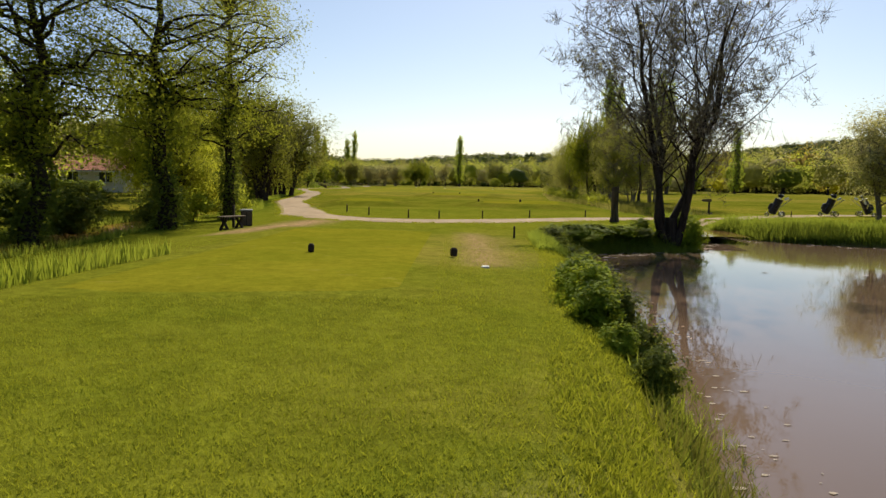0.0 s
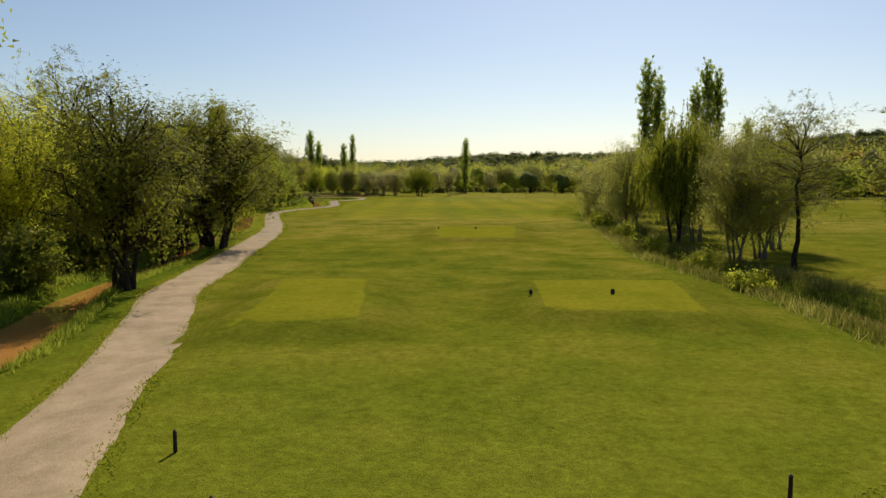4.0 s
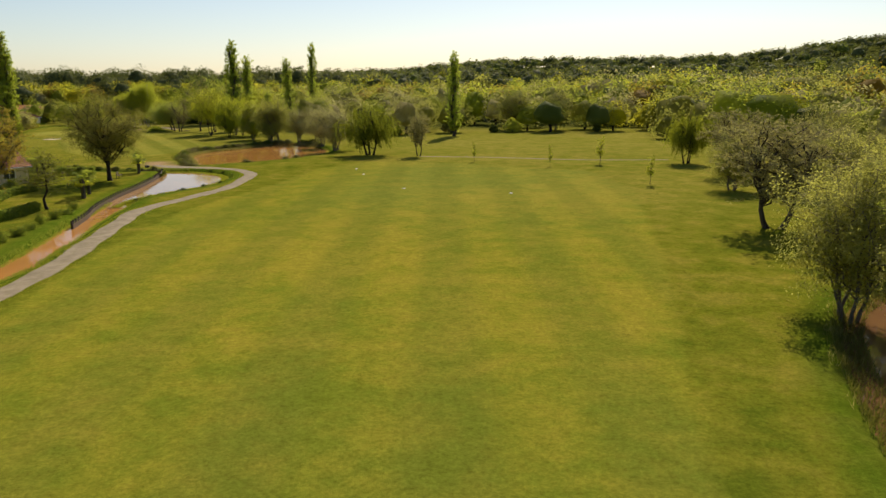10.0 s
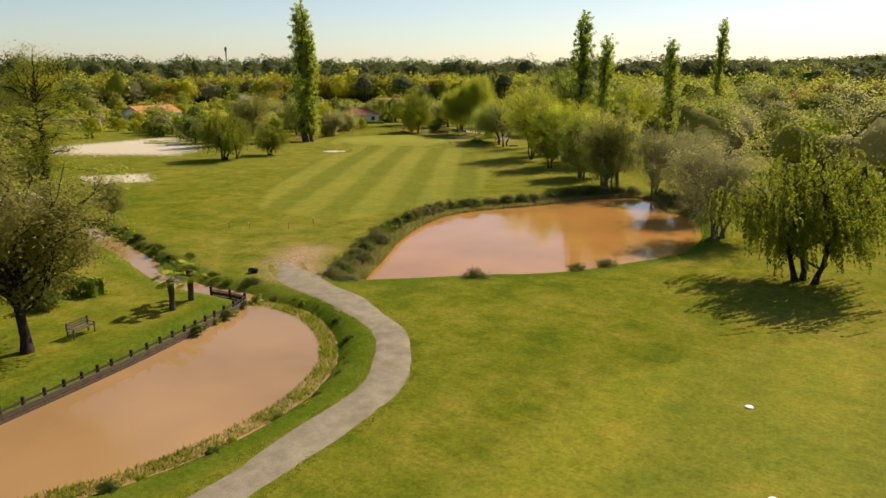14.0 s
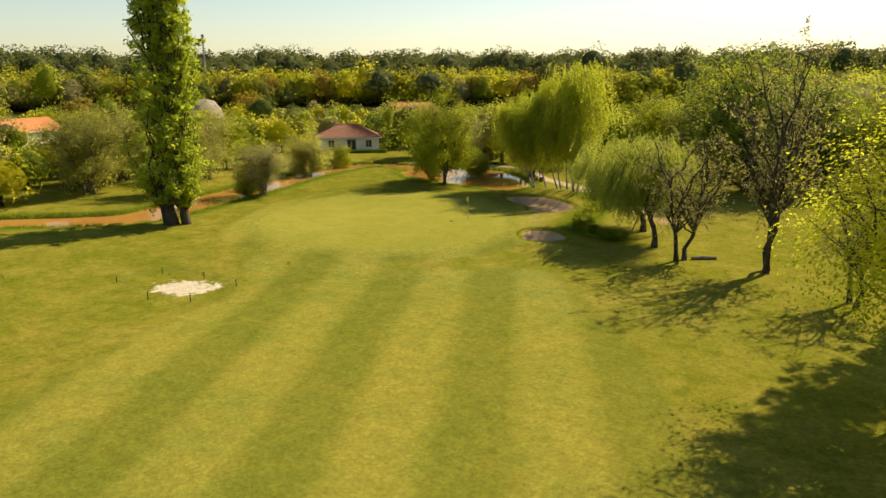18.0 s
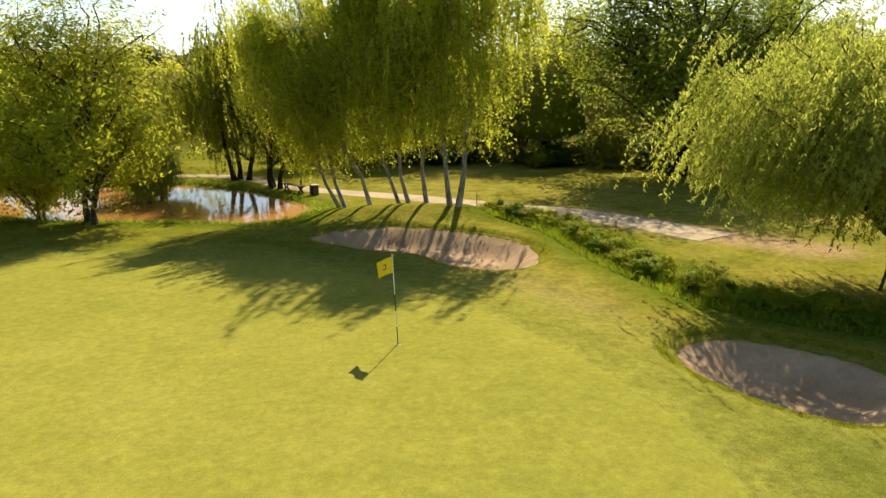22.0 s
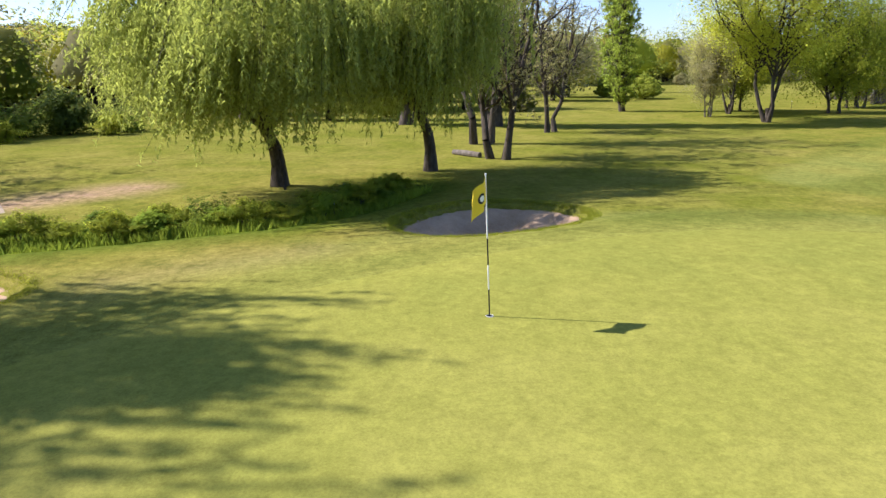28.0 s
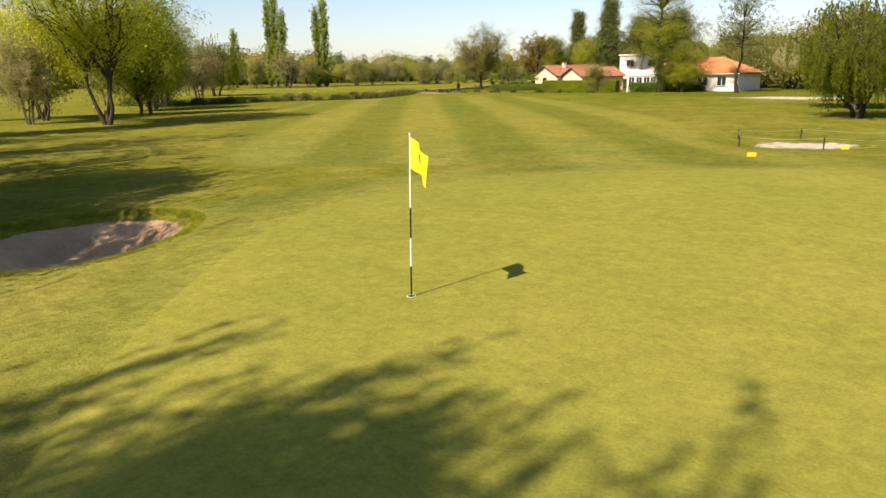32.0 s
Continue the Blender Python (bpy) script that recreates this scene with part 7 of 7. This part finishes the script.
def house(p, q, depth, eave, ridge, wall, roof, label, wins=(), side_wins=(), name="house", kind="gable", over=0.45, chimney=None):
    """Front wall from p to q; the house lies to the left of that line. The ridge runs along the front."""
    L = math.hypot(q[0] - p[0], q[1] - p[1])
    ob = thing(name, label, "house", p[0], p[1], math.degrees(math.atan2(q[1] - p[1], q[0] - p[0])))
    D = depth
    hip = min(L, D) * 0.45 if kind == "hip" else 0.0
    if kind == "flat":
        part("wall", box_bm(L, D, eave, (L / 2, D / 2, -0.3)), wall, ob)
        part("roof", box_bm(L + 0.5, D + 0.5, 0.25, (L / 2, D / 2, eave - 0.28), 0.03), roof, ob)
    else:
        V = [(0, 0, -0.3), (L, 0, -0.3), (L, D, -0.3), (0, D, -0.3), (0, 0, eave), (L, 0, eave), (L, D, eave), (0, D, eave)]
        F = [(0, 1, 5, 4), (2, 3, 7, 6)]
        if kind == "gable":
            V += [(0, D / 2, ridge - 0.02), (L, D / 2, ridge - 0.02)]
            F += [(1, 2, 6, 9, 5), (3, 0, 4, 8, 7)]
        else:
            F += [(1, 2, 6, 5), (3, 0, 4, 7), (4, 5, 6, 7)]
        mesh_obj("wall", V, F, wall, ob)
        k = over * (ridge - eave) / (D / 2)
        e = eave - k
        tiled(ob, (-over, -over, e), (L + over, -over, e), (L + over - hip - (over if hip else 0), D / 2, ridge), (-over + hip + (over if hip else 0), D / 2, ridge), roof)
        tiled(ob, (L + over, D + over, e), (-over, D + over, e), (-over + hip + (over if hip else 0), D / 2, ridge), (L + over - hip - (over if hip else 0), D / 2, ridge), roof)
        if hip:
            tiled(ob, (-over, D + over, e), (-over, -over, e), (hip, D / 2, ridge), (hip, D / 2, ridge), roof, "roof_hip")
            tiled(ob, (L + over, -over, e), (L + over, D + over, e), (L - hip, D / 2, ridge), (L - hip, D / 2, ridge), roof, "roof_hip")
        part("ridge_tiles", tube_bm([(hip - (over if not hip else 0), D / 2, ridge + 0.1), (L - hip + (over if not hip else 0), D / 2, ridge + 0.1)], 0.13, 8), roof, ob)
        part("gutter", tube_bm([(-over, -over - 0.06, e - 0.02), (L + over, -over - 0.06, e - 0.02)], 0.06, 6), M_WHITE, ob)
    for x, z, w, h, nm in wins:
        opening(ob, x, z, w, h, 0.0, nm)
    for y, z, w, h, nm in side_wins:
        part(nm, box_bm(0.10, w, h, (L, y, z)), M_GLASS, ob)
        part("sill", box_bm(0.22, w + 0.2, 0.06, (L, y, z - 0.06), 0.008), M_WHITE, ob)
    if chimney:
        cx, cy = chimney
        part("chimney", box_bm(0.6, 0.6, 1.3, (cx, cy, ridge - 0.7), 0.02), wall, ob)
        part("chimney_cap", box_bm(0.75, 0.75, 0.1, (cx, cy, ridge + 0.6), 0.02), roof, ob)
    return ob


W, DOOR = "window", "door"
house((-53, 94), (-42.3, 96), 7, 2.2, 3.5, M_WALL, M_TILE, "white house with red clay tiles behind the trees", [(2.5, 1.0, 1.2, 1.1, W), (6, 0.1, 1.0, 2.1, DOOR), (9, 1.0, 1.2, 1.1, W)])
house((-60, 106), (-46, 108), 7, 4.6, 6.1, M_BRICK, M_TILE, "tall brown building behind the white house", [(3, 1.2, 1.1, 1.2, W), (9, 1.2, 1.1, 1.2, W)])
house((-70.2, 227.3), (-63.5, 236.6), 7.5, 2.5, 4.1, M_WALLC, M_TILE, "low pale yellow garden house with clay-tile roof", [(2.5, 0.9, 1.2, 1.2, W), (5.5, 0.1, 1.0, 2.1, DOOR), (9, 0.9, 1.4, 1.2, W)], [(3.5, 0.9, 1.2, 1.2, W)], chimney=(8, 4.6))
house((-76.5, 236.5), (-71.5, 243.5), 5.5, 2.4, 3.7, M_WALLC, M_TILE, "low yellow clay-roofed outbuilding in the garden", [(2, 0.9, 1.0, 1.0, W), (6, 0.1, 1.6, 2.1, DOOR)])
house((-87, 253.3), (-101.5, 257.3), 8, 2.7, 4.6, M_WALL, M_TILEO, "long white house with bright orange hipped roof", [(3, 0.9, 1.4, 1.2, W), (6.5, 0.1, 1.6, 2.1, DOOR), (10, 0.9, 1.4, 1.2, W), (12.8, 0.9, 1.2, 1.2, W)], kind="hip")
house((-86.4, 258.0), (-91.0, 259.3), 3.4, 2.4, 2.9, M_WHITE, M_WHITE, "white glazed conservatory of the orange-roofed house", [(0.8, 0.7, 0.9, 1.4, W), (2.0, 0.7, 0.9, 1.4, W), (3.2, 0.7, 0.9, 1.4, W), (4.2, 0.7, 0.7, 1.4, W)], name="conservatory", over=0.15)
house((-75.5, 222), (-84, 220), 7, 6.2, 6.2, M_WALL, M_WALL, "white two-storey flat-roofed house behind", [(2, 3.9, 1.3, 1.2, W), (6, 3.9, 1.3, 1.2, W)], kind="flat")
house((-115, 246), (-124, 247.5), 7, 2.6, 4.3, M_WALL, M_TILE, "small white house with a pale tiled roof", [(2, 0.9, 1.2, 1.2, W), (5.5, 0.1, 1.4, 2.1, DOOR)], kind="hip")
house((-164.5, 393), (-157.0, 400.5), 8, 2.7, 4.5, M_WALL, M_TILEB, "white bungalow with brown tiled roof behind the pond", [(2.3, 0.9, 1.0, 1.2, W), (5.8, 0.1, 1.5, 2.1, "french_window"), (8.8, 0.9, 1.0, 1.2, W)], kind="hip")
house((-214, 471), (-204, 477), 8, 2.9, 5.0, M_WALL, M_TILEO, "distant white house with orange roof", [(3, 0.9, 1.4, 1.2, W), (7, 0.9, 1.4, 1.2, W)])
house((-186, 441), (-178, 447), 8, 2.9, 5.2, M_WALL, M_TILE, "distant house with red clay roof among trees", [(3, 0.9, 1.4, 1.2, W), (7, 0.9, 1.4, 1.2, W)], chimney=(4, 4))
house((-217, 360), (-222, 378), 8, 2.8, 4.8, M_WALL, M_TILEO, "distant long house with orange roof", [(3, 0.9, 1.4, 1.2, W), (8, 0.9, 1.4, 1.2, W), (14, 0.9, 1.4, 1.2, W)])
house((-204, 324), (-197, 333), 7, 3.2, 3.2, M_BRICK, M_WOOD, "brown flat-roofed house behind the sand", [(3, 0.9, 1.4, 1.2, W), (8, 0.9, 1.4, 1.2, W)], kind="flat")


def mast():
    ob = thing("lattice_mast", "tall thin grey mast above the woods", "mast", -340.7, 500.8, z=3.0)
    part("lower_tube", cyl(0.45, 14, (0, 0, 0), 10, 0.38), M_METAL, ob)
    part("upper_tube", cyl(0.38, 13, (0, 0, 14), 10, 0.30), M_METAL, ob)
    for k in range(3):
        a = k * 2.094
        part("antenna", box_bm(0.3, 0.3, 2.2, (0.5 * math.cos(a), 0.5 * math.sin(a), 24.5), 0.03), M_METAL, ob)
    dome = thing("igloo_shelter", "pale rough dome-shaped rock shelter", "shelter", -263, 443, 120)
    bm = bmesh.new()
    bmesh.ops.create_icosphere(bm, subdivisions=3, radius=1.0)
    rng = random.Random(2)
    for v in bm.verts:
        v.co = Vector((v.co.x * 6.5, v.co.y * 4.5, max(-0.05, v.co.z) * 6.3)) * (1 + rng.uniform(-0.05, 0.05))
    part("shell", bm, M_ROCK, dome)
    part("entrance", box_bm(0.6, 2.4, 2.6, (6.0, 0, 1.6), 0.2), M_BLACK, dome, "dark round entrance")


mast()


# ---- sand and worn ground ----
def sand_patches():
    rope = thing("rope_barrier", "low rope barrier on thin posts round the sand", "barrier", -113.2, 330.4)
    ring = [(-4.6, -2.4), (-4.2, 0.8), (-0.8, 1.8), (2.5, 1.9), (3.0, -2.0), (0.3, -3.2)]
    for i, (x, y) in enumerate(ring):
        part("post", cyl(0.03, 0.62, (x, y, -0.05), 6), M_DARKWOOD, rope)
        x2, y2 = ring[(i + 1) % 6]
        part("rope", tube_bm([(x, y, 0.52), ((x + x2) / 2, (y + y2) / 2, 0.42), (x2, y2, 0.52)], 0.006, 5), M_METAL, rope)
    mk = thing("ground_sign", "small yellow sign plate standing in the grass", "sign", -111.8, 338, 20, group="yellow ground signs")
    part("plate", box_bm(0.32, 0.03, 0.15, (0, 0, 0.05), 0.01), M_YELLOW, mk)
    part("peg", cyl(0.012, 0.2, (0, 0.03, -0.1), 6), M_METAL, mk)
    repeat(mk, [(-114.8, 332.7, 30)])


sand_patches()
ribbon("path_3", smooth_line([(-12.7, 272.7), (0, 269.5), (12, 266.5), (30, 264)], 1.0), 0.42, M_PATH, 0.02, "faint worn path across the far rough", "path")


def pond_scum():
    """Pale floating flakes that drift along the far shore."""
    rng = np.random.default_rng(23)
    V, F = [], []
    shore = [p for p in POND_START if p[1] > 44 and p[0] < 20]
    P = np.concatenate((along(shore, 420, -1.6, -0.3, rng), along([p for p in POND_START if 28 < p[1] < 44 and p[0] < 0], 160, -1.4, -0.4, rng), np.column_stack((rng.uniform(-4, 8, 60), rng.uniform(30, 46, 60)))))
    for x, y in P:
        n, r, a0 = 7, rng.uniform(0.02, 0.09) * (1 if y > 44 else 0.35), len(V)
        sx = rng.uniform(1.0, 2.6)
        for k in range(n):
            q = r * rng.uniform(0.6, 1.2)
            V.append((x + sx * q * math.cos(k * 6.283 / n), y + q * math.sin(k * 6.283 / n), WATER_LOW + 0.006))
        F.append(tuple(range(a0, a0 + n)))
    ob = mesh_obj("floating_scum", V, F, M_SCUM)
    tagged(ob, "pale scum flakes floating on the pond", "pond scum", kind="stuff")


pond_scum()
